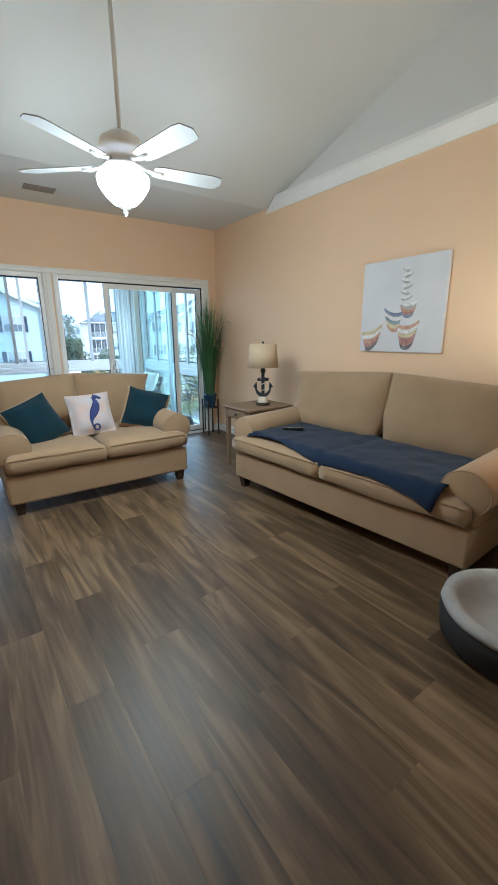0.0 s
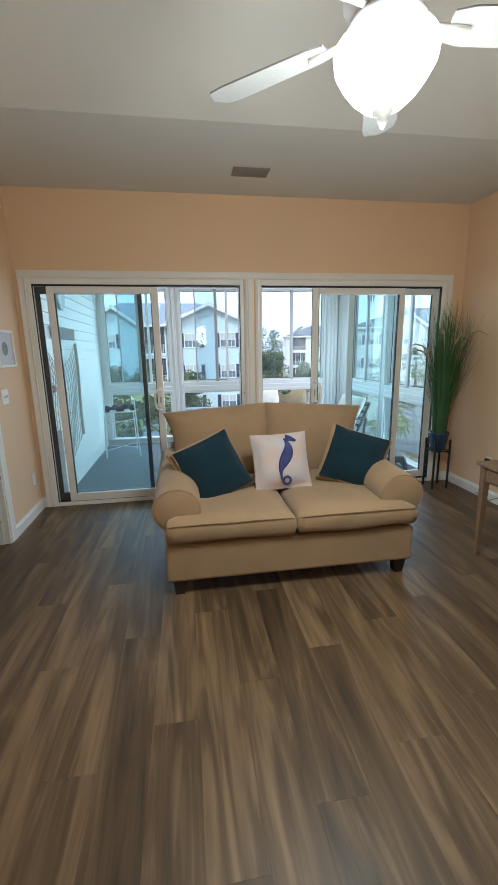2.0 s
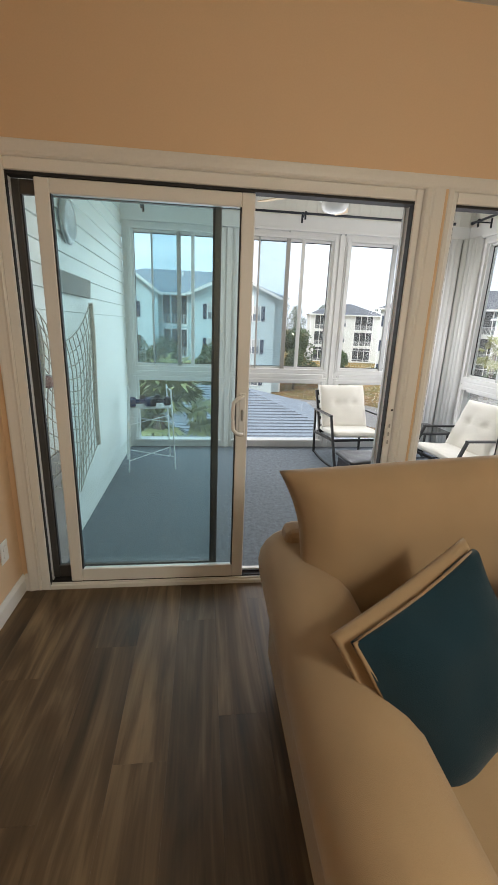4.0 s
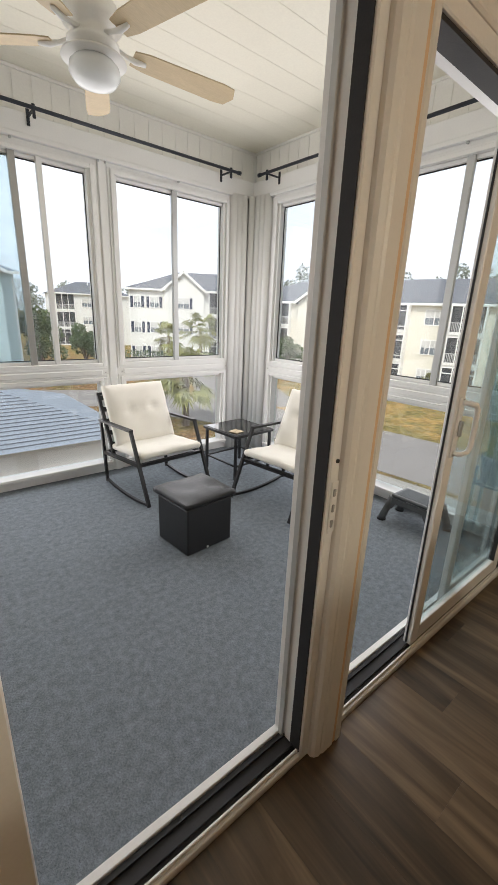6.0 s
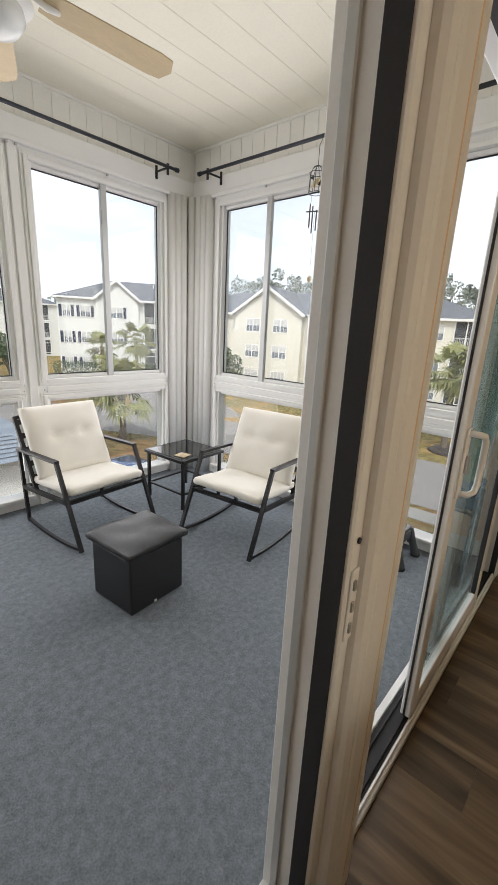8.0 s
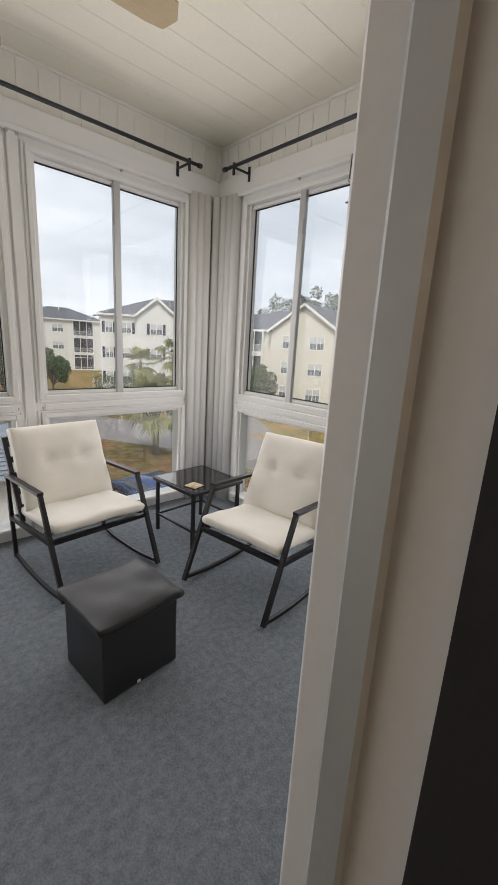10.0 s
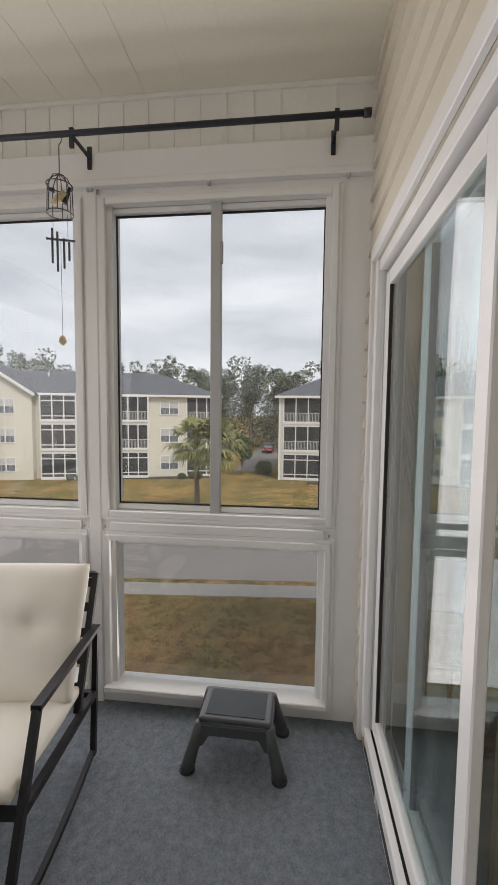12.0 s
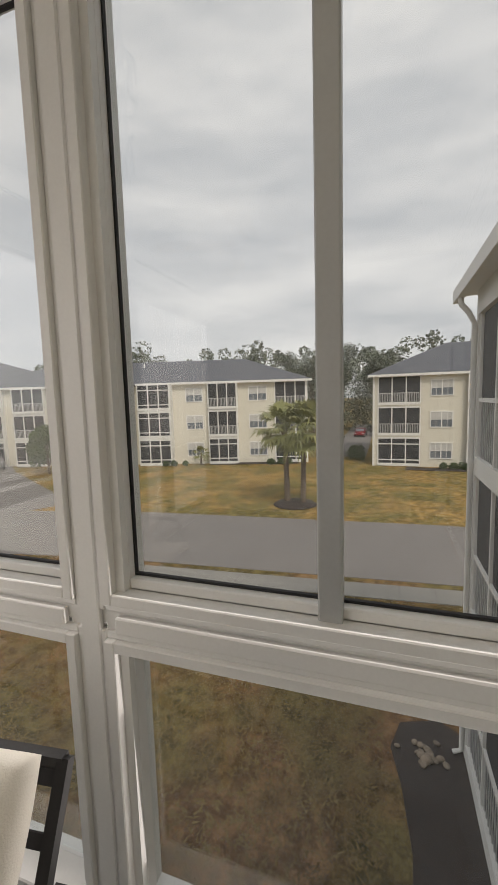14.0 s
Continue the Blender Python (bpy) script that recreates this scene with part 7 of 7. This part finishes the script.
for nm, c, a, L, W in (("ground_foundation_bed", (46.3, 15.0), -75.5, 10.0, 1.6), ("ground_foundation_bed_far", (45.3, -5.5), -90, 9.0, 1.5)):
    bm = box(B(), -L / 2, L / 2, -W / 2, W / 2, 0, 0.06, 0.02)
    bm.transform(pose(c[0] - 0.6, c[1], GZ, 0, 0, a))
    setting(nm, bm, M_MULCH, "mulch bed along the building", "mulch bed")

# hedge before the pale building
hd = thing("hedge", pose(27.5, 53.5, GZ, 0, 0, -32), "long clipped hedge before the parked cars", "hedge")
pydata("foliage", leaf_cloud(random.Random(31), 6000, lambda q: Vector((q.uniform(-4, 16), q.uniform(-0.7, 0.7), q.uniform(0.1, 2.1))), 0.16), M_LEAF, hd)

# far woods
rg = random.Random(44)
blobs = []
for i in range(420):
    a = rg.uniform(-0.75, 1.9)
    d = rg.uniform(82, 112) if a < 0.95 else rg.uniform(128, 150)
    h = rg.uniform(13.0, 19.5) * (1.0 if a < 0.75 else 0.78)
    x, y = d * math.cos(a), d * math.sin(a)
    for k in range(4):
        blobs.append(((x + rg.gauss(0, 1.5), y + rg.gauss(0, 1.5), GZ + h * (0.2 + 0.24 * k)), rg.uniform(2.0, 3.6) * (1 - 0.17 * k)))
# leaves in the haze-paled colour
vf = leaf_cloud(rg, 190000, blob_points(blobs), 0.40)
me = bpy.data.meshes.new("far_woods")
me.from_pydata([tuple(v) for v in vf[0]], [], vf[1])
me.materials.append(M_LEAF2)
tagged(new("far_woods", me), "dense pine woods paled by haze behind the buildings", "woods", "", "stuff")
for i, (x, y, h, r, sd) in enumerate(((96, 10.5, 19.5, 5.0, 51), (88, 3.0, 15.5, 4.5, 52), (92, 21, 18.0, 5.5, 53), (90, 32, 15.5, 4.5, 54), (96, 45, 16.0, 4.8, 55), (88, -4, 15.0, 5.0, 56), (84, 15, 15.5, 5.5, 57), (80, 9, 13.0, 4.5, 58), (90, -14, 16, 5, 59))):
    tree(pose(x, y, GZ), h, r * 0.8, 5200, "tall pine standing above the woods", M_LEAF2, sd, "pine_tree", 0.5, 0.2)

# ---- grass of the near lawn ----
rg = random.Random(77)
M_TUFT = mat("dry_grass_tuft", (0.22, 0.135, 0.066), 0.95, var=0.5, scale=0.9, fine=14, bump=0.0, spec=0.05, col2=(0.19, 0.145, 0.06))
verts, faces = [], []
for _ in range(42000):
    x, y = 4.6 + 13.0 * rg.random() ** 0.8, rg.uniform(-9, 13)
    if y < -0.6 and x < 11.8 or (x < 11.9 and y < 0.75) or abs(x - (17.70 - 0.06 * y)) < 0.75:
        continue
    a, l, h = rg.uniform(0, 6.283), rg.uniform(0.06, 0.20), rg.uniform(0.02, 0.06)
    ca, sa = math.cos(a), math.sin(a)
    w = rg.uniform(0.012, 0.030)
    b = len(verts)
    verts += [(x - sa * w, y + ca * w, GZ), (x + sa * w, y - ca * w, GZ), (x + ca * l, y + sa * l, GZ + h)]
    faces.append((b, b + 1, b + 2))
me = bpy.data.meshes.new("lawn_grass")
me.from_pydata(verts, [], faces)
me.materials.append(M_TUFT)
tagged(new("lawn_grass", me), "short dry winter grass on the lawn", "grass", "", "stuff")

# ---- floor planks ----
rg = random.Random(11)
PW, PL = 0.183, 1.22
me_full = mesh_of("floor_plank", box(B(), 0.0001, PW - 0.0001, 0.0001, PL - 0.0001, -0.006, 0.0, 0.0003), M_PLANK)
x = XL - 0.12 + 0.06
k = 0
while x < XR:
    off = (k * 0.437) % 1.0 * PL
    y = YB - off
    while y < 0.0:
        y0, y1 = max(y, YB), min(y + PL, 0.0 - 0.012)
        x1 = min(x + PW, XR)
        if y1 - y0 > 0.02:
            if y1 - y0 > PL - 0.001 and x1 - x > PW - 0.001:
                me = me_full
            else:
                me = mesh_of("floor_plank", box(B(), 0.0001, x1 - x - 0.0001, 0.0001, y1 - y0 - 0.0001, -0.006, 0.0, 0.0003), M_PLANK)
            piece("floor_plank", me, floor, pose(x, y0, 0))
        y += PL
    x += PW
    k += 1
setting("floor_bedroom", box(B(), XL - 2.6, XL - 0.06, YB, 0.0, -0.01, -0.001), M_PLANK, "wood-look bedroom floor", "floor")
